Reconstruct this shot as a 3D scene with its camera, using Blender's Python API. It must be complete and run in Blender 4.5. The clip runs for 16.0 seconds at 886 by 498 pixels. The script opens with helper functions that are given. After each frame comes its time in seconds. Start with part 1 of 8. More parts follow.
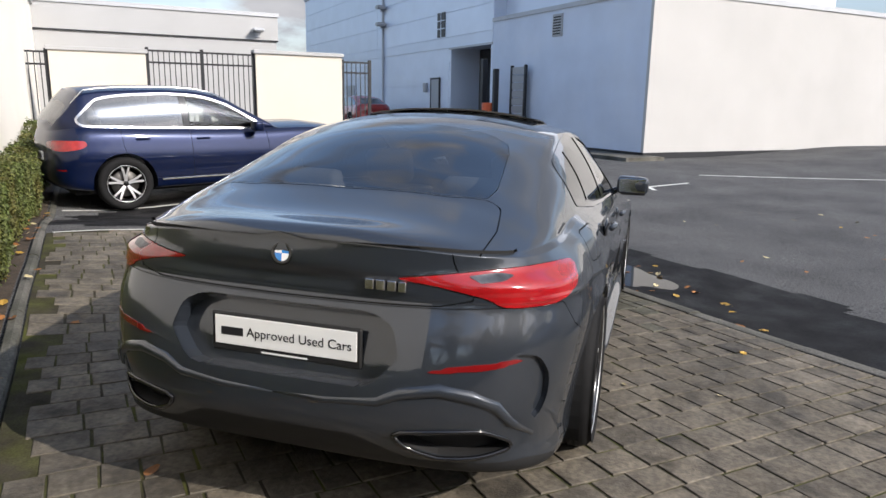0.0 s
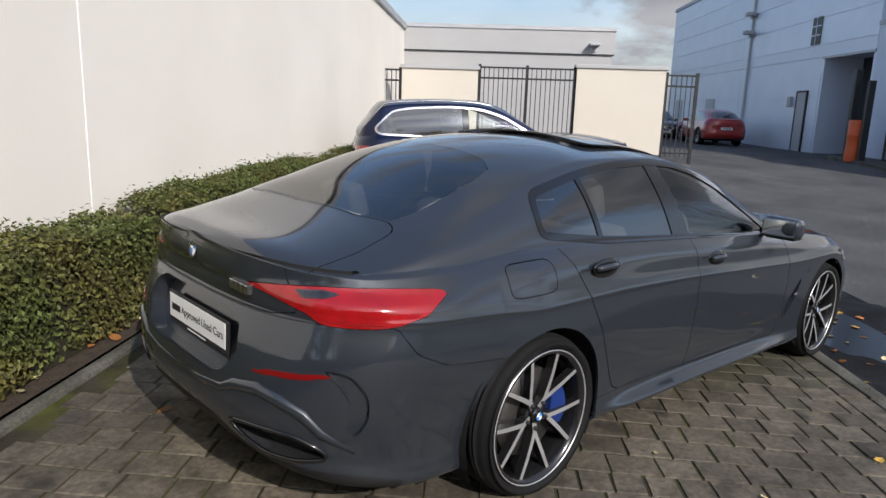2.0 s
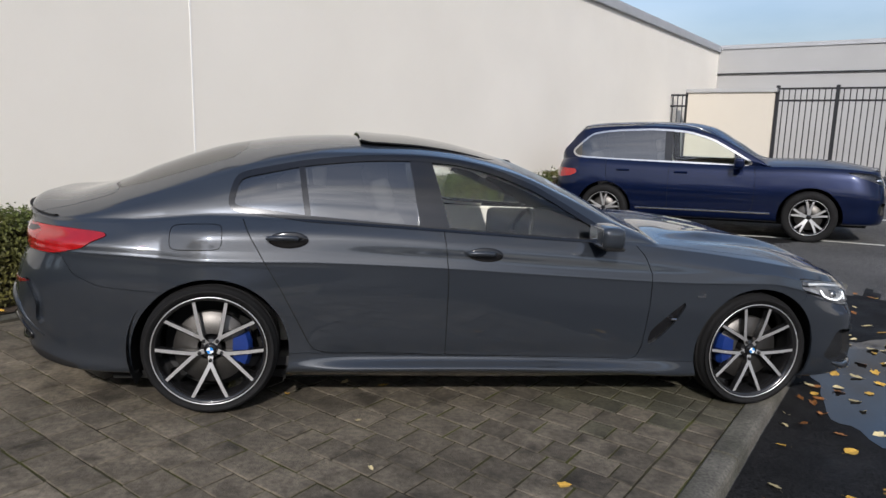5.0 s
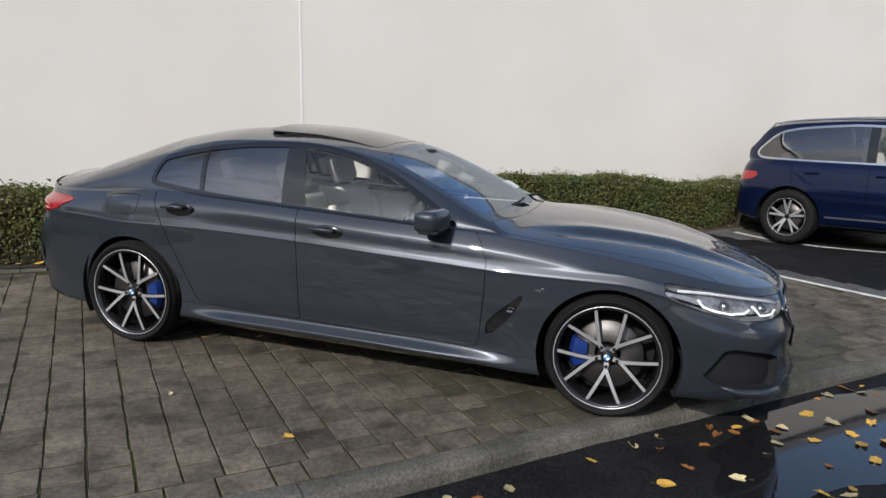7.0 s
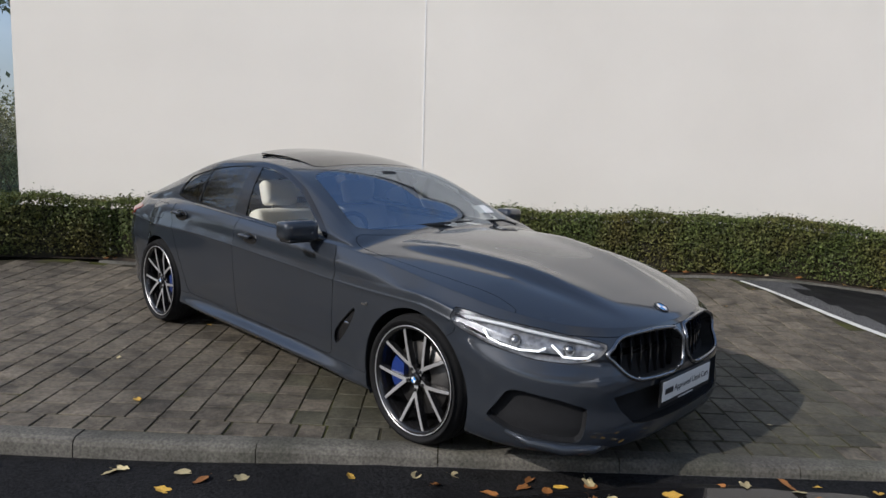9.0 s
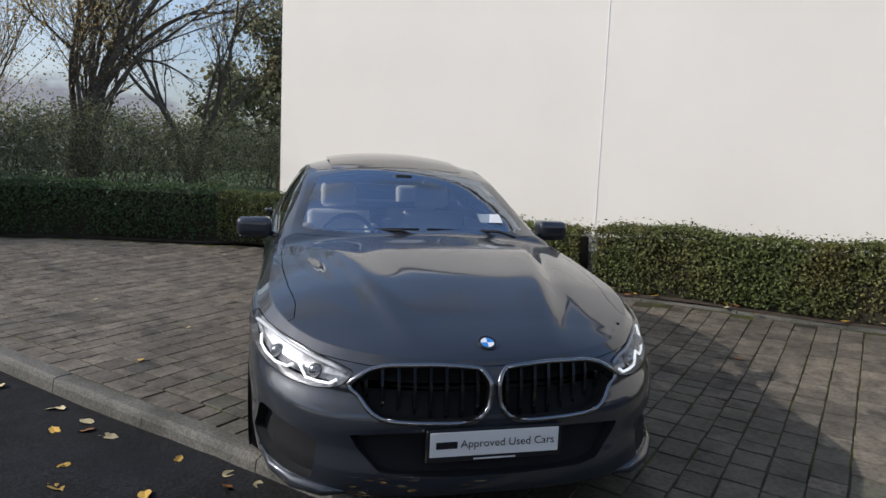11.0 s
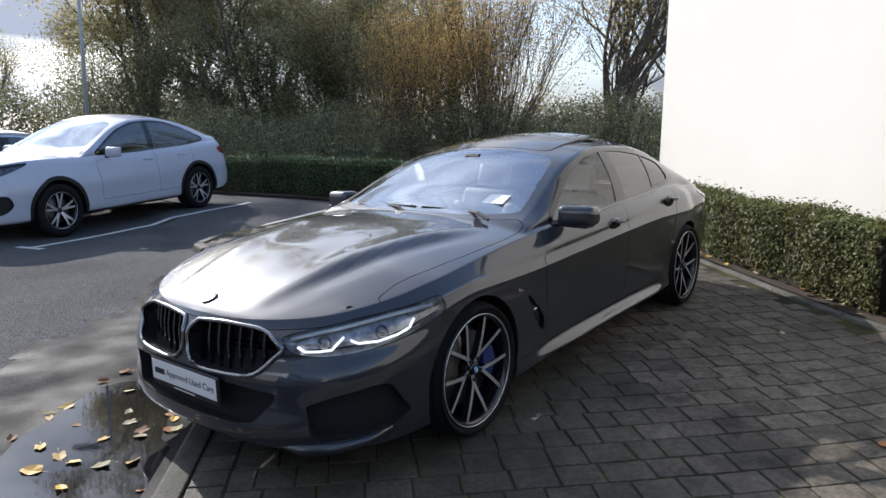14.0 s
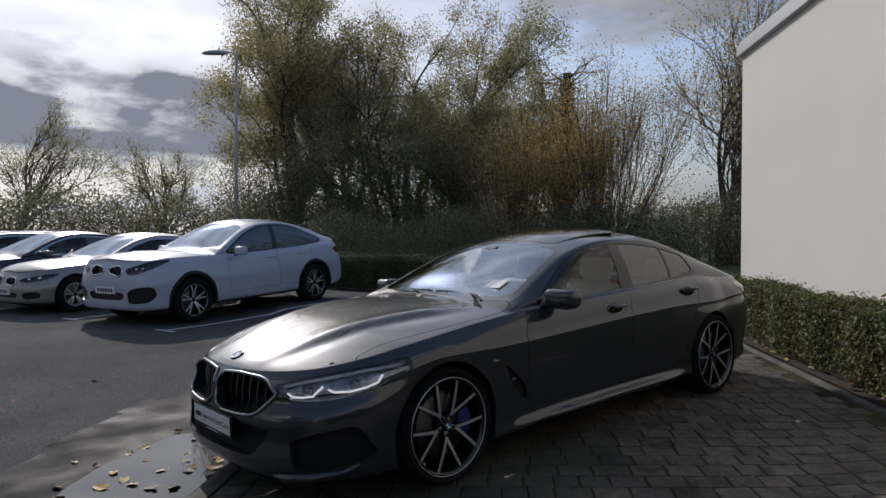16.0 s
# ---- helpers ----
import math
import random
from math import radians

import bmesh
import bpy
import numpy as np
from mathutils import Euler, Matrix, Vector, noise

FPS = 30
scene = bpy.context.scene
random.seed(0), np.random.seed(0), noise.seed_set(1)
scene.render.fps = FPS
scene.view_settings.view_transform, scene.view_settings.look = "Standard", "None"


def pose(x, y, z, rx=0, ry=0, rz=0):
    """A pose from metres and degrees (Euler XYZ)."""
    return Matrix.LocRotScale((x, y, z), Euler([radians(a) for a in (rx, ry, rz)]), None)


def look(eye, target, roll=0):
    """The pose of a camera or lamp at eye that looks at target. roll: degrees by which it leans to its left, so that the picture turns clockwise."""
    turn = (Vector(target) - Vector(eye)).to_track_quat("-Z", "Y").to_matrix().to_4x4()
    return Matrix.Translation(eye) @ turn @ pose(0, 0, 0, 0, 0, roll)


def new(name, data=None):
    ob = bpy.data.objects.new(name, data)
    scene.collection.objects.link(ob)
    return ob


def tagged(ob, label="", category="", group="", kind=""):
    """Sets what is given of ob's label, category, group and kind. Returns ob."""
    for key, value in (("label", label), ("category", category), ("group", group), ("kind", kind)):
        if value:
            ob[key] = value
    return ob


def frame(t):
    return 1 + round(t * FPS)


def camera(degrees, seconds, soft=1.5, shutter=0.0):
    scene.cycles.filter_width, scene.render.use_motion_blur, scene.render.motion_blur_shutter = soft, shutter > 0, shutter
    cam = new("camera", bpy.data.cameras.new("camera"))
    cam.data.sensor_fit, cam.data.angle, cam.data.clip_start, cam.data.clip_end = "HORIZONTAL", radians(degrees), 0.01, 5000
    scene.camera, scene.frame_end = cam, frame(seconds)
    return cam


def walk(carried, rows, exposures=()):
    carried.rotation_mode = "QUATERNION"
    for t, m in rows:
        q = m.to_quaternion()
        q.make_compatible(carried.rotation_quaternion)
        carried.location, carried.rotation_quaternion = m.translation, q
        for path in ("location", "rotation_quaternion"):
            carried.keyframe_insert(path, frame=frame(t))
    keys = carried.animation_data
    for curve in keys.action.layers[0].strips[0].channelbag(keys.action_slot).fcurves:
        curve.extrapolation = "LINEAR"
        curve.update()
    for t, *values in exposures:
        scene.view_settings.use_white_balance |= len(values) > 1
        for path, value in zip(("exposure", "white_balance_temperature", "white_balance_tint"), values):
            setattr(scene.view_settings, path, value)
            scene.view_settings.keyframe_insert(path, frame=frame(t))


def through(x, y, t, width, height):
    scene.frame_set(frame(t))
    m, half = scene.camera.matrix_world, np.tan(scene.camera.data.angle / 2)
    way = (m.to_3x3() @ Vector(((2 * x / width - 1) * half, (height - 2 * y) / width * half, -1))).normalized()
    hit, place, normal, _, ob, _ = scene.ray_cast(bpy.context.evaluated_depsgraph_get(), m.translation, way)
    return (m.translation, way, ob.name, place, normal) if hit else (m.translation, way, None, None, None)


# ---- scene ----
cam = camera(66.1, 16.0)
PATH = [
    (0, (-2.865, -1.116, 1.443), (-0.994, -0.547, 1.027), 1.0),
    (0.5, (-2.64, -1.322, 1.449), (-0.787, -0.698, 1.03), 0.7),
    (1, (-2.469, -1.733, 1.469), (-0.67, -0.965, 1.054), 0.9),
    (1.5, (-2.266, -2.116, 1.487), (-0.674, -0.979, 1.07), 1.3),
    (2, (-2.01, -2.526, 1.532), (-0.683, -1.086, 1.122), 1.9),
    (2.5, (-1.741, -2.949, 1.499), (-0.668, -1.3, 1.14), 1.7),
    (3, (-1.373, -3.346, 1.488), (-0.478, -1.592, 1.136), 1.9),
    (3.5, (-1.0, -3.756, 1.489), (-0.169, -1.969, 1.149), 1.6),
    (4, (-0.548, -4.01, 1.472), (0.152, -2.167, 1.134), 1.6),
    (4.2, (-0.347, -4.1, 1.478), (0.291, -2.235, 1.138), 1.7),
    (6.3, (2.227, -4.491, 1.407), (1.998, -2.536, 1.052), 0.9),
    (6.5, (2.488, -4.47, 1.407), (2.161, -2.529, 1.052), 1.0),
    (7, (3.177, -4.487, 1.407), (2.615, -2.599, 1.057), 0.9),
    (7.5, (3.848, -4.33, 1.406), (3.055, -2.526, 1.066), 0.8),
    (8, (4.479, -4.083, 1.367), (3.509, -2.361, 1.063), 0.7),
    (8.5, (5.017, -3.719, 1.31), (3.857, -2.11, 1.056), 1.3),
    (9, (5.472, -3.247, 1.308), (4.086, -1.826, 1.067), 1.5),
    (9.5, (5.852, -2.701, 1.31), (4.269, -1.504, 1.066), 1.4),
    (9.7, (5.989, -2.469, 1.301), (4.338, -1.366, 1.058), 1.7),
    (11.8, (6.511, 0.221, 1.338), (4.526, 0.235, 1.09), 1.6),
    (12, (6.481, 0.474, 1.37), (4.5, 0.37, 1.113), 1.3),
    (12.5, (6.404, 1.151, 1.428), (4.466, 0.731, 1.167), 1.3),
    (13, (6.176, 1.777, 1.372), (4.34, 1.022, 1.125), 0.2),
    (13.5, (5.946, 2.312, 1.363), (4.215, 1.35, 1.077), 0.4),
    (14, (5.68, 2.766, 1.365), (4.119, 1.557, 1.046), 0.5),
    (14.5, (5.48, 3.1, 1.407), (4.084, 1.706, 1.077), 0.3),
    (15, (5.434, 3.331, 1.387), (4.159, 1.807, 1.158), 0.1),
    (15.5, (5.577, 3.589, 1.364), (4.288, 2.061, 1.301), 0.1),
    (16, (5.577, 3.868, 1.302), (4.281, 2.345, 1.28), 0.2),
]
EXPOSURES = [(0, 0.82, 6700, 12), (1, 0.74, 6650, 12), (2, 0.4, 6620, 12), (4, 0.17, 6580, 12), (7, 0.17, 6450, 12), (9.5, 0.1, 6440, 12), (12, 0.4, 6440, 12), (13, 0.52, 6420, 12), (14, 0.74, 6340, 12),
             (15, 0.88, 6320, 13), (15.5, 0.22, 6400, 13), (16, -0.45, 6480, 14)]
walk(cam, [(t, look(eye, target, roll)) for t, eye, target, roll in PATH], EXPOSURES)

# ---------- light ----------
SUN_AZ, SUN_EL = -103.0, 32.0          # degrees: where the sun stands, counted from +x
world = bpy.data.worlds.new("sky")
scene.world = world
world.use_nodes = True
wn, wl = world.node_tree.nodes, world.node_tree.links
wn.clear()
w_out, w_bg = wn.new("ShaderNodeOutputWorld"), wn.new("ShaderNodeBackground")
w_sky = wn.new("ShaderNodeTexSky")
w_sky.sky_type, w_sky.sun_disc = "NISHITA", False
w_sky.sun_elevation, w_sky.sun_rotation = radians(SUN_EL), radians(90 - SUN_AZ)
w_sky.dust_density, w_sky.ozone_density = 1.0, 1.5
w_bg.inputs["Strength"].default_value = 0.13
# broken cloud over the blue: soft banks, thicker towards the horizon
w_co, w_map = wn.new("ShaderNodeTexCoord"), wn.new("ShaderNodeMapping")
w_map.inputs["Scale"].default_value = (1.6, 1.6, 4.2)
w_map.inputs["Location"].default_value = (3.1, 0.7, 0.4)
w_noise = wn.new("ShaderNodeTexNoise")
w_noise.inputs["Scale"].default_value, w_noise.inputs["Detail"].default_value, w_noise.inputs["Roughness"].default_value = 1.5, 9, 0.56
w_ramp = wn.new("ShaderNodeValToRGB")
w_ramp.color_ramp.elements[0].position, w_ramp.color_ramp.elements[1].position = 0.42, 0.58
w_shade = wn.new("ShaderNodeTexNoise")
w_shade.inputs["Scale"].default_value, w_shade.inputs["Detail"].default_value = 2.6, 6
w_cr = wn.new("ShaderNodeValToRGB")
w_cr.color_ramp.elements[0].position, w_cr.color_ramp.elements[0].color = 0.30, (1.5, 1.72, 2.15, 1)
w_cr.color_ramp.elements[1].position, w_cr.color_ramp.elements[1].color = 0.72, (4.0, 4.1, 4.35, 1)
w_mix = wn.new("ShaderNodeMix")
w_mix.data_type = "RGBA"
wl.new(w_co.outputs["Generated"], w_map.inputs["Vector"])
wl.new(w_map.outputs[0], w_noise.inputs["Vector"])
wl.new(w_map.outputs[0], w_shade.inputs["Vector"])
wl.new(w_shade.outputs["Fac"], w_cr.inputs[0])
w_clear = wn.new("ShaderNodeVectorMath")
w_clear.operation = "SCALE"
w_clear.inputs["Scale"].default_value = 1.35
wl.new(w_sky.outputs[0], w_clear.inputs[0])
wl.new(w_clear.outputs[0], w_mix.inputs["A"])


def w_math(op, a, b, clamp=False):
    q = wn.new("ShaderNodeMath")
    q.operation, q.use_clamp = op, clamp
    for i, s in enumerate((a, b)):
        if isinstance(s, (int, float)):
            q.inputs[i].default_value = s
        else:
            wl.new(s, q.inputs[i])
    return q.outputs[0]


def w_dot(v):
    q = wn.new("ShaderNodeVectorMath")
    q.operation = "DOT_PRODUCT"
    wl.new(w_co.outputs["Generated"], q.inputs[0])
    q.inputs[1].default_value = v
    return q.outputs["Value"]


# cloud glows where the sun stands behind it; a grey bank lies low in the south
_sd = (math.cos(radians(SUN_AZ)) * math.cos(radians(SUN_EL)), math.sin(radians(SUN_AZ)) * math.cos(radians(SUN_EL)), math.sin(radians(SUN_EL)))
w_near = w_math("POWER", w_math("MAXIMUM", w_dot(_sd), 0.0), 6.0)
w_halo = w_math("MULTIPLY", w_math("POWER", w_math("MAXIMUM", w_dot(_sd), 0.0), 260.0), 26.0)
w_glow = w_math("ADD", w_math("ADD", w_math("MULTIPLY", w_near, 3.0), 0.72), w_halo)
w_bright = wn.new("ShaderNodeVectorMath")
w_bright.operation = "SCALE"
wl.new(w_cr.outputs[0], w_bright.inputs[0])
wl.new(w_glow, w_bright.inputs["Scale"])
w_edge = w_math("ADD", w_math("MULTIPLY", w_shade.outputs["Fac"], 0.34), 0.07)
w_gap = w_math("MULTIPLY", w_math("SUBTRACT", w_dot((0, 0, 1)), 0.075), 22.0, True)   # a bright strip is left above the horizon
w_low = w_math("MULTIPLY", w_math("MULTIPLY", w_math("SUBTRACT", w_edge, w_dot((0, 0, 1))), 14.0, True), w_gap)
w_south = w_math("MULTIPLY", w_math("SUBTRACT", w_dot((0.12, -0.99, 0)), 0.7), 7.0, True)
w_bank = w_math("MULTIPLY", w_low, w_south)
w_bm = wn.new("ShaderNodeMix")
w_bm.data_type = "RGBA"
wl.new(w_bank, w_bm.inputs["Factor"])
wl.new(w_bright.outputs[0], w_bm.inputs["A"])
w_bm.inputs["B"].default_value = (2.3, 2.6, 3.2, 1)
wl.new(w_bm.outputs["Result"], w_mix.inputs["B"])
w_hor = w_math("MULTIPLY", w_math("MULTIPLY", w_math("SUBTRACT", 0.34, w_dot((0, 0, 1))), 3.2, True), 0.85)
w_cover = w_math("MAXIMUM", w_math("MAXIMUM", w_math("MAXIMUM", w_ramp.outputs[0], w_hor), w_bank), w_math("MULTIPLY", w_near, 1.1, True))
w_north = w_math("MULTIPLY", w_math("POWER", w_math("MAXIMUM", w_dot((-0.2, 0.6, 0.775)), 0.0), 2.5), 0.2)
wl.new(w_math("SUBTRACT", w_noise.outputs["Fac"], w_north), w_ramp.inputs[0])
wl.new(w_cover, w_mix.inputs["Factor"])
wl.new(w_mix.outputs["Result"], w_bg.inputs["Color"])
wl.new(w_bg.outputs[0], w_out.inputs["Surface"])

sun_data = bpy.data.lights.new("sun", "SUN")
sun_data.energy, sun_data.angle, sun_data.color = 3.15, radians(0.6), (1.0, 0.95, 0.88)
sun = new("sun", sun_data)
_a, _e = radians(SUN_AZ), radians(SUN_EL)
sun.matrix_world = look((math.cos(_a) * math.cos(_e) * 60, math.sin(_a) * math.cos(_e) * 60, math.sin(_e) * 60), (0, 0, 0))

# ---------- materials ----------


def material(name, color=(0.5, 0.5, 0.5), rough=0.5, metal=0.0, var=0.0, scale=8.0, fine=0.0, fine_scale=120.0, bump=0.0,
             bump_scale=60.0, coat=0.0, coat_rough=0.03, spec=0.5, transmission=0.0, rand=0.0, island=0.0, tint=None, tint_amount=0.0,
             tint_scale=3.0, emit=None, emit_strength=0.0, alpha=1.0, rough_var=0.0, ior=1.45, relief=0.004, laid=False, blot=0.0):
    """A node material: base colour with variation at two scales, a tint in patches, per-piece change, relief."""
    m = bpy.data.materials.new(name)
    m.use_nodes = True
    nt = m.node_tree
    n, ln = nt.nodes, nt.links
    b = n["Principled BSDF"]
    b.inputs["Roughness"].default_value, b.inputs["Metallic"].default_value = rough, metal
    b.inputs["Specular IOR Level"].default_value, b.inputs["IOR"].default_value = spec, ior
    b.inputs["Coat Weight"].default_value, b.inputs["Coat Roughness"].default_value = coat, coat_rough
    b.inputs["Transmission Weight"].default_value, b.inputs["Alpha"].default_value = transmission, alpha
    b.inputs["Base Color"].default_value = (*color, 1)
    if emit:
        b.inputs["Emission Color"].default_value, b.inputs["Emission Strength"].default_value = (*emit, 1), emit_strength
    co = n.new("ShaderNodeNewGeometry").outputs["Position"] if laid else n.new("ShaderNodeTexCoord").outputs["Object"]
    if rand or island:
        geo = n.new("ShaderNodeNewGeometry")
        info = n.new("ShaderNodeObjectInfo")

    def tex(s, detail=5):
        t = n.new("ShaderNodeTexNoise")
        t.inputs["Scale"].default_value, t.inputs["Detail"].default_value = s, detail
        ln.new(co, t.inputs["Vector"])
        return t.outputs["Fac"]

    def rng(sock, amount):
        r = n.new("ShaderNodeMapRange")
        r.inputs["From Min"].default_value, r.inputs["From Max"].default_value = 0.25, 0.75
        r.inputs["To Min"].default_value, r.inputs["To Max"].default_value = max(0.06, 1 - amount), 1 + amount
        ln.new(sock, r.inputs["Value"])
        return r.outputs[0]

    factors = []
    if var:
        factors.append(rng(tex(scale), var))
    if blot:                                # dark spills with soft edges
        r = n.new("ShaderNodeMapRange")
        r.inputs["From Min"].default_value, r.inputs["From Max"].default_value, r.inputs["To Min"].default_value, r.inputs["To Max"].default_value = 0.57, 0.68, 1.0, 1 - blot
        ln.new(tex(4.6, 2), r.inputs["Value"])
        factors.append(r.outputs[0])
    if fine:
        factors.append(rng(tex(fine_scale, 3), fine))
    if rand:
        r = n.new("ShaderNodeMapRange")
        r.inputs["To Min"].default_value, r.inputs["To Max"].default_value = 1 - rand, 1 + rand
        ln.new(info.outputs["Random"], r.inputs["Value"])
        factors.append(r.outputs[0])
    if island:
        r = n.new("ShaderNodeMapRange")
        r.inputs["To Min"].default_value, r.inputs["To Max"].default_value = 1 - island, 1 + island
        ln.new(geo.outputs["Random Per Island"], r.inputs["Value"])
        factors.append(r.outputs[0])
    col = None
    if tint:
        mx = n.new("ShaderNodeMix")
        mx.data_type = "RGBA"
        mx.inputs["A"].default_value, mx.inputs["B"].default_value = (*color, 1), (*tint, 1)
        rp = n.new("ShaderNodeMapRange")
        rp.inputs["From Min"].default_value, rp.inputs["From Max"].default_value, rp.inputs["To Max"].default_value = 0.42, 0.68, tint_amount
        ln.new(tex(tint_scale, 6), rp.inputs["Value"])
        ln.new(rp.outputs[0], mx.inputs["Factor"])
        col = mx.outputs["Result"]
    if factors:
        f = factors[0]
        for g in factors[1:]:
            mu = n.new("ShaderNodeMath")
            mu.operation = "MULTIPLY"
            ln.new(f, mu.inputs[0])
            ln.new(g, mu.inputs[1])
            f = mu.outputs[0]
        vm = n.new("ShaderNodeVectorMath")
        vm.operation = "SCALE"
        vm.inputs[0].default_value = color
        if col:
            ln.new(col, vm.inputs[0])
        ln.new(f, vm.inputs["Scale"])
        col = vm.outputs[0]
    if col:
        ln.new(col, b.inputs["Base Color"])
    if rough_var:
        r = n.new("ShaderNodeMapRange")
        r.inputs["From Min"].default_value, r.inputs["From Max"].default_value = 0.35, 0.65
        r.inputs["To Min"].default_value, r.inputs["To Max"].default_value = max(0.02, rough - rough_var), min(1, rough + rough_var)
        ln.new(tex(scale * 0.7), r.inputs["Value"])
        ln.new(r.outputs[0], b.inputs["Roughness"])
    if bump:
        bp = n.new("ShaderNodeBump")
        bp.inputs["Strength"].default_value, bp.inputs["Distance"].default_value = bump, relief
        ln.new(tex(bump_scale, 4), bp.inputs["Height"])
        ln.new(bp.outputs[0], b.inputs["Normal"])
    return m



def leaf_material(name, color, island=0.5, through=0.45, tint=None, tint_scale=1.0, tint_amount=0.6):
    """Thin leaves: light is scattered back and through; each leaf has its own tone."""
    m = bpy.data.materials.new(name)
    m.use_nodes = True
    n, ln = m.node_tree.nodes, m.node_tree.links
    n.clear()
    out, mix, d, t = n.new("ShaderNodeOutputMaterial"), n.new("ShaderNodeMixShader"), n.new("ShaderNodeBsdfPrincipled"), n.new("ShaderNodeBsdfTranslucent")
    d.inputs["Roughness"].default_value, d.inputs["Specular IOR Level"].default_value = 0.55, 0.35
    geo, rng, sc = n.new("ShaderNodeNewGeometry"), n.new("ShaderNodeMapRange"), n.new("ShaderNodeVectorMath")
    rng.inputs["To Min"].default_value, rng.inputs["To Max"].default_value = 1 - island, 1 + island
    sc.operation = "SCALE"
    sc.inputs[0].default_value = color
    ln.new(geo.outputs["Random Per Island"], rng.inputs["Value"])
    ln.new(rng.outputs[0], sc.inputs["Scale"])
    if tint:
        co, no, rp, mx = n.new("ShaderNodeTexCoord"), n.new("ShaderNodeTexNoise"), n.new("ShaderNodeMapRange"), n.new("ShaderNodeMix")
        mx.data_type = "RGBA"
        no.inputs["Scale"].default_value, no.inputs["Detail"].default_value = tint_scale, 4
        rp.inputs["From Min"].default_value, rp.inputs["From Max"].default_value, rp.inputs["To Max"].default_value = 0.4, 0.66, tint_amount
        ln.new(co.outputs["Object"], no.inputs["Vector"])
        ln.new(no.outputs["Fac"], rp.inputs["Value"])
        ln.new(rp.outputs[0], mx.inputs["Factor"])
        mx.inputs["A"].default_value, mx.inputs["B"].default_value = (*color, 1), (*tint, 1)
        ln.new(mx.outputs["Result"], sc.inputs[0])
    for s in (d.inputs["Base Color"], t.inputs["Color"]):
        ln.new(sc.outputs[0], s)
    mix.inputs[0].default_value = through
    ln.new(d.outputs[0], mix.inputs[1])
    ln.new(t.outputs[0], mix.inputs[2])
    ln.new(mix.outputs[0], out.inputs["Surface"])
    return m


M = {}
M["asphalt"] = material("asphalt", (0.082, 0.0815, 0.081), 0.9, var=0.2, scale=0.9, fine=1.5, fine_scale=75, bump=1.0, bump_scale=85, relief=0.014, rough_var=0.04, spec=0.12, tint=(0.05, 0.05, 0.051), tint_amount=0.6, tint_scale=0.5)
M["bed"] = material("paving_bed", (0.044, 0.039, 0.029), 0.95, var=0.4, scale=6, fine=0.3, tint=(0.07, 0.076, 0.018), tint_amount=0.9, tint_scale=3.2, spec=0.1, laid=True)
M["paver"] = material("paver_stone", (0.122, 0.103, 0.077), 0.78, var=0.42, scale=7.5, fine=0.4, fine_scale=38, bump=1.0, bump_scale=90, relief=0.004, rand=0.24, tint=(0.046, 0.041, 0.033), tint_amount=0.75, blot=0.5, tint_scale=0.75, rough_var=0.12, laid=True)
M["kerb"] = material("kerb_stone", (0.108, 0.101, 0.086), 0.8, var=0.45, scale=3, fine=0.5, fine_scale=70, bump=0.5, bump_scale=160, tint=(0.045, 0.046, 0.032), tint_amount=0.9, tint_scale=2.0)
M["render"] = material("cream_render", (0.80, 0.765, 0.70), 0.9, var=0.035, scale=0.6, fine=0.03, fine_scale=160, bump=0.35, bump_scale=220, tint=(0.74, 0.70, 0.63), tint_amount=0.35, tint_scale=0.5)
M["screen_render"] = material("buff_render", (0.60, 0.555, 0.48), 0.9, var=0.05, scale=0.8, fine=0.04, fine_scale=160, bump=0.35, bump_scale=220, tint=(0.5, 0.455, 0.39), tint_amount=0.4, tint_scale=0.8)
M["gable_render"] = material("pale_render", (0.47, 0.46, 0.445), 0.9, var=0.04, scale=0.6, fine=0.03, fine_scale=160, bump=0.3, bump_scale=200, tint=(0.42, 0.41, 0.395), tint_amount=0.4, tint_scale=0.4)
M["coping"] = material("grey_coping", (0.42, 0.43, 0.45), 0.55, var=0.08, scale=2, metal=0.2)
M["blue_render"] = material("grey_blue_render", (0.60, 0.66, 0.76), 0.85, var=0.08, scale=0.7, fine=0.04, bump=0.3, bump_scale=150, tint=(0.70, 0.72, 0.76), tint_amount=0.35, tint_scale=0.5)
M["panel"] = material("metal_cladding", (0.64, 0.69, 0.78), 0.42, metal=0.25, var=0.05, scale=0.8, rand=0.05)
M["white_clad"] = material("white_cladding", (0.38, 0.38, 0.38), 0.5, var=0.04, scale=0.8)
M["steel_black"] = material("black_painted_steel", (0.018, 0.019, 0.022), 0.45, var=0.2, scale=12)
M["soil"] = material("soil", (0.05, 0.036, 0.024), 0.95, var=0.4, scale=14, fine=0.5, fine_scale=90, bump=1.0, bump_scale=70)
M["line"] = material("road_paint", (0.62, 0.62, 0.58), 0.7, var=0.18, scale=9, fine=0.2, fine_scale=120)
M["grass"] = material("grass_ground", (0.045, 0.075, 0.02), 0.95, var=0.35, scale=0.6, fine=0.4, fine_scale=30, bump=1, bump_scale=40)

# ---------- mesh helpers ----------


def mesh_object(name, bm, mats, parent=None, label="", smooth=False):
    me = bpy.data.meshes.new(name)
    bm.to_mesh(me)
    bm.free()
    for m in (mats if isinstance(mats, (list, tuple)) else [mats]):
        me.materials.append(m)
    if smooth:
        for p in me.polygons:
            p.use_smooth = True
    ob = new(name, me)
    if parent:
        ob.parent = parent
    if label:
        ob["label"] = label
    return ob


def part(name, bm, mat, parent, label="", smooth=False):
    return mesh_object(name, bm, mat, parent, label, smooth)


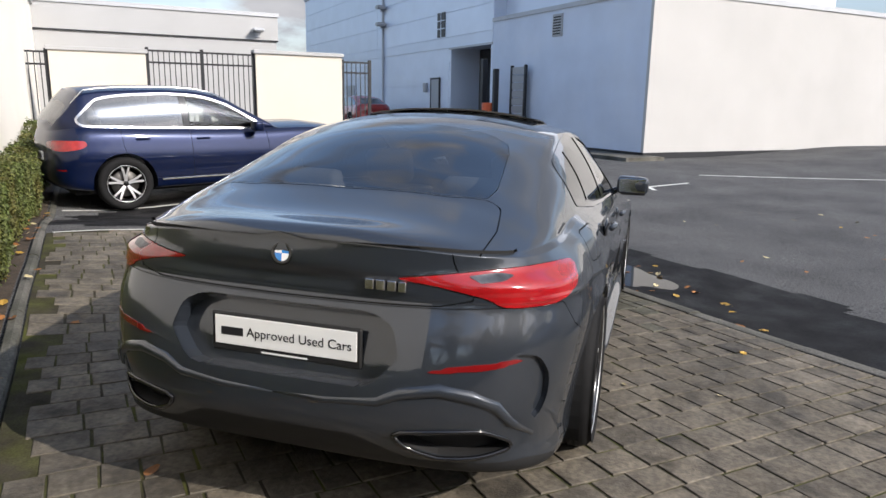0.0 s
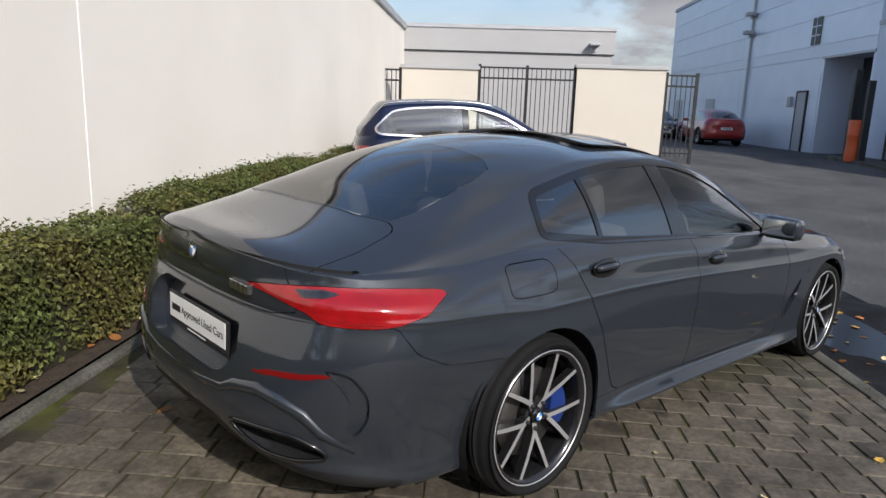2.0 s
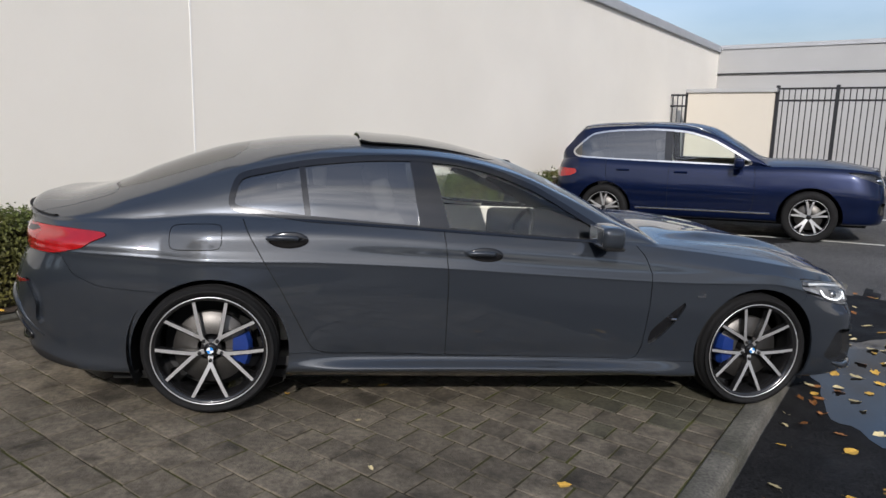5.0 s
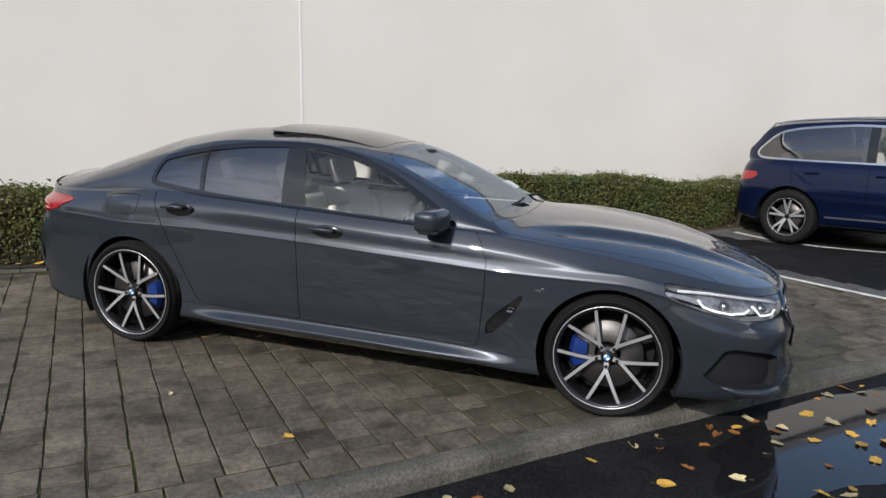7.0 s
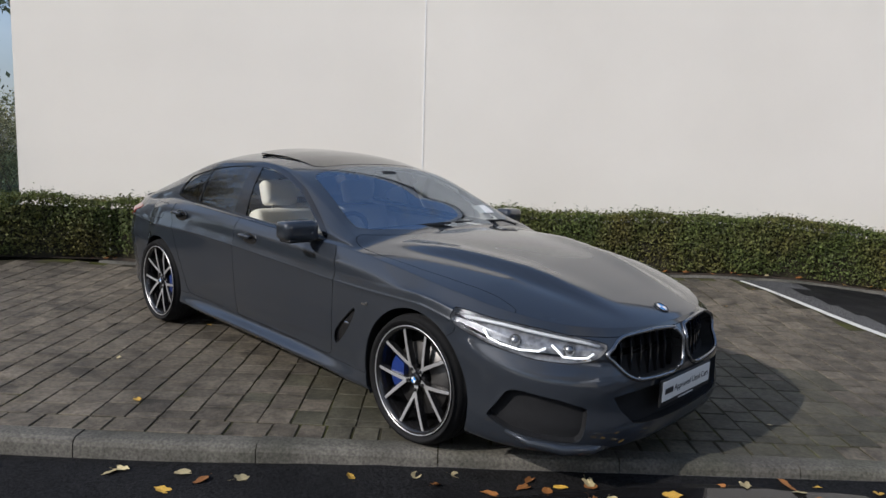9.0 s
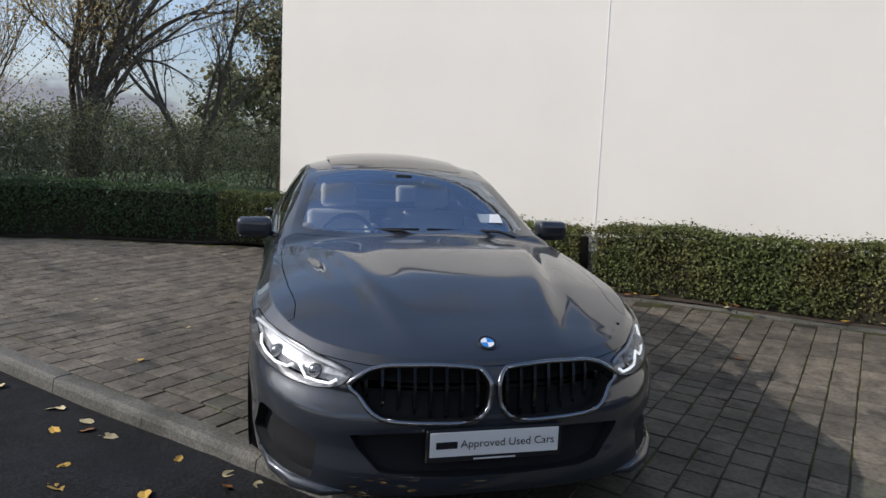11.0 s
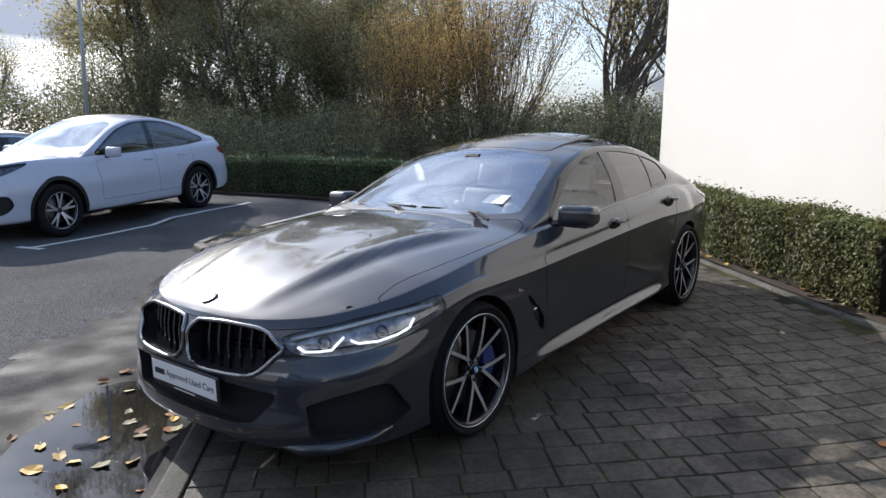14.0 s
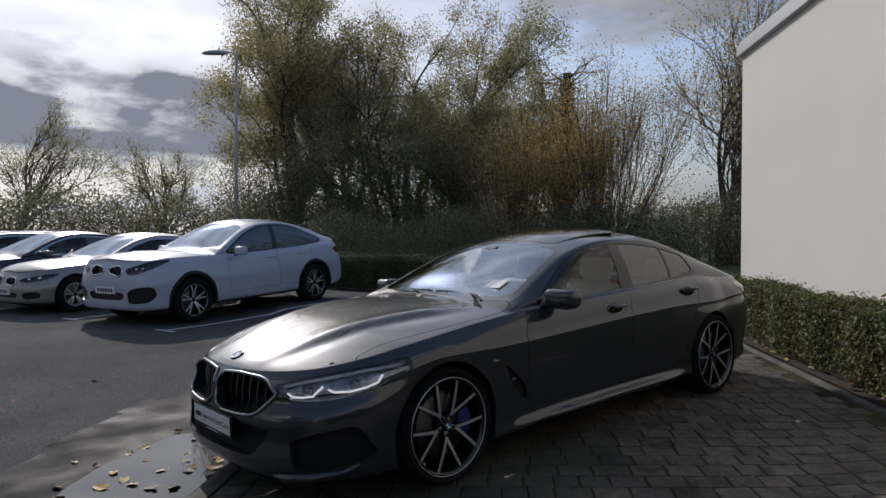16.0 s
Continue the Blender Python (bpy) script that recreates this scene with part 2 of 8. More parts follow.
def thing(name, m, label, category, group="", kind=""):
    """An Empty at the base of a thing; its parts are built in its own axes."""
    ob = new(name)
    ob.empty_display_size = 0.2
    ob.matrix_world = m
    return tagged(ob, label, category, group, kind)


def add_box(bm, lo, hi, m=None, bevel=0.0, seg=1, mat=0):
    c = [(a + b) / 2 for a, b in zip(lo, hi)]
    s = [b - a for a, b in zip(lo, hi)]
    t = Matrix.Translation(c) @ Matrix.Diagonal((*s, 1))
    r = bmesh.ops.create_cube(bm, size=1.0, matrix=t)
    vs = r["verts"]
    if bevel:
        es = list({e for v in vs for e in v.link_edges})
        rb = bmesh.ops.bevel(bm, geom=es, offset=bevel, segments=seg, profile=0.6, affect="EDGES")
        vs = list({v for f in rb["faces"] for v in f.verts} | {v for v in vs if v.is_valid})
    if m is not None:
        bmesh.ops.transform(bm, matrix=m, verts=vs)
    if mat:
        for f in {f for v in vs for f in v.link_faces}:
            f.material_index = mat
    return vs


def box(lo, hi, m=None, bevel=0.0, seg=1):
    bm = bmesh.new()
    add_box(bm, lo, hi, m, bevel, seg)
    return bm


def add_tube(bm, a, b, r1, r2=None, n=10, caps=True):
    a, b = Vector(a), Vector(b)
    d = b - a
    m = Matrix.Translation((a + b) / 2) @ d.to_track_quat("Z", "Y").to_matrix().to_4x4()
    return bmesh.ops.create_cone(bm, cap_ends=caps, segments=n, radius1=r1, radius2=r1 if r2 is None else r2, depth=d.length, matrix=m)["verts"]


# ---------- the lie of the land ----------
GRID = radians(44.5)                     # the white wall runs this way
UX, UY = math.cos(GRID), math.sin(GRID)
VX, VY = math.sin(GRID), -math.cos(GRID)
E0 = (-4.19, -1.06)                      # foot of the wall's free corner
FALL_X, FALL_Y = -0.0333, 0.0102         # the forecourt falls towards the road


def uv(u, v):
    return E0[0] + u * UX + v * VX, E0[1] + u * UY + v * VY


def to_uv(x, y):
    x, y = x - E0[0], y - E0[1]
    return x * UX + y * UY, x * VX + y * VY


# levels taken round the yard: x, y, height
LEVELS = [(*uv(0.3, 0.2), 0.20), (*uv(3.8, 0.2), 0.165), (*uv(6.0, 0.2), 0.16), (*uv(8.6, 0.2), 0.125), (*uv(12.5, 0.2), 0.02), (*uv(18.0, 0.2), 0.25),
          (*uv(1.7, 5.0), -0.05), (*uv(4.0, 5.0), -0.085), (*uv(6.6, 5.0), -0.15), (*uv(9.0, 5.0), -0.19), (1.5, -7.4, 0.02), (0.05, -7.7, 0.075), (-1.4, -8.4, 0.13), (-3.6, -8.0, 0.22),
          (-3.6, -3.5, 0.2), (-3.7, -5.5, 0.2), (-3.2, -15.0, 0.3), (0.9, -5.0, -0.05), (5.2, 6.3, -0.17), (7.9, 4.9, -0.04), (9.0, -3.0, -0.1), (6.5, -1.5, -0.2),
          (18.9, -0.8, 0.0), (13.2, 9.1, 0.4), (26.0, 6.0, 0.25), (17.0, 12.0, 0.45), (24.0, -10.0, 0.3), (8.0, -14.0, 0.15), (-15.0, -15.0, 0.9), (-12.0, -4.0, 0.7),
          (-10.0, -30.0, 1.0), (5.0, -45.0, 1.0), (40.0, 30.0, 0.9), (60.0, -20.0, 1.2), (-40.0, 10.0, 1.5)]


def lie(x, y):
    """Height of the ground: an even fall under the car, drawn over into the levels of the yard round it."""
    t = min(1.0, max(0.0, (x + 0.3) / 3.7))
    d = max(0.0, math.hypot(x + 0.3 - 3.7 * t, y) - 1.7) + 0.12
    w = 1.6 / d ** 3
    z, total = (FALL_X * x + FALL_Y * y) * w, w
    for a, b, h in LEVELS:
        w = 1 / ((x - a) ** 2 + (y - b) ** 2 + 0.8) ** 1.5
        z += h * w
        total += w
    return z / total


def wall_pose(u, v, z=0.0):
    """Axes with x along the wall (u), y towards it (-v)."""
    x, y = uv(u, v)
    return Matrix.Translation((x, y, z)) @ Matrix.Rotation(GRID, 4, "Z")


# the yard beyond has axes of its own
YARD = radians(43.7)


def yard_uv(u, v):
    return -4.42 + u * math.cos(YARD) + v * math.sin(YARD), -0.91 + u * math.sin(YARD) - v * math.cos(YARD)


def yard_pose(u, v, z=0.0):
    x, y = yard_uv(u, v)
    return Matrix.Translation((x, y, z)) @ Matrix.Rotation(YARD, 4, "Z")

# ---------- ground, paving, kerbs ----------
PAVE = [uv(1.3, 0.54), (-3.05, -0.7), (-3.3, -1.8), (-3.6, -4.4), (-3.3, -6.0), (0.1, -5.62), (0.65, -5.3), (0.82, -4.85), (0.72, -4.1), uv(1.75, 5.08), uv(9.9, 5.08), uv(8.75, 0.54)]


def inside(x, y, poly):
    hit = False
    for (x1, y1), (x2, y2) in zip(poly, poly[1:] + poly[:1]):
        if (y1 > y) != (y2 > y) and x < (x2 - x1) * (y - y1) / (y2 - y1) + x1:
            hit = not hit
    return hit


POOL = lie(*uv(6.6, 5.65)) - 0.05       # level of the hollow by the kerb


def ease(a, b, t):
    t = min(1.0, max(0.0, (t - a) / (b - a)))
    return t * t * (3 - 2 * t)


def upstand(u, v):
    """How far the kerb stands above the tarmac: it drops away to nothing beside the puddle."""
    return 0.09 - 0.068 * ease(3.9, 5.8, u) * (1 - ease(6.4, 9.0, v))



def road_z(x, y):
    """The tarmac lies a kerb's height below the paving, and flush with it in the bays by the wall."""
    u, v = to_uv(x, y)
    e = math.hypot((u - 6.6) / 1.35, (v - 5.65) / 0.6)
    if e < 1.9 and v > 5.0:              # the hollow that holds the puddle
        k = min(1.0, max(0.0, (1.9 - e) / 0.8))
        return (lie(x, y) - upstand(u, v)) * (1 - k) + POOL * k
    if u > 8.5 + 0.25 * v and v < 5.6:
        k = min(1.0, (u - 8.5 - 0.25 * v) / 0.4)
        return lie(x, y) - upstand(u, v) * (1 - k) - 0.012 * k
    if u < -1 and v < 9.5 and x < -0.3:
        return lie(x, y) - 0.03
    return lie(x, y) - upstand(u, v)


def build_ground():
    def ticks(far):
        t = [i * 0.25 for i in range(0, 37)] + [9.5 + i * 0.5 for i in range(22)]
        while t[-1] < far:
            t.append(t[-1] * 1.16)
        return [-a for a in t[:0:-1]] + t
    bm = bmesh.new()
    xs = ys = ticks(420)
    rows = []
    for x in xs:
        rows.append([bm.verts.new((x + 2, y, road_z(x + 2, y) - (0.05 if all(inside(x + 2 + a, y + b_, PAVE) for a in (-0.26, 0.26) for b_ in (-0.26, 0.26)) else 0))) for y in ys])
    for i in range(len(xs) - 1):
        for j in range(len(ys) - 1):
            f = bm.faces.new((rows[i][j], rows[i + 1][j], rows[i + 1][j + 1], rows[i][j + 1]))
            c = f.calc_center_median()
            f.material_index = 1 if (c.x < -4.3 and c.y < 1) or (c.x < -10) or c.y < -42 or c.length > 130 else 0
    tagged(mesh_object("ground", bm, [M["asphalt"], M["grass"]], smooth=True), "dark wet tarmac yard with grass beyond the hedge", "ground", kind="structure")


build_ground()


def sheet_over(poly, dz, step=0.4, thick=0.0):
    """A sheet that follows the land over the outline poly."""
    bm = bmesh.new()
    vs = [bm.verts.new((x, y, 0)) for x, y in poly]
    f = bm.faces.new(vs)
    if f.normal.z < 0:
        f.normal_flip()
    x0, x1 = min(p[0] for p in poly), max(p[0] for p in poly)
    y0, y1 = min(p[1] for p in poly), max(p[1] for p in poly)
    for k in range(1, int((x1 - x0) / step) + 1):
        bmesh.ops.bisect_plane(bm, geom=bm.verts[:] + bm.edges[:] + bm.faces[:], plane_co=(x0 + k * step, 0, 0), plane_no=(1, 0, 0))
    for k in range(1, int((y1 - y0) / step) + 1):
        bmesh.ops.bisect_plane(bm, geom=bm.verts[:] + bm.edges[:] + bm.faces[:], plane_co=(0, y0 + k * step, 0), plane_no=(0, 1, 0))
    if thick:
        r = bmesh.ops.extrude_face_region(bm, geom=bm.faces[:])
        for v in r["geom"]:
            if isinstance(v, bmesh.types.BMVert):
                v.co.z = -thick
        bmesh.ops.recalc_face_normals(bm, faces=bm.faces[:])
    for v in bm.verts:
        v.co.z += lie(v.co.x, v.co.y) + dz
    return bm


pavement = mesh_object("pavement", sheet_over(PAVE, -0.0065, 0.2, 0.12), M["bed"], smooth=False)
tagged(pavement, "forecourt of weathered brown stone setts with mossy joints", "pavement", kind="structure")

# ---------- the white wall: flank of a building ----------
WALL_V, WALL_TOP = -0.12, 4.005
wall_building = thing("white_building", wall_pose(0.13, WALL_V), "long cream rendered building flank with a grey metal coping", "building")
bm = bmesh.new()
add_box(bm, (0, 0, -0.3), (24.15, 9.0, WALL_TOP))
part("wall", bm, M["render"], wall_building)
bm = bmesh.new()
add_box(bm, (-0.06, -0.07, WALL_TOP), (24.2, 9.05, WALL_TOP + 0.17), bevel=0.012)
add_box(bm, (-0.03, -0.04, WALL_TOP + 0.17), (24.15, 9.0, WALL_TOP + 0.21))
part("coping", bm, M["coping"], wall_building, "grey metal coping")
M["seal"] = material("joint_sealant", (0.86, 0.85, 0.83), 0.7)
for ju in (4.98,):
    part("movement_joint", box((ju - 0.007, -0.004, 0.3), (ju + 0.007, 0.01, WALL_TOP - 0.01)), M["seal"], wall_building, "thin pale sealant line")

# ---------- gate line beyond the bays ----------
GU = 19.6


def gz_uv(u, v):
    return lie(*yard_uv(u, v))


def gate_wall(v0, v1):
    z = gz_uv(GU, (v0 + v1) / 2)
    t = thing("screen_wall", yard_pose(GU, v1, z), "buff rendered screen wall with a pale coping beside the gates", "wall", "screen walls")
    part("wall", box((0, 0, -0.3), (0.3, v1 - v0, 2.27)), M["screen_render"], t)
    part("coping", box((-0.05, -0.05, 2.27), (0.35, v1 - v0 + 0.05, 2.37), bevel=0.012), M["white_clad"], t, "pale grey coping")
    part("plinth", box((-0.012, 0.0, -0.3), (-0.002, v1 - v0, 0.05)), M["kerb"], t, "stained base")


gate_wall(0.35, 2.42)
gate_wall(5.06, 7.4)


def railing(v0, v1, name, label, leaves=1, top=2.25, pose_=None, du=0.0):
    z = gz_uv(GU, (v0 + v1) / 2)
    w = v1 - v0
    t = thing(name, yard_pose(GU + 0.12 + du, v1, z) if pose_ is None else pose_, label, "gate" if "gate" in name else "railing")
    n = max(2, round(w / 0.125))
    for i in range(n + 1):
        y = w * i / n
        bm = bmesh.new()
        add_box(bm, (-0.011, y - 0.011, 0.08), (0.011, y + 0.011, top - (0.0 if i % n else -0.06)))
        part("bar", bm, M["steel_black"], t)
    for zz in (0.16, top - 0.32, top - 0.04):
        part("rail", box((-0.025, -0.02, zz), (0.025, w + 0.02, zz + 0.045)), M["steel_black"], t)
    for k in range(leaves + 1):
        y = w * k / leaves
        part("post", box((-0.04, y - 0.04, -0.1), (0.04, y + 0.04, top + 0.06)), M["steel_black"], t)
    return t


railing(2.46, 5.02, "gate", "black steel vertical-bar double gate, closed", 2)
railing(-0.2, 0.3, "railing", "short black steel railing between wall and pillar")
railing(7.45, 8.25, "gate", "black steel vertical-bar gate leaf standing open")

# ---------- buildings behind ----------
b = thing("office_building", yard_pose(24.2, 6.7, 0.25), "low pale grey clad building with a lamp on its corner", "building")
part("wall", box((0, 0, -0.5), (8, 14, 3.12)), M["white_clad"], b)
part("fascia", box((-0.05, -0.05, 3.12), (8, 14, 3.85)), M["white_clad"], b)
part("coping", box((-0.09, -0.09, 3.85), (8.05, 14.05, 3.97)), M["coping"], b, "grey coping")
part("fascia_joint", box((-0.058, -0.056, 3.09), (0.2, 14, 3.125)), M["steel_black"], b)
bm = bmesh.new()
add_box(bm, (-0.4, 0.45, 3.36), (-0.05, 0.8, 3.46), bevel=0.03)
add_box(bm, (-0.1, 0.53, 3.2), (-0.05, 0.7, 3.4))
part("wall_lamp", bm, M["coping"], b, "grey bulkhead lamp")

BV = 16.0


def clad_building():
    z = 0.0
    t = thing("clad_warehouse", yard_pose(17.0, BV, z), "large shed with grey-blue render and horizontal metal cladding, white gable", "building")
    low = 9.05                             # where the low rendered block meets the tall shed
    part("wall", box((0, -12, -0.6), (low, 0, 4.75)), M["blue_render"], t, "weathered grey-blue render")
    part("gable_wall", box((-0.12, -14, -0.6), (0.0, -0.0, 4.75)), M["gable_render"], t, "pale rendered gable")
    part("parapet", box((-0.16, -14, 4.75), (low, 0.05, 4.9)), M["coping"], t, "grey parapet cap")
    part("plinth", box((-0.13, -14, -0.6), (low, 0.02, 0.1)), M["steel_black"], t, "dark base course")
    part("shed_wall", box((low, -12, 3.95), (37, -0.03, 8.8)), M["panel"], t)
    part("shed_wall", box((12.9, -12, -0.6), (37, -0.03, 3.95)), M["panel"], t)
    part("shed_wall", box((2.6, -12, 4.9), (low, -0.6, 8.8)), M["panel"], t)
    # cladding courses in long sheets
    for zi in range(8):
        z0, z1 = 0.12 + zi * 1.085, 0.12 + zi * 1.085 + 1.06
        for x0, x1 in ((low + 0.02, 22.0), (22.03, 37.0)):
            if zi < 3:
                x0 = max(x0, 12.95)
            elif zi == 3:
                z0 = 3.98 if x0 < 12 else z0
            part("panel", box((x0, -0.03, z0), (x1, 0.0, z1)), M["panel"], t)
    part("eaves", box((2.5, -12, 8.8), (37.1, 0.08, 9.0)), M["coping"], t, "grey eaves flashing")
    # loading bay: a real recess with a panelled door
    part("bay_wall", box((low, -0.9, -0.6), (low + 0.12, -0.0, 3.95)), M["panel"], t)
    part("bay_wall", box((12.75, -1.5, -0.6), (12.9, -0.0, 3.95)), M["panel"], t, "pale splayed jamb")
    part("bay_floor", box((low, -1.6, -0.3), (12.9, 0.0, 0.06)), M["kerb"], t)
    part("loading_door", box((low + 0.1, -1.6, 0.05), (12.8, -1.5, 3.95)), M["steel_black"], t, "dark roller door")
    for k in range(3):
        part("door_panel", box((low + 0.25, -1.5, 0.3 + k * 1.2), (10.6, -1.46, 1.4 + k * 1.2)), M["panel"], t)
        part("door_light", box((9.7, -1.458, 0.75 + k * 1.2), (10.2, -1.44, 1.1 + k * 1.2)), M["steel_black"], t)
    part("lintel", box((low, -0.02, 3.88), (12.9, 0.05, 3.97)), M["coping"], t)
    part("side_door", box((13.9, 0.004, 0.1), (14.75, 0.05, 2.6)), M["white_clad"], t, "pale steel door")
    part("door_frame", box((13.82, 0.002, 0.1), (13.9, 0.07, 2.68)), M["steel_black"], t)
    part("door_frame", box((14.75, 0.002, 0.1), (14.82, 0.07, 2.68)), M["steel_black"], t)
    part("door_frame", box((13.82, 0.002, 2.6), (14.82, 0.07, 2.68)), M["steel_black"], t)
    part("alarm_box", box((15.2, 0.002, 2.0), (15.55, 0.14, 2.45), bevel=0.03), M["white_clad"], t, "white plastic alarm box")
    w = part("window", box((13.4, 0.002, 4.5), (14.2, 0.03, 5.6)), M["steel_black"], t, "small dark gridded window")
    for k in range(1, 3):
        part("glazing_bar", box((13.4, 0.03, 4.5 + k * 0.36), (14.2, 0.05, 4.54 + k * 0.36)), M["panel"], w)
    part("glazing_bar", box((13.78, 0.03, 4.5), (13.82, 0.05, 5.6)), M["panel"], w)
    part("downpipe", box((21.0, 0.002, 0.1), (21.12, 0.1, 8.8)), M["coping"], t)
    for zz in (5.6, 6.5, 7.9):
        c = part("security_camera", box((20.6, 0.06, zz), (21.0, 0.55, zz + 0.2), bevel=0.04), M["white_clad"], t, "white security camera on a bracket")
        part("bracket", box((20.95, 0.0, zz - 0.1), (21.15, 0.2, zz)), M["coping"], c)
    for x0 in (26.0, 33.0):
        part("side_door", box((x0, 0.004, 0.1), (x0 + 1.6, 0.05, 2.5)), M["coping"], t, "grey steel door")
    v = part("vent", box((4.3, 0.0, 3.85), (4.85, 0.05, 4.6)), M["white_clad"], t, "white louvred vent")
    for k in range(7):
        part("louvre", box((4.36, 0.05, 3.91 + k * 0.094), (4.79, 0.062, 3.957 + k * 0.094)), M["steel_black"], v)
    return t


clad_building()
fp = mesh_object("footpath", sheet_over([yard_uv(16.2, 14.75), yard_uv(26.0, 14.75), yard_uv(26.0, 16.2), yard_uv(16.2, 16.2)], 0.02, 1.2, 0.2), M["kerb"])
tagged(fp, "concrete footpath along the shed wall", "pavement", kind="structure")

# ---------- car bodies: a lofted skin that is cut into panels ----------
M["paint"] = material("dark_grey_metallic_paint", (0.021, 0.0255, 0.033), 0.4, metal=0.12, spec=0.2, coat=1.0, coat_rough=0.008, fine=0.10, fine_scale=900)
M["paint"].node_tree.nodes["Principled BSDF"].inputs["Coat IOR"].default_value = 1.68
M["black_gloss"] = material("gloss_black_trim", (0.008, 0.008, 0.009), 0.12, coat=0.5)
M["black_plastic"] = material("matt_black_plastic", (0.009, 0.009, 0.0095), 0.6, var=0.2, scale=30)
M["under"] = material("dark_underbody", (0.006, 0.006, 0.006), 0.9)
M["rubber"] = material("tyre_rubber", (0.0085, 0.0085, 0.009), 0.78, spec=0.25, var=0.25, scale=18, bump=0.2, bump_scale=80)
M["chrome"] = material("chrome", (0.72, 0.73, 0.75), 0.12, metal=1.0)
M["dark_chrome"] = material("dark_chrome", (0.27, 0.275, 0.285), 0.26, metal=1.0)
M["alloy"] = material("machined_alloy", (0.66, 0.66, 0.67), 0.36, metal=0.75, fine=0.06, fine_scale=300)
M["alloy_black"] = material("black_wheel_lacquer", (0.012, 0.012, 0.013), 0.22, coat=0.6)
M["alloy_silver"] = material("silver_wheel_lacquer", (0.42, 0.43, 0.45), 0.3, metal=0.8)
M["disc"] = material("cast_iron_disc", (0.12, 0.115, 0.11), 0.45, metal=0.9, fine=0.15, fine_scale=200)
M["caliper"] = material("blue_caliper_paint", (0.008, 0.028, 0.15), 0.3, coat=0.6)
M["red_lens"] = material("red_lamp_lens", (0.27, 0.006, 0.008), 0.1, coat=1.0, var=0.3, scale=9)
M["red_dark"] = material("dark_red_reflector", (0.16, 0.005, 0.006), 0.15, coat=0.8)
M["lamp_dark"] = material("headlamp_housing", (0.34, 0.345, 0.36), 0.35, metal=0.7, var=0.6, scale=28)
M["lamp_deep"] = material("dark_headlamp_housing", (0.10, 0.102, 0.11), 0.3, metal=0.8, var=0.6, scale=28)
M["lamp_white"] = material("daylight_running_light", (0.9, 0.9, 0.9), 0.2, emit=(0.92, 0.97, 1.0), emit_strength=0.75)
M["silver_trim"] = material("silver_trim", (0.6, 0.6, 0.61), 0.22, metal=1.0)
M["leather"] = material("ivory_leather", (0.84, 0.82, 0.77), 0.5, var=0.05, scale=9, bump=0.2, bump_scale=200)
M["cabin"] = material("dark_cabin_trim", (0.03, 0.03, 0.032), 0.7)
M["plate_white"] = material("white_plate", (0.78, 0.78, 0.76), 0.35)
M["ink"] = material("black_ink", (0.01, 0.01, 0.012), 0.5)
M["logo_blue"] = material("emblem_blue", (0.02, 0.22, 0.62), 0.2, coat=0.8)
M["logo_white"] = material("emblem_white", (0.85, 0.85, 0.85), 0.25, coat=0.8)
M["mesh_grille"] = material("black_grille_mesh", (0.016, 0.0165, 0.018), 0.7, spec=0.2, bump=1.0, bump_scale=300)


def glass_material(name, tint, rough=0.0, ior=2.0, gloss=(1, 1, 1)):
    """Thin glazing: clear tinted pass-through under a Fresnel gloss."""
    m = bpy.data.materials.new(name)
    m.use_nodes = True
    n, ln = m.node_tree.nodes, m.node_tree.links
    n.clear()
    o, tr, gl, mx = n.new("ShaderNodeOutputMaterial"), n.new("ShaderNodeBsdfTransparent"), n.new("ShaderNodeBsdfGlossy"), n.new("ShaderNodeMixShader")
    fr = n.new("ShaderNodeFresnel")
    fr.inputs["IOR"].default_value = ior
    gl.inputs["Color"].default_value = (*gloss, 1)
    tr.inputs["Color"].default_value = (*tint, 1)
    gl.inputs["Roughness"].default_value = rough
    ln.new(fr.outputs[0], mx.inputs[0])
    ln.new(tr.outputs[0], mx.inputs[1])
    ln.new(gl.outputs[0], mx.inputs[2])
    ln.new(mx.outputs[0], o.inputs["Surface"])
    return m


M["glass"] = glass_material("clear_glass", (0.94, 0.98, 0.95), 0.0, 1.62)
M["screen_glass"] = glass_material("coated_windscreen_glass", (0.58, 0.62, 0.63), 0.0, 4.4, (0.76, 0.86, 1.0))
M["lamp_brow"] = material("pale_lamp_brow", (0.60, 0.62, 0.64), 0.3)
M["privacy"] = glass_material("privacy_glass", (0.05, 0.055, 0.06), 0.0, 2.3)
M["lamp_glass"] = glass_material("lamp_cover", (0.95, 0.96, 0.97), 0.0, 1.4)


def smooth_curve(*pts):
    """A monotone cubic through (x, y) knots, flat beyond its ends."""
    xs, ys = [p[0] for p in pts], [p[1] for p in pts]
    n = len(xs)
    d = [(ys[i + 1] - ys[i]) / (xs[i + 1] - xs[i]) for i in range(n - 1)]
    m = [d[0]] + [0 if d[i - 1] * d[i] <= 0 else 2 * d[i - 1] * d[i] / (d[i - 1] + d[i]) for i in range(1, n - 1)] + [d[-1]] if n > 2 else [d[0]] * n

    def f(x):
        if x <= xs[0]:
            return ys[0]
        if x >= xs[-1]:
            return ys[-1]
        i = 0
        while x > xs[i + 1]:
            i += 1
        h = xs[i + 1] - xs[i]
        t = (x - xs[i]) / h
        return ((1 + 2 * t) * (1 - t) ** 2 * ys[i] + t * (1 - t) ** 2 * h * m[i] + t * t * (3 - 2 * t) * ys[i + 1] + t * t * (t - 1) * h * m[i + 1])
    return f


def straight(*pts):
    xs, ys = [p[0] for p in pts], [p[1] for p in pts]
    return lambda x: float(np.interp(x, xs, ys))


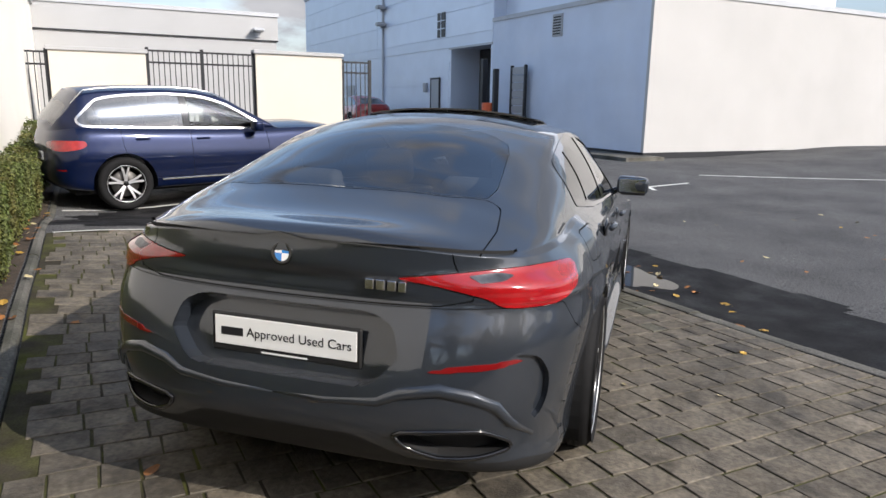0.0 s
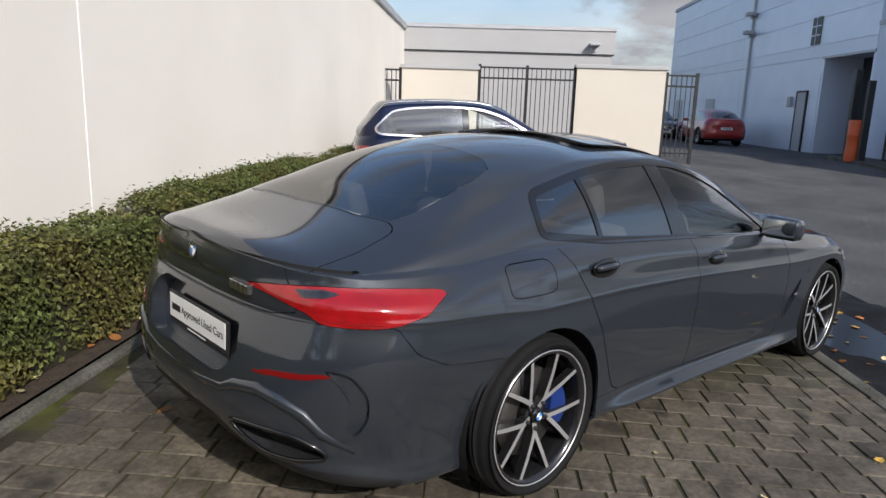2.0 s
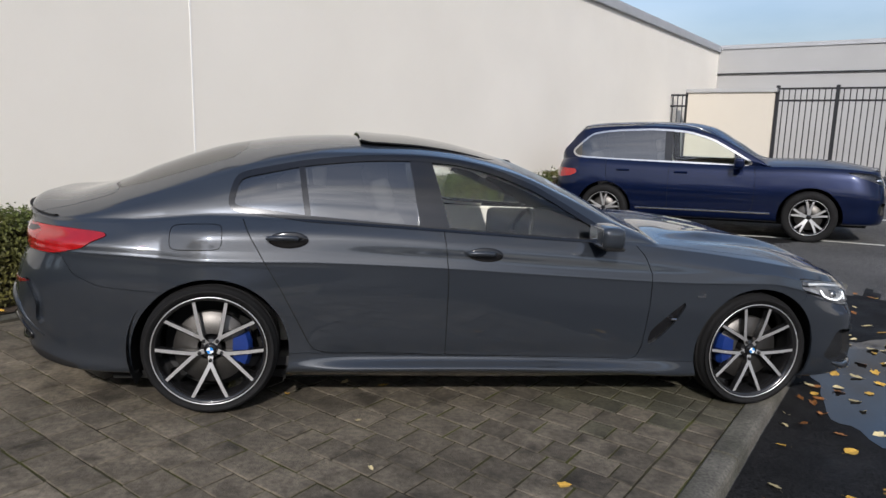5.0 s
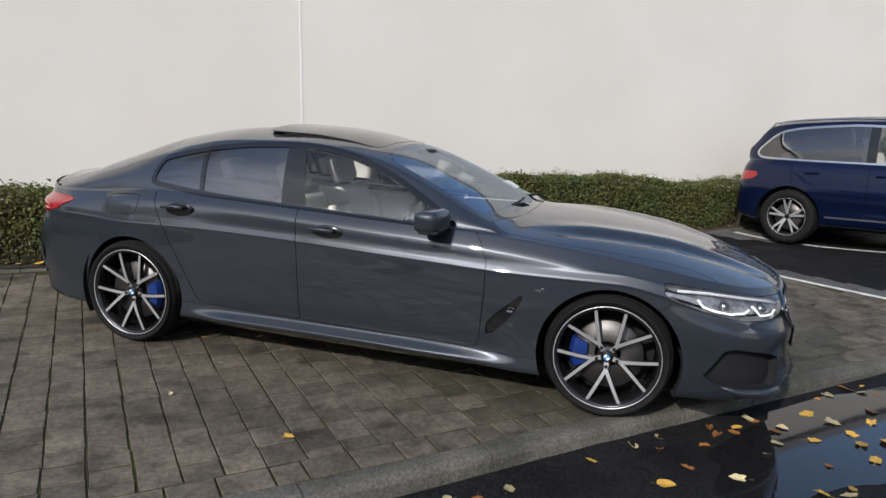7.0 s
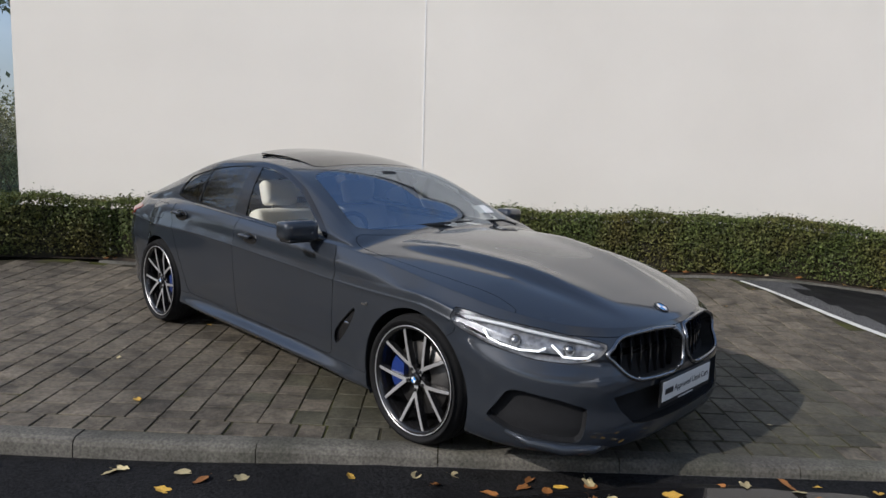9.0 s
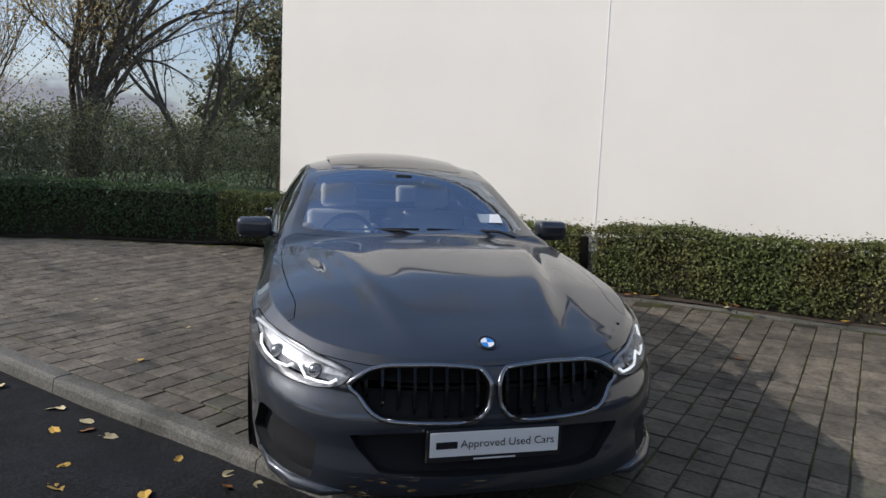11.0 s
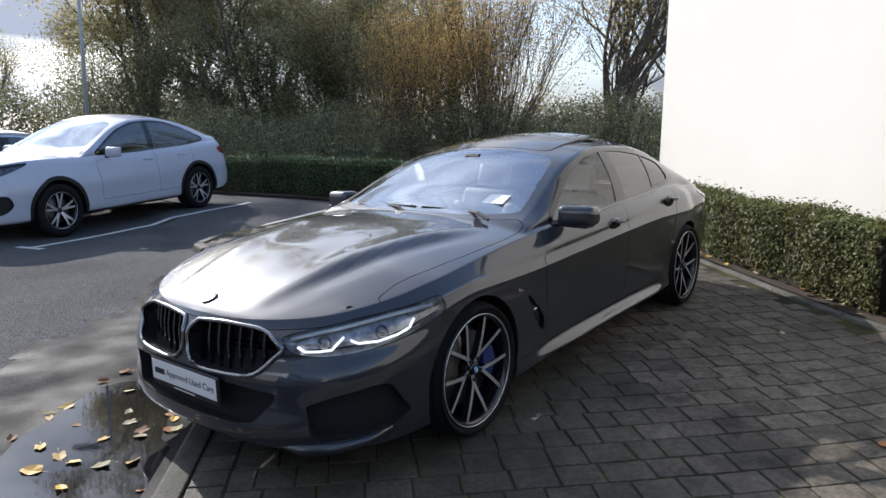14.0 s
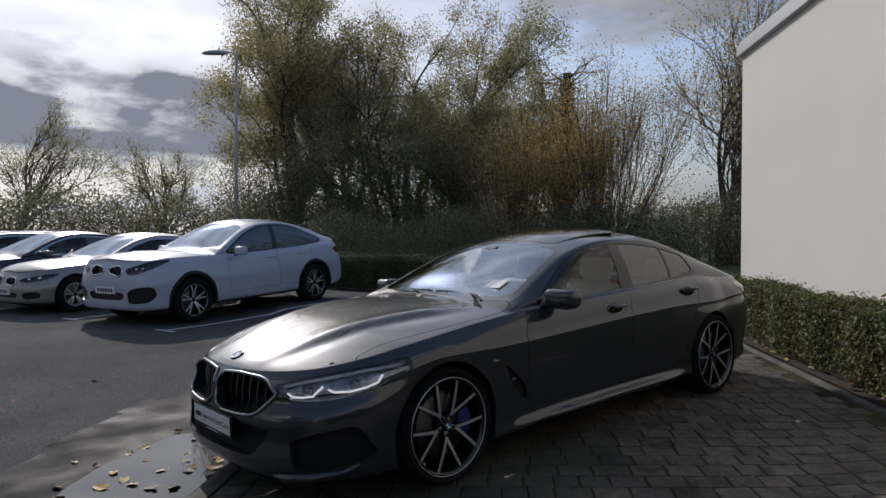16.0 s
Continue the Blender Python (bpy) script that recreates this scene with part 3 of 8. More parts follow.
def rounded(pts, k=6, hard=False, pull=0.32):
    """A closed outline through pts, rounded by a centripetal-like spline."""
    if hard:
        return list(pts)
    out, n = [], len(pts)
    for i in range(n):
        p0, p1, p2, p3 = (Vector(pts[(i + j - 1) % n]) for j in range(4))
        for s in range(k):
            t = s / k
            h00, h10, h01, h11 = 2 * t**3 - 3 * t**2 + 1, t**3 - 2 * t**2 + t, -2 * t**3 + 3 * t**2, t**3 - t**2
            out.append(tuple(h00 * p1 + h10 * (p2 - p0) * pull + h01 * p2 + h11 * (p3 - p1) * pull))
    return out


def outline(pts):
    """Signed distance to a closed outline, negative inside; takes arrays."""
    P = np.array(pts, float)
    Q = np.roll(P, -1, axis=0)

    def f(u, v):
        u, v = np.asarray(u, float)[:, None], np.asarray(v, float)[:, None]
        d = Q - P
        t = np.clip(((u - P[:, 0]) * d[:, 0] + (v - P[:, 1]) * d[:, 1]) / (d ** 2).sum(1).clip(1e-12), 0, 1)
        dist = np.sqrt(((u - P[:, 0] - t * d[:, 0]) ** 2 + (v - P[:, 1] - t * d[:, 1]) ** 2).min(1))
        cond = ((P[:, 1] > v) != (Q[:, 1] > v)) & (u < d[:, 0] * (v - P[:, 1]) / np.where(d[:, 1] == 0, 1e-9, d[:, 1]) + P[:, 0])
        return np.where(cond.sum(1) % 2 == 1, -dist, dist)
    return f


class Skin:
    """Half a car's skin (its right side, y below 0). A vertex: x, y, z, along (unrolled length), zone (0 flank, 1 top)."""

    def __init__(self, rows, x1r, x1f, centre, cant, house, n_flank=120, n_cap=30, sub=6, ledge=0.022, crown=2.4, deck_crown=4.0, crease=None):
        self.v, self.n, side, strip, crown_f = [], [], [], [], []
        S = n_flank + 2 * n_cap + 1
        grid = []
        for r in rows:
            line = []
            for s in range(S):
                if s < n_cap:
                    ph = math.pi / 2 * (1 - s / n_cap)
                    c, sn = max(0.0, math.cos(ph)), math.sin(ph)
                    e = 2 / r["nr"]
                    x, w = x1r - (x1r - r["xr"]) * sn ** e, r["w"](x1r) * c ** e
                elif s > n_cap + n_flank:
                    ph = math.pi / 2 * (s - n_cap - n_flank) / n_cap
                    c, sn = max(0.0, math.cos(ph)), math.sin(ph)
                    e = 2 / r["nf"]
                    x, w = x1f + (r["xf"] - x1f) * sn ** e, r["w"](x1f) * (0.0 if s == S - 1 else c) ** e
                else:
                    x = x1r + (x1f - x1r) * (s - n_cap) / n_flank
                    w = r["w"](x)
                if s == 0:
                    w = 0.0
                line.append((x, w, r["z"](x)))
            grid.append(line)
        ref = grid[2]
        al = [0.0] * S
        for s in range(S):
            al[s] = ref[s][0]
        for s in range(n_cap - 1, -1, -1):
            al[s] = al[s + 1] - math.dist(ref[s][:2], ref[s + 1][:2])
        for s in range(n_cap + n_flank + 1, S):
            al[s] = al[s - 1] + math.dist(ref[s][:2], ref[s - 1][:2])
        self.al, self.ref, self.cap = al, ref, n_cap
        # flank: a spline down the rows
        K = len(rows)
        cols = []
        for s in range(S):
            col = []
            for k in range(K - 1):
                p = [Vector(grid[min(max(k + j - 1, 0), K - 1)][s]) for j in range(4)]
                for i in range(sub):
                    t = i / sub
                    h00, h10, h01, h11 = 2 * t**3 - 3 * t**2 + 1, t**3 - 2 * t**2 + t, -2 * t**3 + 3 * t**2, t**3 - t**2
                    col.append(h00 * p[1] + h10 * (p[2] - p[0]) * 0.5 + h01 * p[2] + h11 * (p[3] - p[1]) * 0.5)
            col.append(Vector(grid[K - 1][s]))
            cols.append([self.add(q.x, -q.y, q.z, al[s], 0) for q in col])
        for s in range(S - 1):
            for k in range(len(cols[0]) - 1):
                side.append((cols[s][k], cols[s][k + 1], cols[s + 1][k + 1], cols[s + 1][k]))
        # top: shoulder, ledge, cant rail, middle
        xa, xb, ba, bb = house
        tops = []
        for s in range(S):
            x, ws, zs = grid[0][s]
            zc = max(centre(x), zs)
            m = deck_crown if x < (xa + xb) / 2 else crown

            def hood(w):
                q = min(1.0, max(0.0, w) / max(ws, 1e-6))
                return zs + (zc - zs) * (1 - q ** m) + (crease(x, w) * (1 - q ** 6) if crease else 0.0)
            h = min(1.0, max(0.0, (x - xa) / ba)) * min(1.0, max(0.0, (xb - x) / bb))
            h = h * h * (3 - 2 * h)
            wc, zk = cant[0](x), cant[1](x)
            wc = min(wc, ws * 0.97)
            wb, zb = ws - min(ledge, 0.04 * ws), zs + 0.012
            pts = []
            for i in range(4):
                t = i / 3
                w = ws + (wb - ws) * t
                pts.append((w, (1 - h) * hood(w) + h * (zs + (zb - zs) * t)))
            for i in range(1, 17):
                t = i / 16
                w = wb + (wc - wb) * t
                bow = 0.022 * math.sin(math.pi * t)
                pts.append((w + bow * h, (1 - h) * hood(w) + h * (zb + (zk - zb) * t)))
            for i in range(1, 25):
                t = i / 24
                w = wc * (1 - t)
                pts.append((w, (1 - h) * hood(w) + h * (zk + (zc - zk) * (1 - (w / max(wc, 1e-6)) ** 2.3))))
            row = [cols[s][0]] + [self.add(x, -w, z, al[s], 1) for w, z in pts[1:]]
            tops.append(row)
        for s in range(S - 1):
            for k in range(len(tops[0]) - 1):
                (strip if k < 19 else crown_f).append((tops[s][k], tops[s + 1][k], tops[s + 1][k + 1], tops[s][k + 1]))
        self.side, self.strip, self.crown = side, strip, crown_f
        self.normals(side + strip + crown_f)

    def add(self, *c):
        self.v.append(c)
        return len(self.v) - 1

    def normals(self, faces):
        acc = np.zeros((len(self.v), 3))
        V = np.array([q[:3] for q in self.v])
        F = np.array(faces)
        nn = np.cross(V[F[:, 2]] - V[F[:, 0]], V[F[:, 3]] - V[F[:, 1]])
        for k in range(4):
            np.add.at(acc, F[:, k], nn)
        on = np.abs(V[:, 1]) < 1e-6
        acc[on, 1] = 0
        ln = np.linalg.norm(acc, axis=1)
        acc /= np.where(ln < 1e-12, 1, ln)[:, None]
        self.n = [tuple(a) for a in acc]

    def along_x(self, x):
        """Unrolled length at flank place x."""
        S = len(self.al)
        return float(np.interp(x, [r[0] for r in self.ref[1:S - 1]], self.al[1:S - 1]))

    def along_front(self, w):
        return float(np.interp(-w, [-r[1] for r in self.ref[-self.cap - 1:]], self.al[-self.cap - 1:]))

    def along_rear(self, w):
        return float(np.interp(w, [r[1] for r in self.ref[:self.cap + 1]], self.al[:self.cap + 1]))

    def cut(self, faces, fn, ax=(3, 2)):
        """Splits faces by the sign of fn over two of the vertex numbers: (inside, outside)."""
        ids = sorted({i for f in faces for i in f})
        if not ids:
            return [], []
        A = np.array([self.v[i] for i in ids])
        val = dict(zip(ids, np.asarray(fn(A[:, ax[0]], A[:, ax[1]])) + 1e-9))
        made, ins, outs = {}, [], []
        for f in faces:
            sg = [val[i] < 0 for i in f]
            if all(sg):
                ins.append(f)
                continue
            if not any(sg):
                outs.append(f)
                continue
            a, b = [], []
            k = len(f)
            for j in range(k):
                i0, i1 = f[j], f[(j + 1) % k]
                (a if sg[j] else b).append(i0)
                if sg[j] != sg[(j + 1) % k]:
                    key = (min(i0, i1), max(i0, i1))
                    if key not in made:
                        t = val[key[0]] / (val[key[0]] - val[key[1]])
                        p, q = self.v[key[0]], self.v[key[1]]
                        made[key] = self.add(*(p[c] + (q[c] - p[c]) * t for c in range(5)))
                        nv = Vector(self.n[key[0]]).lerp(Vector(self.n[key[1]]), t).normalized()
                        self.n.append(tuple(nv))
                    a.append(made[key])
                    b.append(made[key])
            if len(a) > 2:
                ins.append(tuple(a))
            if len(b) > 2:
                outs.append(tuple(b))
        return ins, outs

    def panel(self, faces, fn, ax=(3, 2), gap=0.0022):
        """Cuts a panel out with a shut line all round: (panel, rest)."""
        ins, _ = self.cut(faces, lambda u, v: fn(u, v) + gap, ax)
        _, outs = self.cut(faces, lambda u, v: fn(u, v) - gap, ax)
        return ins, outs

    def emit(self, name, faces, mat, parent, label="", sides="R", depth=0.012, push=0.0, rim=True, floor=False):
        """One mesh from faces: R right, L left (mirrored), C both halves in one. depth: returned edge; push: lifts along the normal."""
        verts, polys, nrm = [], [], []
        for flip in {"R": (False,), "L": (True,), "C": (False, True)}[sides]:
            use = {}
            for f in faces:
                for i in f:
                    if i not in use:
                        x, y, z = self.v[i][:3]
                        nx, ny, nz = self.n[i]
                        x, y, z = x + nx * push, y + ny * push, z + nz * push
                        use[i] = len(verts)
                        verts.append((x, -y if flip else y, z))
                        nrm.append((nx, -ny if flip else ny, nz))
            for f in faces:
                q = [use[i] for i in f]
                polys.append(q[::-1] if flip else q)
            if rim and depth:
                cnt = {}
                for f in faces:
                    for j in range(len(f)):
                        e = (f[j], f[(j + 1) % len(f)])
                        cnt[e] = 1
                for (a, b) in cnt:
                    if (b, a) in cnt or (abs(self.v[a][1]) < 1e-5 and abs(self.v[b][1]) < 1e-5):
                        continue
                    pa, pb = Vector(verts[use[a]]), Vector(verts[use[b]])
                    na, nb = Vector(nrm[use[a]]), Vector(nrm[use[b]])
                    base = len(verts)
                    quad = [pb, pa, pa - na * depth, pb - nb * depth]
                    fn_ = (quad[1] - quad[0]).cross(quad[2] - quad[0])
                    fn_ = fn_.normalized() if fn_.length > 1e-12 else na
                    if flip:
                        quad, fn_ = quad[::-1], -fn_
                    verts.extend(tuple(q) for q in quad)
                    nrm.extend([tuple(fn_)] * 4)
                    polys.append([base, base + 1, base + 2, base + 3])
        me = bpy.data.meshes.new(name)
        me.from_pydata(verts, [], polys)
        me.materials.append(mat)
        me.polygons.foreach_set("use_smooth", [True] * len(polys))
        me.normals_split_custom_set_from_vertices(nrm)
        ob = new(name, me)
        ob.parent = parent
        if label:
            ob["label"] = label
        return ob

    def pieces(self, faces):
        """Splits faces into connected groups."""
        up = {}

        def root(a):
            while up.setdefault(a, a) != a:
                up[a] = up[up[a]]
                a = up[a]
            return a
        for f in faces:
            for i in f[1:]:
                up[root(i)] = root(f[0])
        out = {}
        for f in faces:
            out.setdefault(root(f[0]), []).append(f)
        return [q for q in out.values() if len(q) > 3]

    def pair(self, name, faces, mat, parent, label="", **k):
        return self.emit(name, faces, mat, parent, label, "R", **k), self.emit(name, faces, mat, parent, label, "L", **k)

    def recess(self, name, faces, mat, parent, depth, label="", sides="R"):
        """A sunk field: the cut-out pushed in, with its walls."""
        return self.emit(name, faces, mat, parent, label, sides, depth=-depth, push=-depth)


def mirrored(fn, *a):
    """Runs a builder for the right (-1) and the left (+1) side."""
    return [fn(s, *a) for s in (-1, 1)]


def ring_tube(bm, pts, r, n=6, closed=True):
    """A tube of radius r along a closed or open string of points."""
    pts = [Vector(p) for p in pts]
    k = len(pts)
    rings = []
    for i in range(k):
        a = pts[(i - 1) % k] if closed or i else pts[i]
        b = pts[(i + 1) % k] if closed or i < k - 1 else pts[i]
        d = (b - a).normalized()
        up = Vector((0, 0, 1)) if abs(d.z) < 0.9 else Vector((1, 0, 0))
        s = d.cross(up).normalized()
        t = s.cross(d)
        rr = r[i] if isinstance(r, (list, tuple)) else r
        rings.append([bm.verts.new(pts[i] + (s * math.cos(2 * math.pi * j / n) + t * math.sin(2 * math.pi * j / n)) * rr) for j in range(n)])
    for i in range(k if closed else k - 1):
        A, B = rings[i], rings[(i + 1) % k]
        for j in range(n):
            bm.faces.new((A[j], B[j], B[(j + 1) % n], A[(j + 1) % n]))
    if not closed:
        bm.faces.new(rings[0])
        bm.faces.new(rings[-1][::-1])


def lathe(bm, prof, n=48, mat=0, axis_flip=1):
    """Turns a profile of (radius, y) round the y axis."""
    rings = [[bm.verts.new((r * math.cos(2 * math.pi * j / n), y * axis_flip, r * math.sin(2 * math.pi * j / n))) for j in range(n)] for r, y in prof]
    for a, b in zip(rings, rings[1:]):
        for j in range(n):
            f = bm.faces.new((a[j], a[(j + 1) % n], b[(j + 1) % n], b[j]))
            f.material_index = mat
    return rings


def wheel_meshes(R, rim, width, spokes, style):
    """Meshes of a wheel about the y axis, its face towards -y: tyre, barrel, spokes faces and sides, hub."""
    out = {}
    h = width / 2
    bm = bmesh.new()
    prof = [(rim - 0.004, -h + 0.035), (rim + 0.006, -h + 0.012), (rim + 0.02, -h + 0.003), ((rim + R) / 2 + 0.005, -h - 0.004), (R - 0.028, -h + 0.004), (R - 0.012, -h + 0.018), (R - 0.003, -h + 0.04), (R, -h + 0.07)]
    for g in (-0.055, -0.018, 0.018, 0.055):
        prof += [(R, g - 0.006), (R - 0.007, g - 0.004), (R - 0.007, g + 0.004), (R, g + 0.006)]
    prof += [(r, -y) for r, y in prof[7::-1]]
    lathe(bm, prof, 72)
    bmesh.ops.recalc_face_normals(bm, faces=bm.faces[:])
    out["tyre"] = bm
    bm = bmesh.new()
    lathe(bm, [(rim + 0.002, -h + 0.02), (rim - 0.002, -h + 0.008), (rim - 0.016, -h + 0.008), (rim - 0.026, -h + 0.03), (rim - 0.04, h - 0.03), (rim, h - 0.01)], 72)
    out["rim"] = bm
    bm = bmesh.new()
    lathe(bm, [(rim - 0.001, -h + 0.0075), (rim - 0.002, -h + 0.0055), (rim - 0.005, -h + 0.0055), (rim - 0.0065, -h + 0.0085)], 72)
    out["rim_lip"] = bm
    face, body = bmesh.new(), bmesh.new()
    yf = -h + 0.018

    def blade(a0, a1, w0, w1, w2=None):
        """One spoke from hub to lip: angles at hub and lip, widths."""
        for target, dz, shrink in ((body, 0.035, 0.0), (face, 0.0, 0.0035)):
            pts = []
            rs = [0.034, 0.07, 0.12, 0.18, rim - 0.008] if style == "v" else [0.036, 0.09, 0.18, rim - 0.012]
            for i, r in enumerate(rs):
                t = (r - rs[0]) / (rs[-1] - rs[0])
                if style == "v":             # twin spokes, nearly side by side, that part towards the rim
                    off = (0.022, 0.042, 0.053, 0.064, 0.080 * (rim - 0.008) / 0.275)[i]
                    a = a0 + a1 * math.asin(off / r)
                else:
                    a = a0 + (a1 - a0) * min(1, t * 1.15)
                w = w0 + (w1 - w0) * t
                y = yf + 0.03 * (1 - t) ** 1.5 + 0.004 * t
                pts.append((r, a, w - shrink, y))
            rows = []
            for r, a, w, y in pts:
                c, s = math.cos(a), math.sin(a)
                rr = []
                for sd in (-1, 1):
                    for yy in ((y - 0.0015, y) if target is face else (y, y + dz)):
                        rr.append(target.verts.new((r * c - s * w * sd / 2, yy, r * s + c * w * sd / 2)))
                rows.append(rr)
            for A, B in zip(rows, rows[1:]):
                target.faces.new((A[0], B[0], B[2], A[2]))
                target.faces.new((A[1], A[3], B[3], B[1]))
                target.faces.new((A[0], A[1], B[1], B[0]))
                target.faces.new((A[2], B[2], B[3], A[3]))
            target.faces.new((rows[-1][0], rows[-1][1], rows[-1][3], rows[-1][2]))
            target.faces.new((rows[0][0], rows[0][2], rows[0][3], rows[0][1]))
    for k in range(spokes):
        a = 2 * math.pi * k / spokes + math.pi / 2
        if style == "v":
            blade(a, -1, 0.024, 0.019)
            blade(a, 1, 0.024, 0.019)
        elif style == "y":
            blade(a - 0.06, a - 0.2, 0.04, 0.03)
            blade(a + 0.06, a + 0.2, 0.04, 0.03)
        else:
            blade(a, a, 0.06, 0.045)
    lathe(body, [(0.001, yf + 0.034), (0.03, yf + 0.034), (0.05, yf + 0.04), (0.055, yf + 0.08)], 32)
    for m in (face, body):
        bmesh.ops.recalc_face_normals(m, faces=m.faces[:])
    out["spoke_face_set"], out["spoke_set"] = face, body
    bm = bmesh.new()
    lathe(bm, [(0.001, yf + 0.012), (0.024, yf + 0.012), (0.03, yf + 0.015), (0.033, yf + 0.024)], 32)
    out["hub_cap"] = bm
    for k in range(5):
        bm = bmesh.new()
        a = 2 * math.pi * (k + 0.5) / 5 + math.pi / 2
        add_tube(bm, (0.056 * math.cos(a), yf + 0.012, 0.056 * math.sin(a)), (0.056 * math.cos(a), yf + 0.05, 0.056 * math.sin(a)), 0.009, n=8)
        out["bolt", k] = bm
    bm = bmesh.new()
    lathe(bm, [(0.07, 0.0), (0.185, 0.0), (0.187, 0.004), (0.187, 0.028), (0.185, 0.032), (0.07, 0.032)], 48)
    bmesh.ops.translate(bm, vec=(0, -h + 0.085, 0), verts=bm.verts[:])
    out["brake_disc"] = bm
    bm = bmesh.new()
    lathe(bm, [(0.0, h - 0.06), (rim - 0.04, h - 0.06)], 32)
    bmesh.ops.translate(bm, vec=(0, 0.0, 0), verts=bm.verts[:])
    out["back"] = bm
    return out


def emblem_meshes(r):
    """Round badge: ring, and two pairs of quarters."""
    ring, blue, white = bmesh.new(), bmesh.new(), bmesh.new()
    lathe(ring, [(r, 0.0), (r, -0.004), (r * 0.93, -0.006), (r * 0.7, -0.005), (r * 0.66, -0.003)], 32)
    for k in range(4):
        tgt = white if k % 2 else blue
        vs = [tgt.verts.new((0, -0.0045, 0))]
        for j in range(9):
            a = math.pi / 2 * (k + j / 8)
            vs.append(tgt.verts.new((r * 0.67 * math.cos(a), -0.004, r * 0.67 * math.sin(a))))
        tgt.faces.new(vs)
    return ring, blue, white


def add_emblem(parent, m, r, name="emblem"):
    ring, blue, white = emblem_meshes(r)
    for bm in (ring, blue, white):
        bmesh.ops.transform(bm, matrix=m, verts=bm.verts[:])
    o = part(name, ring, M["black_gloss"] if r > 0.02 else M["dark_chrome"], parent, "round blue and white emblem", smooth=True)
    part("quarter", blue, M["logo_blue"], o)
    part("quarter", white, M["logo_white"], o)


def add_wheel(car, x, y, side, R, rim, width, spokes, style, front, caliper=None, face=None, dark=None, disc=True, cache={}):
    key = (R, rim, width, spokes, style)
    w = new("wheel")
    w.parent = car
    w.matrix_basis = pose(x, y, R, 0, 0, 0 if side < 0 else 180)
    if key not in cache:
        cache[key] = {}
        for k, bm in wheel_meshes(R, rim, width, spokes, style).items():
            me = bpy.data.meshes.new(k if isinstance(k, str) else k[0])
            bm.to_mesh(me)
            bm.free()
            for p in me.polygons:
                p.use_smooth = k not in ("spoke_face_set", "spoke_set")
            cache[key][k] = me
    mats = {"tyre": M["rubber"], "rim": dark or M["alloy_black"], "rim_lip": face or M["alloy"], "spoke_face_set": face or M["alloy"], "spoke_set": dark or M["alloy_black"],
            "hub_cap": M["black_gloss"], "bolt": M["black_plastic"], "brake_disc": M["disc"], "back": M["under"]}
    for k, me in cache[key].items():
        k = k if isinstance(k, str) else k[0]
        if k == "brake_disc" and not disc:
            continue
        if not me.materials:
            me.materials.append(mats[k])
        o = new(k, me)
        o.parent = w
        if me.materials[0] != mats[k]:
            o.data = me.copy()
            o.data.materials[0] = mats[k]
    if caliper:
        bm = bmesh.new()
        mid = math.pi if front == (side < 0) else 0.0
        rows = []
        for i in range(13):
            a = mid - 0.45 + 0.075 * i
            c, sn = math.cos(a), math.sin(a)
            fat = 0.012 * math.sin(math.pi * i / 12)
            rows.append([bm.verts.new((r * c, -width / 2 + y, r * sn)) for r, y in ((0.118 - fat, 0.055), (0.118 - fat, 0.15), (0.198, 0.15), (0.203, 0.075), (0.185, 0.05 - fat))])
        for A, B_ in zip(rows, rows[1:]):
            for k in range(5):
                bm.faces.new((A[k], B_[k], B_[(k + 1) % 5], A[(k + 1) % 5]))
        bm.faces.new(rows[0])
        bm.faces.new(rows[-1][::-1])
        bmesh.ops.recalc_face_normals(bm, faces=bm.faces[:])
        o = part("brake_caliper", bm, caliper, w, "blue brake caliper")
    return w

# ---------- the grey four-door coupe ----------


def row(z, w, xr, xf, nr, nf):
    return {"z": smooth_curve(*z), "w": smooth_curve(*w), "xr": xr, "xf": xf, "nr": nr, "nf": nf}


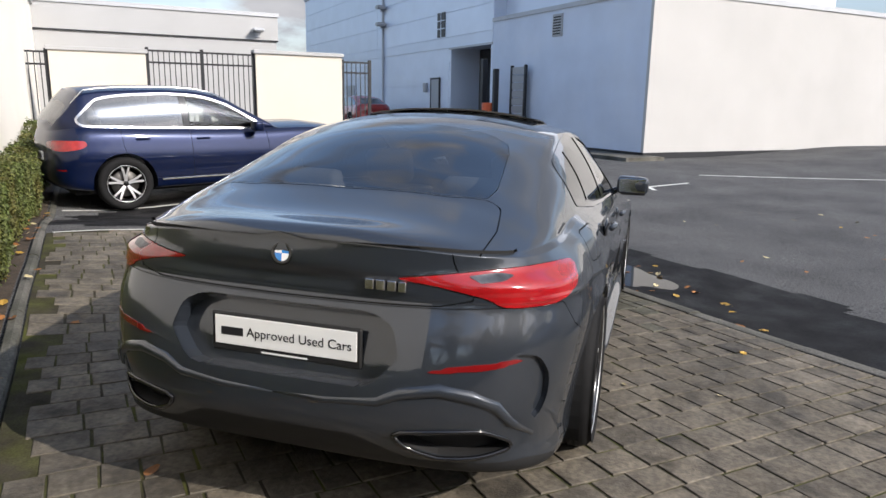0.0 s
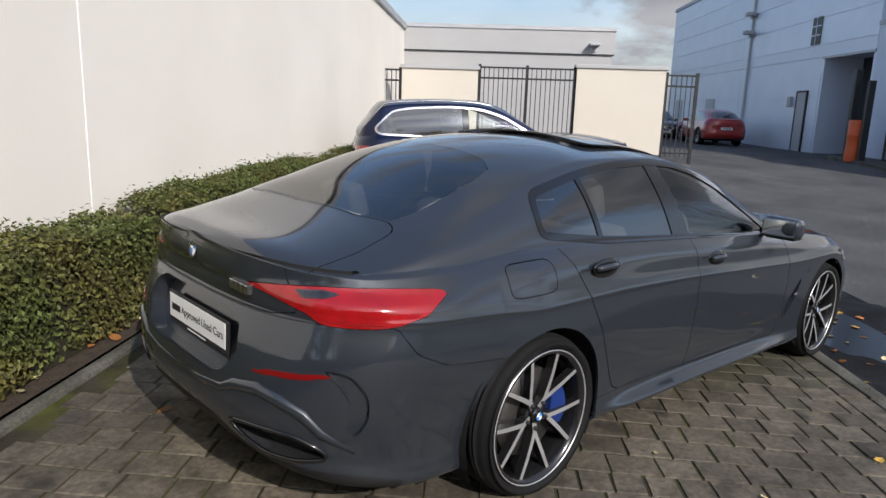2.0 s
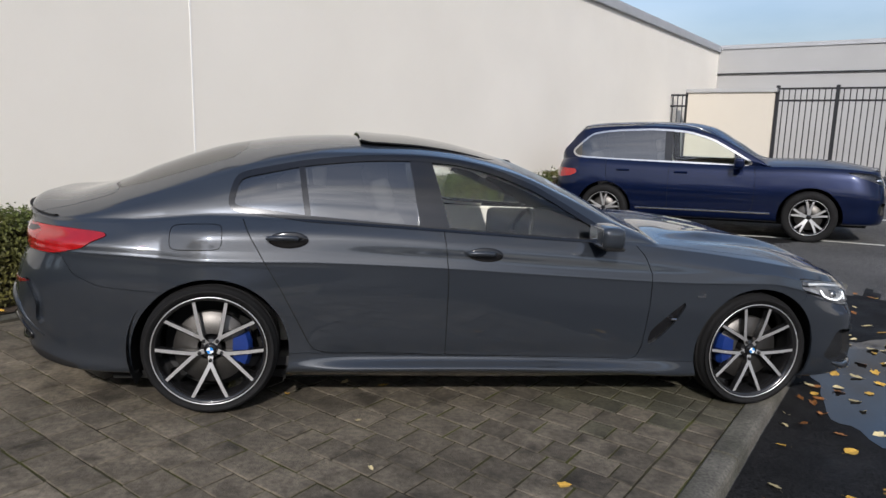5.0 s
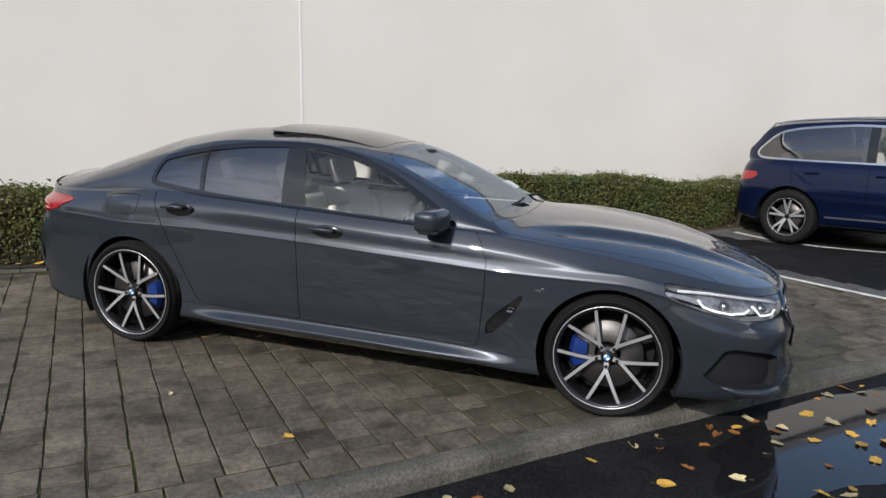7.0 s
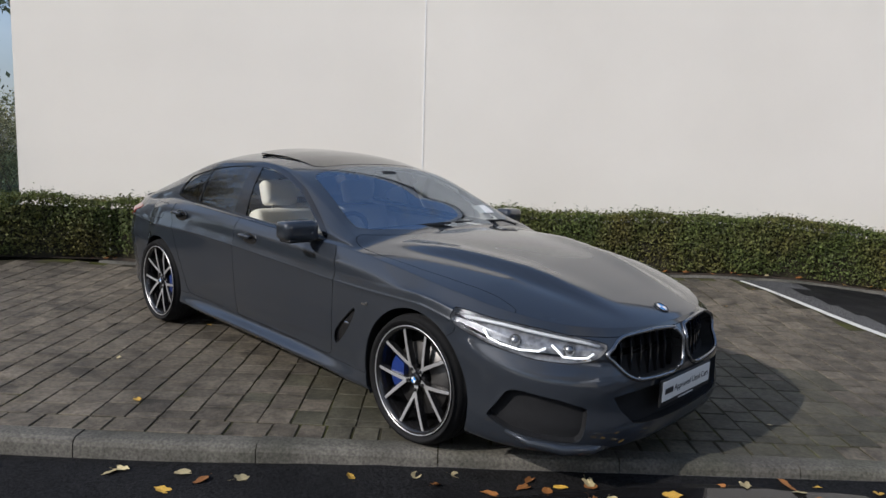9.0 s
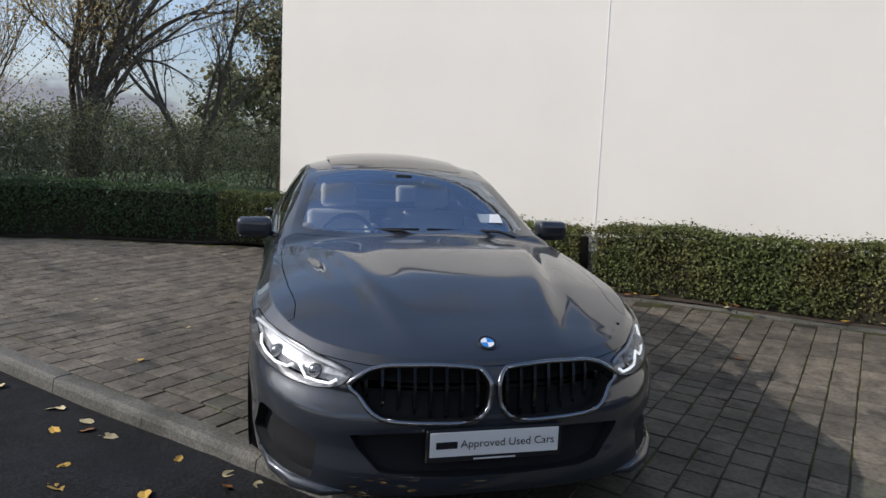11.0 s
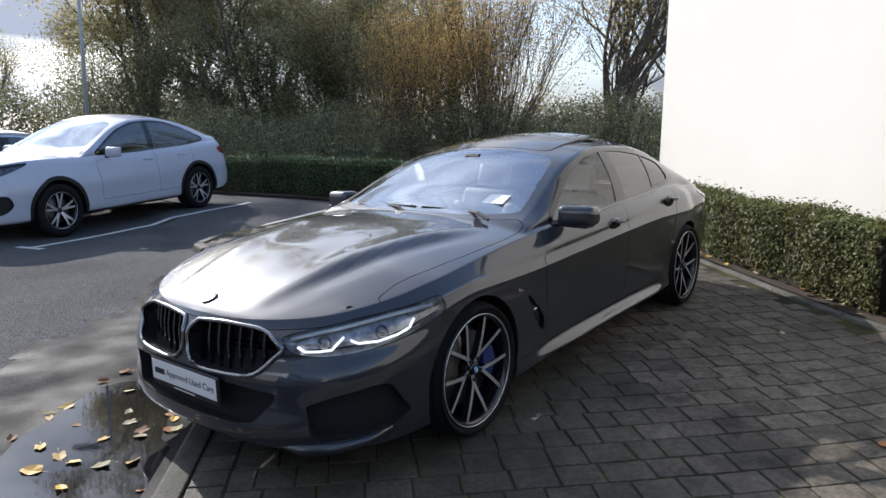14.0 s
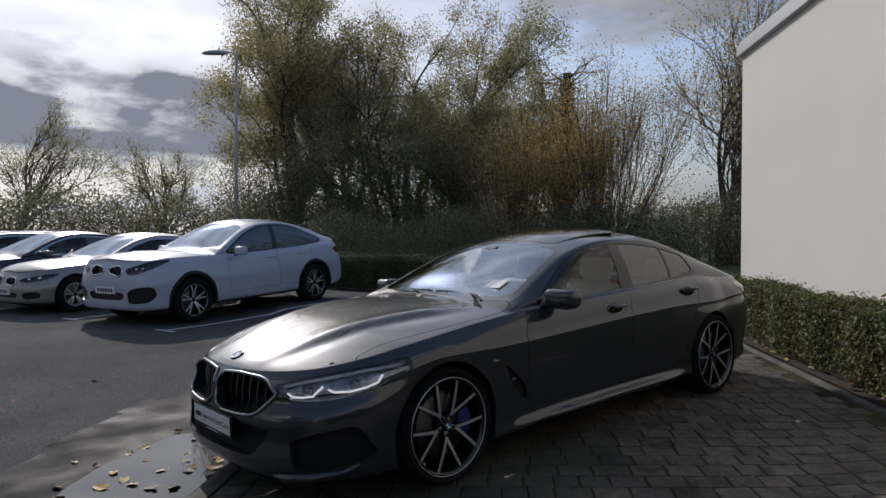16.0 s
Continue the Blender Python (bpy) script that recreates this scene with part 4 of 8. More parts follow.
COUPE_ROWS = [
    row([(-1.03, 1.04), (-0.9, 1.005), (-0.7, 0.985), (-0.4, 0.985), (0.0, 1.005), (0.5, 0.99), (1.2, 0.965), (1.9, 0.935), (2.25, 0.925), (2.6, 0.9), (2.9, 0.868), (3.2, 0.83), (3.5, 0.785), (3.75, 0.748), (3.94, 0.727)],
        [(-0.25, 0.818), (0.0, 0.828), (0.4, 0.842), (1.2, 0.868), (1.9, 0.868), (2.3, 0.862), (2.7, 0.866), (3.08, 0.872)], -1.02, 3.94, 3.0, 2.35),
    row([(-1.03, 0.965), (-0.5, 0.935), (0.0, 0.945), (0.6, 0.93), (1.2, 0.905), (1.9, 0.872), (2.6, 0.835), (3.0, 0.8), (3.3, 0.762), (3.6, 0.728), (3.955, 0.7)],
        [(-0.25, 0.868), (0.0, 0.897), (0.4, 0.898), (0.8, 0.905), (1.3, 0.915), (1.9, 0.91), (2.6, 0.915), (3.08, 0.928)], -1.02, 3.957, 2.8, 2.35),
    row([(-1.0, 0.87), (-0.5, 0.845), (0.0, 0.805), (0.5, 0.8), (1.2, 0.785), (1.9, 0.755), (2.6, 0.735), (3.05, 0.74), (3.35, 0.69), (3.6, 0.64), (4.0, 0.605)],
        [(-0.25, 0.918), (0.0, 0.948), (0.35, 0.945), (0.8, 0.94), (1.3, 0.945), (1.9, 0.94), (2.6, 0.95), (3.08, 0.962)], -1.0, 4.0, 3.3, 2.5),
    row([(-1.035, 0.73), (-0.5, 0.69), (0.0, 0.64), (1.2, 0.6), (2.6, 0.58), (3.3, 0.56), (4.0, 0.5)],
        [(-0.25, 0.928), (0.0, 0.964), (0.4, 0.95), (0.9, 0.938), (1.4, 0.938), (1.9, 0.938), (2.6, 0.953), (3.08, 0.966)], -1.05, 4.018, 3.3, 2.8),
    row([(-1.06, 0.56), (-0.5, 0.5), (0.0, 0.43), (1.2, 0.4), (3.0, 0.4), (4.0, 0.385)],
        [(-0.25, 0.905), (0.0, 0.955), (0.45, 0.937), (1.2, 0.922), (1.9, 0.924), (2.6, 0.944), (3.08, 0.955)], -1.085, 4.012, 3.3, 3.0),
    row([(-1.045, 0.43), (-0.5, 0.34), (0.0, 0.31), (0.5, 0.3), (1.2, 0.292), (3.0, 0.285), (4.0, 0.285)],
        [(-0.25, 0.885), (0.0, 0.945), (0.42, 0.938), (0.7, 0.915), (1.2, 0.908), (1.9, 0.91), (2.4, 0.925), (2.6, 0.938), (3.08, 0.95)], -1.07, 4.03, 3.2, 3.0),
    row([(-0.98, 0.31), (-0.5, 0.24), (0.0, 0.215), (0.5, 0.235), (1.2, 0.24), (2.2, 0.22), (2.6, 0.19), (3.4, 0.18), (4.0, 0.2)],
        [(-0.25, 0.87), (0.0, 0.92), (0.42, 0.94), (0.7, 0.962), (1.2, 0.966), (1.9, 0.966), (2.4, 0.95), (2.6, 0.94), (3.08, 0.925)], -0.975, 4.0, 4.0, 3.0),
    row([(-0.9, 0.29), (-0.5, 0.22), (0.0, 0.18), (0.5, 0.175), (2.5, 0.158), (3.4, 0.16), (4.0, 0.185)],
        [(-0.25, 0.78), (0.0, 0.83), (0.45, 0.85), (1.2, 0.86), (2.6, 0.85), (3.08, 0.83)], -0.87, 3.9, 4.0, 3.0),
]
# the shoulder crease: a row close above the third one tightens the fold
_fold = COUPE_ROWS[2]
COUPE_ROWS.insert(2, {"z": (lambda x: _fold["z"](x) + 0.05), "w": (lambda x: _fold["w"](x) - 0.0175), "xr": _fold["xr"] - 0.002, "xf": _fold["xf"] - 0.008, "nr": _fold["nr"], "nf": _fold["nf"]})
COUPE_ROWS.insert(3, {"z": (lambda x: _fold["z"](x) + 0.014), "w": (lambda x: _fold["w"](x) - 0.005), "xr": _fold["xr"] - 0.001, "xf": _fold["xf"] - 0.002, "nr": _fold["nr"], "nf": _fold["nf"]})
COUPE_ROWS.insert(5, {"z": (lambda x: _fold["z"](x) - 0.025), "w": (lambda x: _fold["w"](x) - 0.0015), "xr": _fold["xr"] - 0.004, "xf": _fold["xf"] + 0.002, "nr": _fold["nr"], "nf": _fold["nf"]})
COUPE_MID = smooth_curve((-1.03, 1.05), (-0.97, 1.078), (-0.85, 1.082), (-0.6, 1.14), (-0.4, 1.225), (0.0, 1.348), (0.44, 1.41), (0.76, 1.424), (1.0, 1.424), (1.23, 1.41),
                         (1.47, 1.372), (1.7, 1.315), (2.09, 1.155), (2.42, 0.996), (2.47, 0.99), (2.83, 0.972), (3.19, 0.93), (3.55, 0.86), (3.8, 0.792), (3.9, 0.753), (3.94, 0.729))
COUPE_CANT = (smooth_curve((-0.8, 0.72), (-0.6, 0.72), (-0.3, 0.69), (0.05, 0.66), (0.26, 0.645), (0.56, 0.635), (1.04, 0.635), (1.56, 0.665), (1.95, 0.715), (2.2, 0.752), (2.42, 0.775)),
              smooth_curve((-0.8, 1.01), (-0.6, 1.045), (-0.3, 1.125), (0.05, 1.225), (0.26, 1.285), (0.56, 1.333), (1.04, 1.348), (1.25, 1.335), (1.56, 1.28), (1.94, 1.135), (2.2, 1.02), (2.42, 0.95)))


def built_text(name, body, size, m, mat, parent, depth=0.0006, shear=0.0):
    """Lettering with the built-in font, turned into a mesh."""
    cu = bpy.data.curves.new(name, "FONT")
    cu.body, cu.size, cu.extrude, cu.align_x, cu.align_y, cu.shear = body, size, depth, "CENTER", "CENTER", shear
    tmp = new(name + "_tmp", cu)
    me = bpy.data.meshes.new_from_object(tmp.evaluated_get(bpy.context.evaluated_depsgraph_get()))
    bpy.data.objects.remove(tmp)
    bpy.data.curves.remove(cu)
    me.materials.clear()
    me.materials.append(mat)
    ob = new(name, me)
    ob.parent = parent
    ob.matrix_basis = m
    return ob


def dealer_plate(car, m, name):
    """White plate in a black holder; local x to the right of the reader, y up, z out."""
    o = part(name, box((-0.275, -0.072, -0.014), (0.275, 0.062, 0.0), m, bevel=0.006), M["black_plastic"], car, "white dealer plate in a black holder")
    part("plate", box((-0.26, -0.047, 0.0), (0.26, 0.052, 0.003), m, bevel=0.0012), M["plate_white"], o)
    # brand word as a bar, then the legible words
    part("word_bar", box((-0.236, -0.014, 0.0032), (-0.152, 0.014, 0.0038), m), M["ink"], o)
    built_text("words", "Approved Used Cars", 0.0445, m @ Matrix.Translation((0.052, 0.001, 0.0034)), M["ink"], o)
    part("small_print_bar", box((-0.085, -0.064, 0.0003), (0.085, -0.058, 0.001), m), M["plate_white"], o)


def seat(car, x, y, wide=0.5, back=0.62, head=True):
    s = new("seat")
    s.parent = car
    s.matrix_basis = pose(x, y, 0.28)
    part("cushion", box((-0.24, -wide / 2, 0.0), (0.27, wide / 2, 0.17), bevel=0.05, seg=3), M["leather"], s, smooth=True)
    m = Matrix.Translation((-0.22, 0, 0.12)) @ Matrix.Rotation(radians(-18), 4, "Y")
    part("backrest", box((-0.075, -wide / 2, 0.0), (0.075, wide / 2, back), m, bevel=0.05, seg=3), M["leather"], s, smooth=True)
    for k in (-1, 1):
        part("bolster", box((-0.02, k * wide / 2 - 0.05, 0.03), (0.12, k * wide / 2 + 0.05, back * 0.8), m, bevel=0.04, seg=3), M["leather"], s, smooth=True)
    if head:
        part("headrest", box((-0.05, -0.14, back + 0.03), (0.06, 0.14, back + 0.22), m, bevel=0.045, seg=3), M["leather"], s, smooth=True)


def bonnet_crease(x, w):
    """Two raised folds that run from the screen pillars in to the grille."""
    if x < 2.5:
        return 0.0
    wr = 0.62 - 0.235 * (x - 2.5)
    k = min(1.0, (x - 2.5) / 0.35) * min(1.0, max(0.0, (3.88 - x) / 0.45))
    d = w - wr
    return 0.022 * k * (math.exp(-(d / 0.032) ** 2) if d > 0 else math.exp(-(d / 0.12) ** 2)) - 0.008 * k * math.exp(-((d - 0.09) / 0.05) ** 2)


def grey_coupe():
    car = thing("grey_coupe", pose(0, 0, 0, math.degrees(math.atan(FALL_Y)), -math.degrees(math.atan(FALL_X)), 0), "dark grey metallic four-door coupe parked on the setts", "car")
    sk = Skin(COUPE_ROWS, -0.25, 3.08, COUPE_MID, COUPE_CANT, (-0.78, 2.44, 0.5, 0.1), n_flank=150, n_cap=44, sub=10, crease=bonnet_crease)
    LX, LF, LR = sk.along_x, sk.along_front, sk.along_rear
    F = lambda *p: [(LF(w), z) for w, z in p]
    B = lambda *p: [(LR(w), z) for w, z in p]
    X = lambda *p: [(LX(x), z) for x, z in p]
    paint = M["paint"]
    arch = lambda cx, r: (lambda u, v: np.hypot(u - cx, (v - 0.332)) - r)
    arches = [arch(0.0, 0.388), arch(3.025, 0.378)]
    # outlines on the unrolled flank
    o_head = outline(rounded(F((0.55, 0.678), (0.66, 0.706), (0.78, 0.733), (0.89, 0.752)) + X((3.29, 0.764)) + F((0.935, 0.70), (0.895, 0.645), (0.81, 0.610), (0.68, 0.598), (0.585, 0.62))))
    o_kid = outline(rounded(F((0.016, 0.62), (0.022, 0.672), (0.06, 0.70), (0.25, 0.712), (0.43, 0.705), (0.495, 0.688), (0.552, 0.637), (0.53, 0.605), (0.45, 0.543), (0.36, 0.512), (0.08, 0.505), (0.03, 0.54))))
    o_low = outline(F((0.0, 0.465), (0.3, 0.468), (0.5, 0.45), (0.47, 0.405), (0.38, 0.315), (0.3, 0.298), (0.0, 0.29)) + [(LF(0.0) + 0.3, 0.29), (LF(0.0) + 0.3, 0.465)])
    o_int = outline(rounded(F((0.62, 0.40), (0.74, 0.445), (0.84, 0.468), (0.872, 0.46), (0.895, 0.38), (0.91, 0.315), (0.88, 0.272), (0.76, 0.25), (0.66, 0.25)), 4, pull=0.14))
    o_tail = outline(rounded(B((0.4, 0.935), (0.58, 0.952), (0.72, 0.962)) + X((-0.72, 0.958), (-0.58, 0.947), (-0.525, 0.93), (-0.59, 0.876), (-0.72, 0.846)) + B((0.80, 0.842), (0.69, 0.848), (0.635, 0.88), (0.5, 0.915))))
    o_refl = outline(rounded(B((0.475, 0.672), (0.6, 0.684), (0.735, 0.694), (0.74, 0.679), (0.62, 0.664), (0.5, 0.66)), 4))
    o_curt = outline(rounded(X((-0.86, 0.705), (-0.80, 0.69), (-0.745, 0.62), (-0.73, 0.54), (-0.76, 0.47), (-0.785, 0.50), (-0.78, 0.58), (-0.815, 0.645)), 4))
    o_exh = outline(rounded(B((0.42, 0.46), (0.56, 0.472), (0.68, 0.465), (0.755, 0.415), (0.755, 0.385), (0.66, 0.368), (0.53, 0.368), (0.46, 0.40)), 4))
    c0, c1 = LR(0.0) - 0.3, LF(0.0) + 0.3
    o_diff = outline([(c0, 0.44)] + B((0.3, 0.44), (0.42, 0.36), (0.8, 0.33)) + X((-0.6, 0.28), (-0.6, 0.1)) + [(c0, 0.1)])
    o_plate = outline([(c0, 0.825)] + B((0.3, 0.825), (0.37, 0.79), (0.40, 0.70), (0.33, 0.612), (0.28, 0.6)) + [(c0, 0.6)])
    o_lid = outline([(c0, 1.3)] + B((0.605, 1.3), (0.622, 0.93), (0.60, 0.872), (0.5, 0.852)) + [(c0, 0.845)])
    o_rdoor = outline([(0.085, 1.3), (0.12, 1.05), (0.19, 0.92), (0.35, 0.65), (0.485, 0.38), (0.51, 0.345), (0.56, 0.326), (1.205, 0.305), (1.195, 0.74), (1.13, 1.3)])
    o_fdoor = outline([(1.13, 1.3), (1.195, 0.74), (1.205, 0.305), (2.27, 0.285), (2.305, 0.30), (2.325, 0.36), (2.342, 0.6), (2.342, 0.78), (2.30, 0.88), (2.2, 1.0), (2.2, 1.3)])
    o_sill = outline([(0.2, 0.325), (0.5, 0.325), (0.6, 0.317), (1.2, 0.298), (2.3, 0.276), (2.8, 0.272), (2.8, 0.0), (0.2, 0.0)])
    o_fuel = outline(rounded([(-0.195, 0.885), (-0.195, 0.955), (-0.165, 0.978), (0.02, 0.98), (0.05, 0.958), (0.05, 0.885), (0.02, 0.862), (-0.165, 0.862)], 4))
    o_vent = outline(rounded([(2.36, 0.375), (2.365, 0.45), (2.44, 0.53), (2.56, 0.632), (2.558, 0.6), (2.5, 0.5), (2.405, 0.395)], 3))
    o_fbump = outline(X((3.335, 0.745), (3.30, 0.66), (3.2, 0.6), (3.2, 0.0)) + [(c1, 0.0), (c1, 0.706)] + F((0.0, 0.706), (0.3, 0.714), (0.5, 0.7)))
    o_rbump = outline(X((-0.70, 0.842), (-0.62, 0.75), (-0.5, 0.69), (-0.2, 0.645), (-0.2, 0.0)) + [(c0, 0.0), (c0, 0.842)] + B((0.0, 0.842), (0.5, 0.846), (0.66, 0.848)))
    # outlines in plan (x, half-width)
    plan = lambda pts: (lambda f: (lambda u, v: f(u, -np.asarray(v))))(outline(pts))
    o_hood = plan([(2.475, -0.2), (2.45, 0.35), (2.36, 0.66), (2.32, 0.745), (2.36, 0.80), (2.6, 0.82), (2.95, 0.808), (3.2, 0.785), (3.4, 0.752), (3.52, 0.76), (3.6, 0.95), (4.2, 0.95), (4.2, -0.2)])
    o_wind = plan([(2.405, -0.2), (2.385, 0.35), (2.305, 0.63), (2.24, 0.70), (2.15, 0.69), (1.9, 0.64), (1.66, 0.59), (1.61, 0.55), (1.585, 0.3), (1.58, -0.2)])
    o_back = plan([(0.12, -0.2), (0.11, 0.4), (0.06, 0.49), (-0.05, 0.52), (-0.4, 0.555), (-0.5, 0.54), (-0.55, 0.4), (-0.575, -0.2)])
    o_boot = plan([(-0.585, -0.2), (-0.56, 0.4), (-0.505, 0.552), (-0.53, 0.60), (-0.7, 0.625), (-0.9, 0.615), (-1.3, 0.605), (-1.3, -0.2)])
    glass_line = rounded([(0.10, 1.075), (0.115, 1.175), (0.16, 1.205), (0.43, 1.262), (0.74, 1.302), (1.02, 1.316), (1.25, 1.305), (1.45, 1.268), (1.69, 1.185), (1.95, 1.045), (2.1, 0.957),
                          (2.06, 0.944), (1.65, 0.963), (1.2, 0.985), (0.77, 1.003), (0.47, 1.022), (0.2, 1.055)], 4)
    o_glass = outline(glass_line)

    side, strip, crown = sk.side, sk.strip, sk.crown
    for a in arches:
        side = sk.cut(side, a, (0, 2))[1]
    # dark inner shell behind the shut lines
    inner_s = side
    for o in (o_head, o_kid, o_low, o_int, o_tail, o_curt, o_exh, o_plate, o_vent):
        inner_s = sk.cut(inner_s, lambda u, v, o=o: o(u, v) - 0.004)[1]
    inner_t = sk.cut(strip, lambda u, v: o_glass(u, v) - 0.004, (0, 2))[1]
    inner_c = sk.cut(sk.cut(crown, o_wind, (0, 1))[1], o_back, (0, 1))[1]
    sunroof = plan([(0.74, -0.2), (0.74, 0.44), (0.79, 0.48), (1.47, 0.475), (1.52, 0.42), (1.53, -0.2)])
    inner_c = sk.cut(inner_c, sunroof, (0, 1))[1]
    nose = lambda f: max(sk.v[i][0] for i in f) > 3.3 and min(sk.v[i][2] for i in f) > 0.69
    sk.emit("inner_body", [f for f in inner_s + inner_t + inner_c if not nose(f)], M["under"], car, "", "C", push=-0.012, rim=False)

    sk.emit("headliner", [f for f in inner_c if 0.25 < sk.v[f[0]][0] < 1.75], M["leather"], car, "pale cloth headliner", "C", push=-0.035, rim=False)
    sk.pair("pillar_lining", [f for f in inner_t if 0.2 < sk.v[f[0]][0] < 1.75], M["leather"], car, "pale cloth pillar lining", push=-0.03, rim=False)
    # --- flank ---
    head, side = sk.panel(side, o_head, gap=0.0015)
    kid, side = sk.cut(side, o_kid)
    low, side = sk.cut(side, o_low)
    intake, side = sk.cut(side, o_int)
    tail, side = sk.panel(side, o_tail, gap=0.0012)
    refl, side = sk.cut(side, o_refl)
    curt, side = sk.cut(side, o_curt)
    exh, side = sk.cut(side, o_exh)
    diff, side = sk.cut(side, o_diff)
    pl, side = sk.cut(side, o_plate)
    vent, side = sk.cut(side, o_vent)
    lid_back, side = sk.panel(side, o_lid)
    sill, side = sk.panel(side, o_sill, gap=0.0012)
    rdoor, side = sk.panel(side, o_rdoor)
    fdoor, side = sk.panel(side, o_fdoor)
    fbump, side = sk.panel(side, o_fbump, gap=0.0012)
    rbump, side = sk.panel(side, o_rbump, gap=0.0012)
    fuel, side_r = sk.panel(side, o_fuel, gap=0.0018)

    # --- top ---
    def top_panel(o, gap=0.002):
        nonlocal strip, crown
        a, strip = sk.panel(strip, o, (0, 1), gap)
        b_, crown = sk.panel(crown, o, (0, 1), gap)
        return a + b_
    hood = top_panel(o_hood)
    boot = top_panel(o_boot)
    wind, crown = sk.panel(crown, o_wind, (0, 1), 0.001)
    back, crown = sk.panel(crown, o_back, (0, 1), 0.001)
    roofhole, crown = sk.cut(crown, sunroof, (0, 1))
    # black frame round the side glass, panes within it
    trim, strip = sk.cut(strip, lambda u, v: o_glass(u, v) - 0.03, (0, 2))
    panes, trim = sk.cut(trim, o_glass, (0, 2))
    pil_b, panes = sk.cut(panes, outline([(1.055, 0.9), (1.225, 0.9), (1.095, 1.4), (0.985, 1.4)]), (0, 2))
    pil_q, panes = sk.cut(panes, outline([(0.468, 0.9), (0.50, 0.9), (0.42, 1.4), (0.388, 1.4)]), (0, 2))
    fpane, rpanes = sk.cut(panes, lambda u, v: 1.11 - u, (0, 2))
    rpane, qpane = sk.cut(rpanes, lambda u, v: 0.45 - u, (0, 2))

    # --- parts ---
    for faces, hand in ((side_r + strip + crown, "R"), (side + strip + crown, "L")):
        for piece in sk.pieces(faces):
            mx = sum(sk.v[f[0]][0] for f in piece) / len(piece)
            sk.emit("front_wing" if mx > 2.2 else "body_side", piece, paint, car, "", hand)
    sk.emit("fuel_flap", fuel, paint, car, "", "R")
    sk.emit("bonnet", hood, paint, car, "", "C")
    lid = sk.emit("boot_lid", boot + lid_back, paint, car, "", "C")
    for nm, fc in (("front_door", fdoor), ("rear_door", rdoor)):
        for s, d in zip((-1, 1), sk.pair(nm, fc, paint, car)):
            hx, hz = (1.36, 0.862) if nm == "front_door" else (0.345, 0.918)
            cup = bmesh.new()
            bmesh.ops.create_uvsphere(cup, u_segments=20, v_segments=10, radius=1, matrix=Matrix.Translation((hx + 0.03, s * 0.921, hz - 0.006)) @ Matrix.Diagonal((0.098, 0.012, 0.043, 1)))
            part("handle_cup", cup, M["black_gloss"], d, smooth=True)
            bm = bmesh.new()
            pts = [(hx - 0.075 + 0.15 * i / 8, s * (0.942 + 0.022 * math.sin(math.pi * (0.08 + 0.84 * i / 8))), hz + 0.006 + 0.006 * math.sin(math.pi * i / 8)) for i in range(9)]
            ring_tube(bm, pts, 0.0125, 10, closed=False)
            part("door_handle", bm, paint, d, smooth=True)
    sk.pair("sill", sill, paint, car, "")
    fb = sk.emit("front_bumper", fbump, paint, car, "", "C")
    rb = sk.emit("rear_bumper", rbump, paint, car, "", "C")
    sk.emit("diffuser", diff, M["black_plastic"], rb, "dark plastic diffuser", "C")
    for nm, fc, mt, lb, pr in (("windscreen", wind, M["screen_glass"], "", car), ("rear_window", back, M["privacy"], "dark tinted rear window", car)):
        o = sk.emit(nm, fc, mt, pr, lb, "C", rim=False)
        o.visible_shadow = False
    for nm, fc, mt in (("front_window", fpane, M["glass"]), ("rear_side_window", rpane, M["privacy"]), ("quarter_window", qpane, M["privacy"])):
        for o in sk.pair(nm, fc, mt, car, rim=False, push=-0.003):
            o.visible_shadow = False
    sk.pair("window_trim", trim, M["black_gloss"], car, "gloss black window surround", push=0.003)
    sk.pair("door_pillar", pil_b, M["black_gloss"], car, push=0.001)
    sk.pair("window_divider", pil_q, M["black_gloss"], car, push=0.001)
    # sunroof, tilted open at its rear
    sr = sk.emit("sunroof", roofhole, M["privacy"], car, "dark glass sunroof tilted open", "C", depth=0.008)
    sr.data.materials[0] = M["black_gloss"]
    for v in sr.data.vertices:
        v.co.z += 0.022 * min(1.0, max(0.0, (1.50 - v.co.x) / 0.74)) + 0.002
    # lamps
    for s, o in zip((-1, 1), sk.pair("headlamp", head, M["lamp_glass"], car, "headlamp with lit daytime running lights", rim=False)):
        o.visible_shadow = False
        for nm in ("housing",):
            h = sk.emit(nm, head, M["lamp_dark"], o, "", "R" if s < 0 else "L", depth=-0.032, push=-0.032)

        def on_lamp(w, z, d):
            """A place d behind the lamp's cover at half-width w and height z."""
            L, best = LF(w), None
            for i in {i for f in head for i in f}:
                q = sk.v[i]
                k = (q[3] - L) ** 2 + (q[2] - z) ** 2
                if best is None or k < best[0]:
                    best = (k, i)
            q, nn = sk.v[best[1]], sk.n[best[1]]
            return Vector((q[0] - nn[0] * d, (q[1] - nn[1] * d) * (1 if s < 0 else -1), q[2] - nn[2] * d + (z - q[2])))
        for cx in (0.68, 0.84):
            bm = bmesh.new()
            zl = 0.62 + (cx - 0.675) * 0.14
            bow = [(cx - 0.07, zl + 0.018), (cx - 0.055, zl + 0.002), (cx - 0.01, zl + 0.0), (cx + 0.03, zl + 0.008), (cx + 0.055, zl + 0.03), (cx + 0.066, zl + 0.062)]
            ring_tube(bm, [on_lamp(w, z, 0.016) for w, z in bow], 0.0058, 8, closed=False)
            part("running_light", bm, M["lamp_white"], o, "lit white light guide", smooth=True)
            bm = bmesh.new()
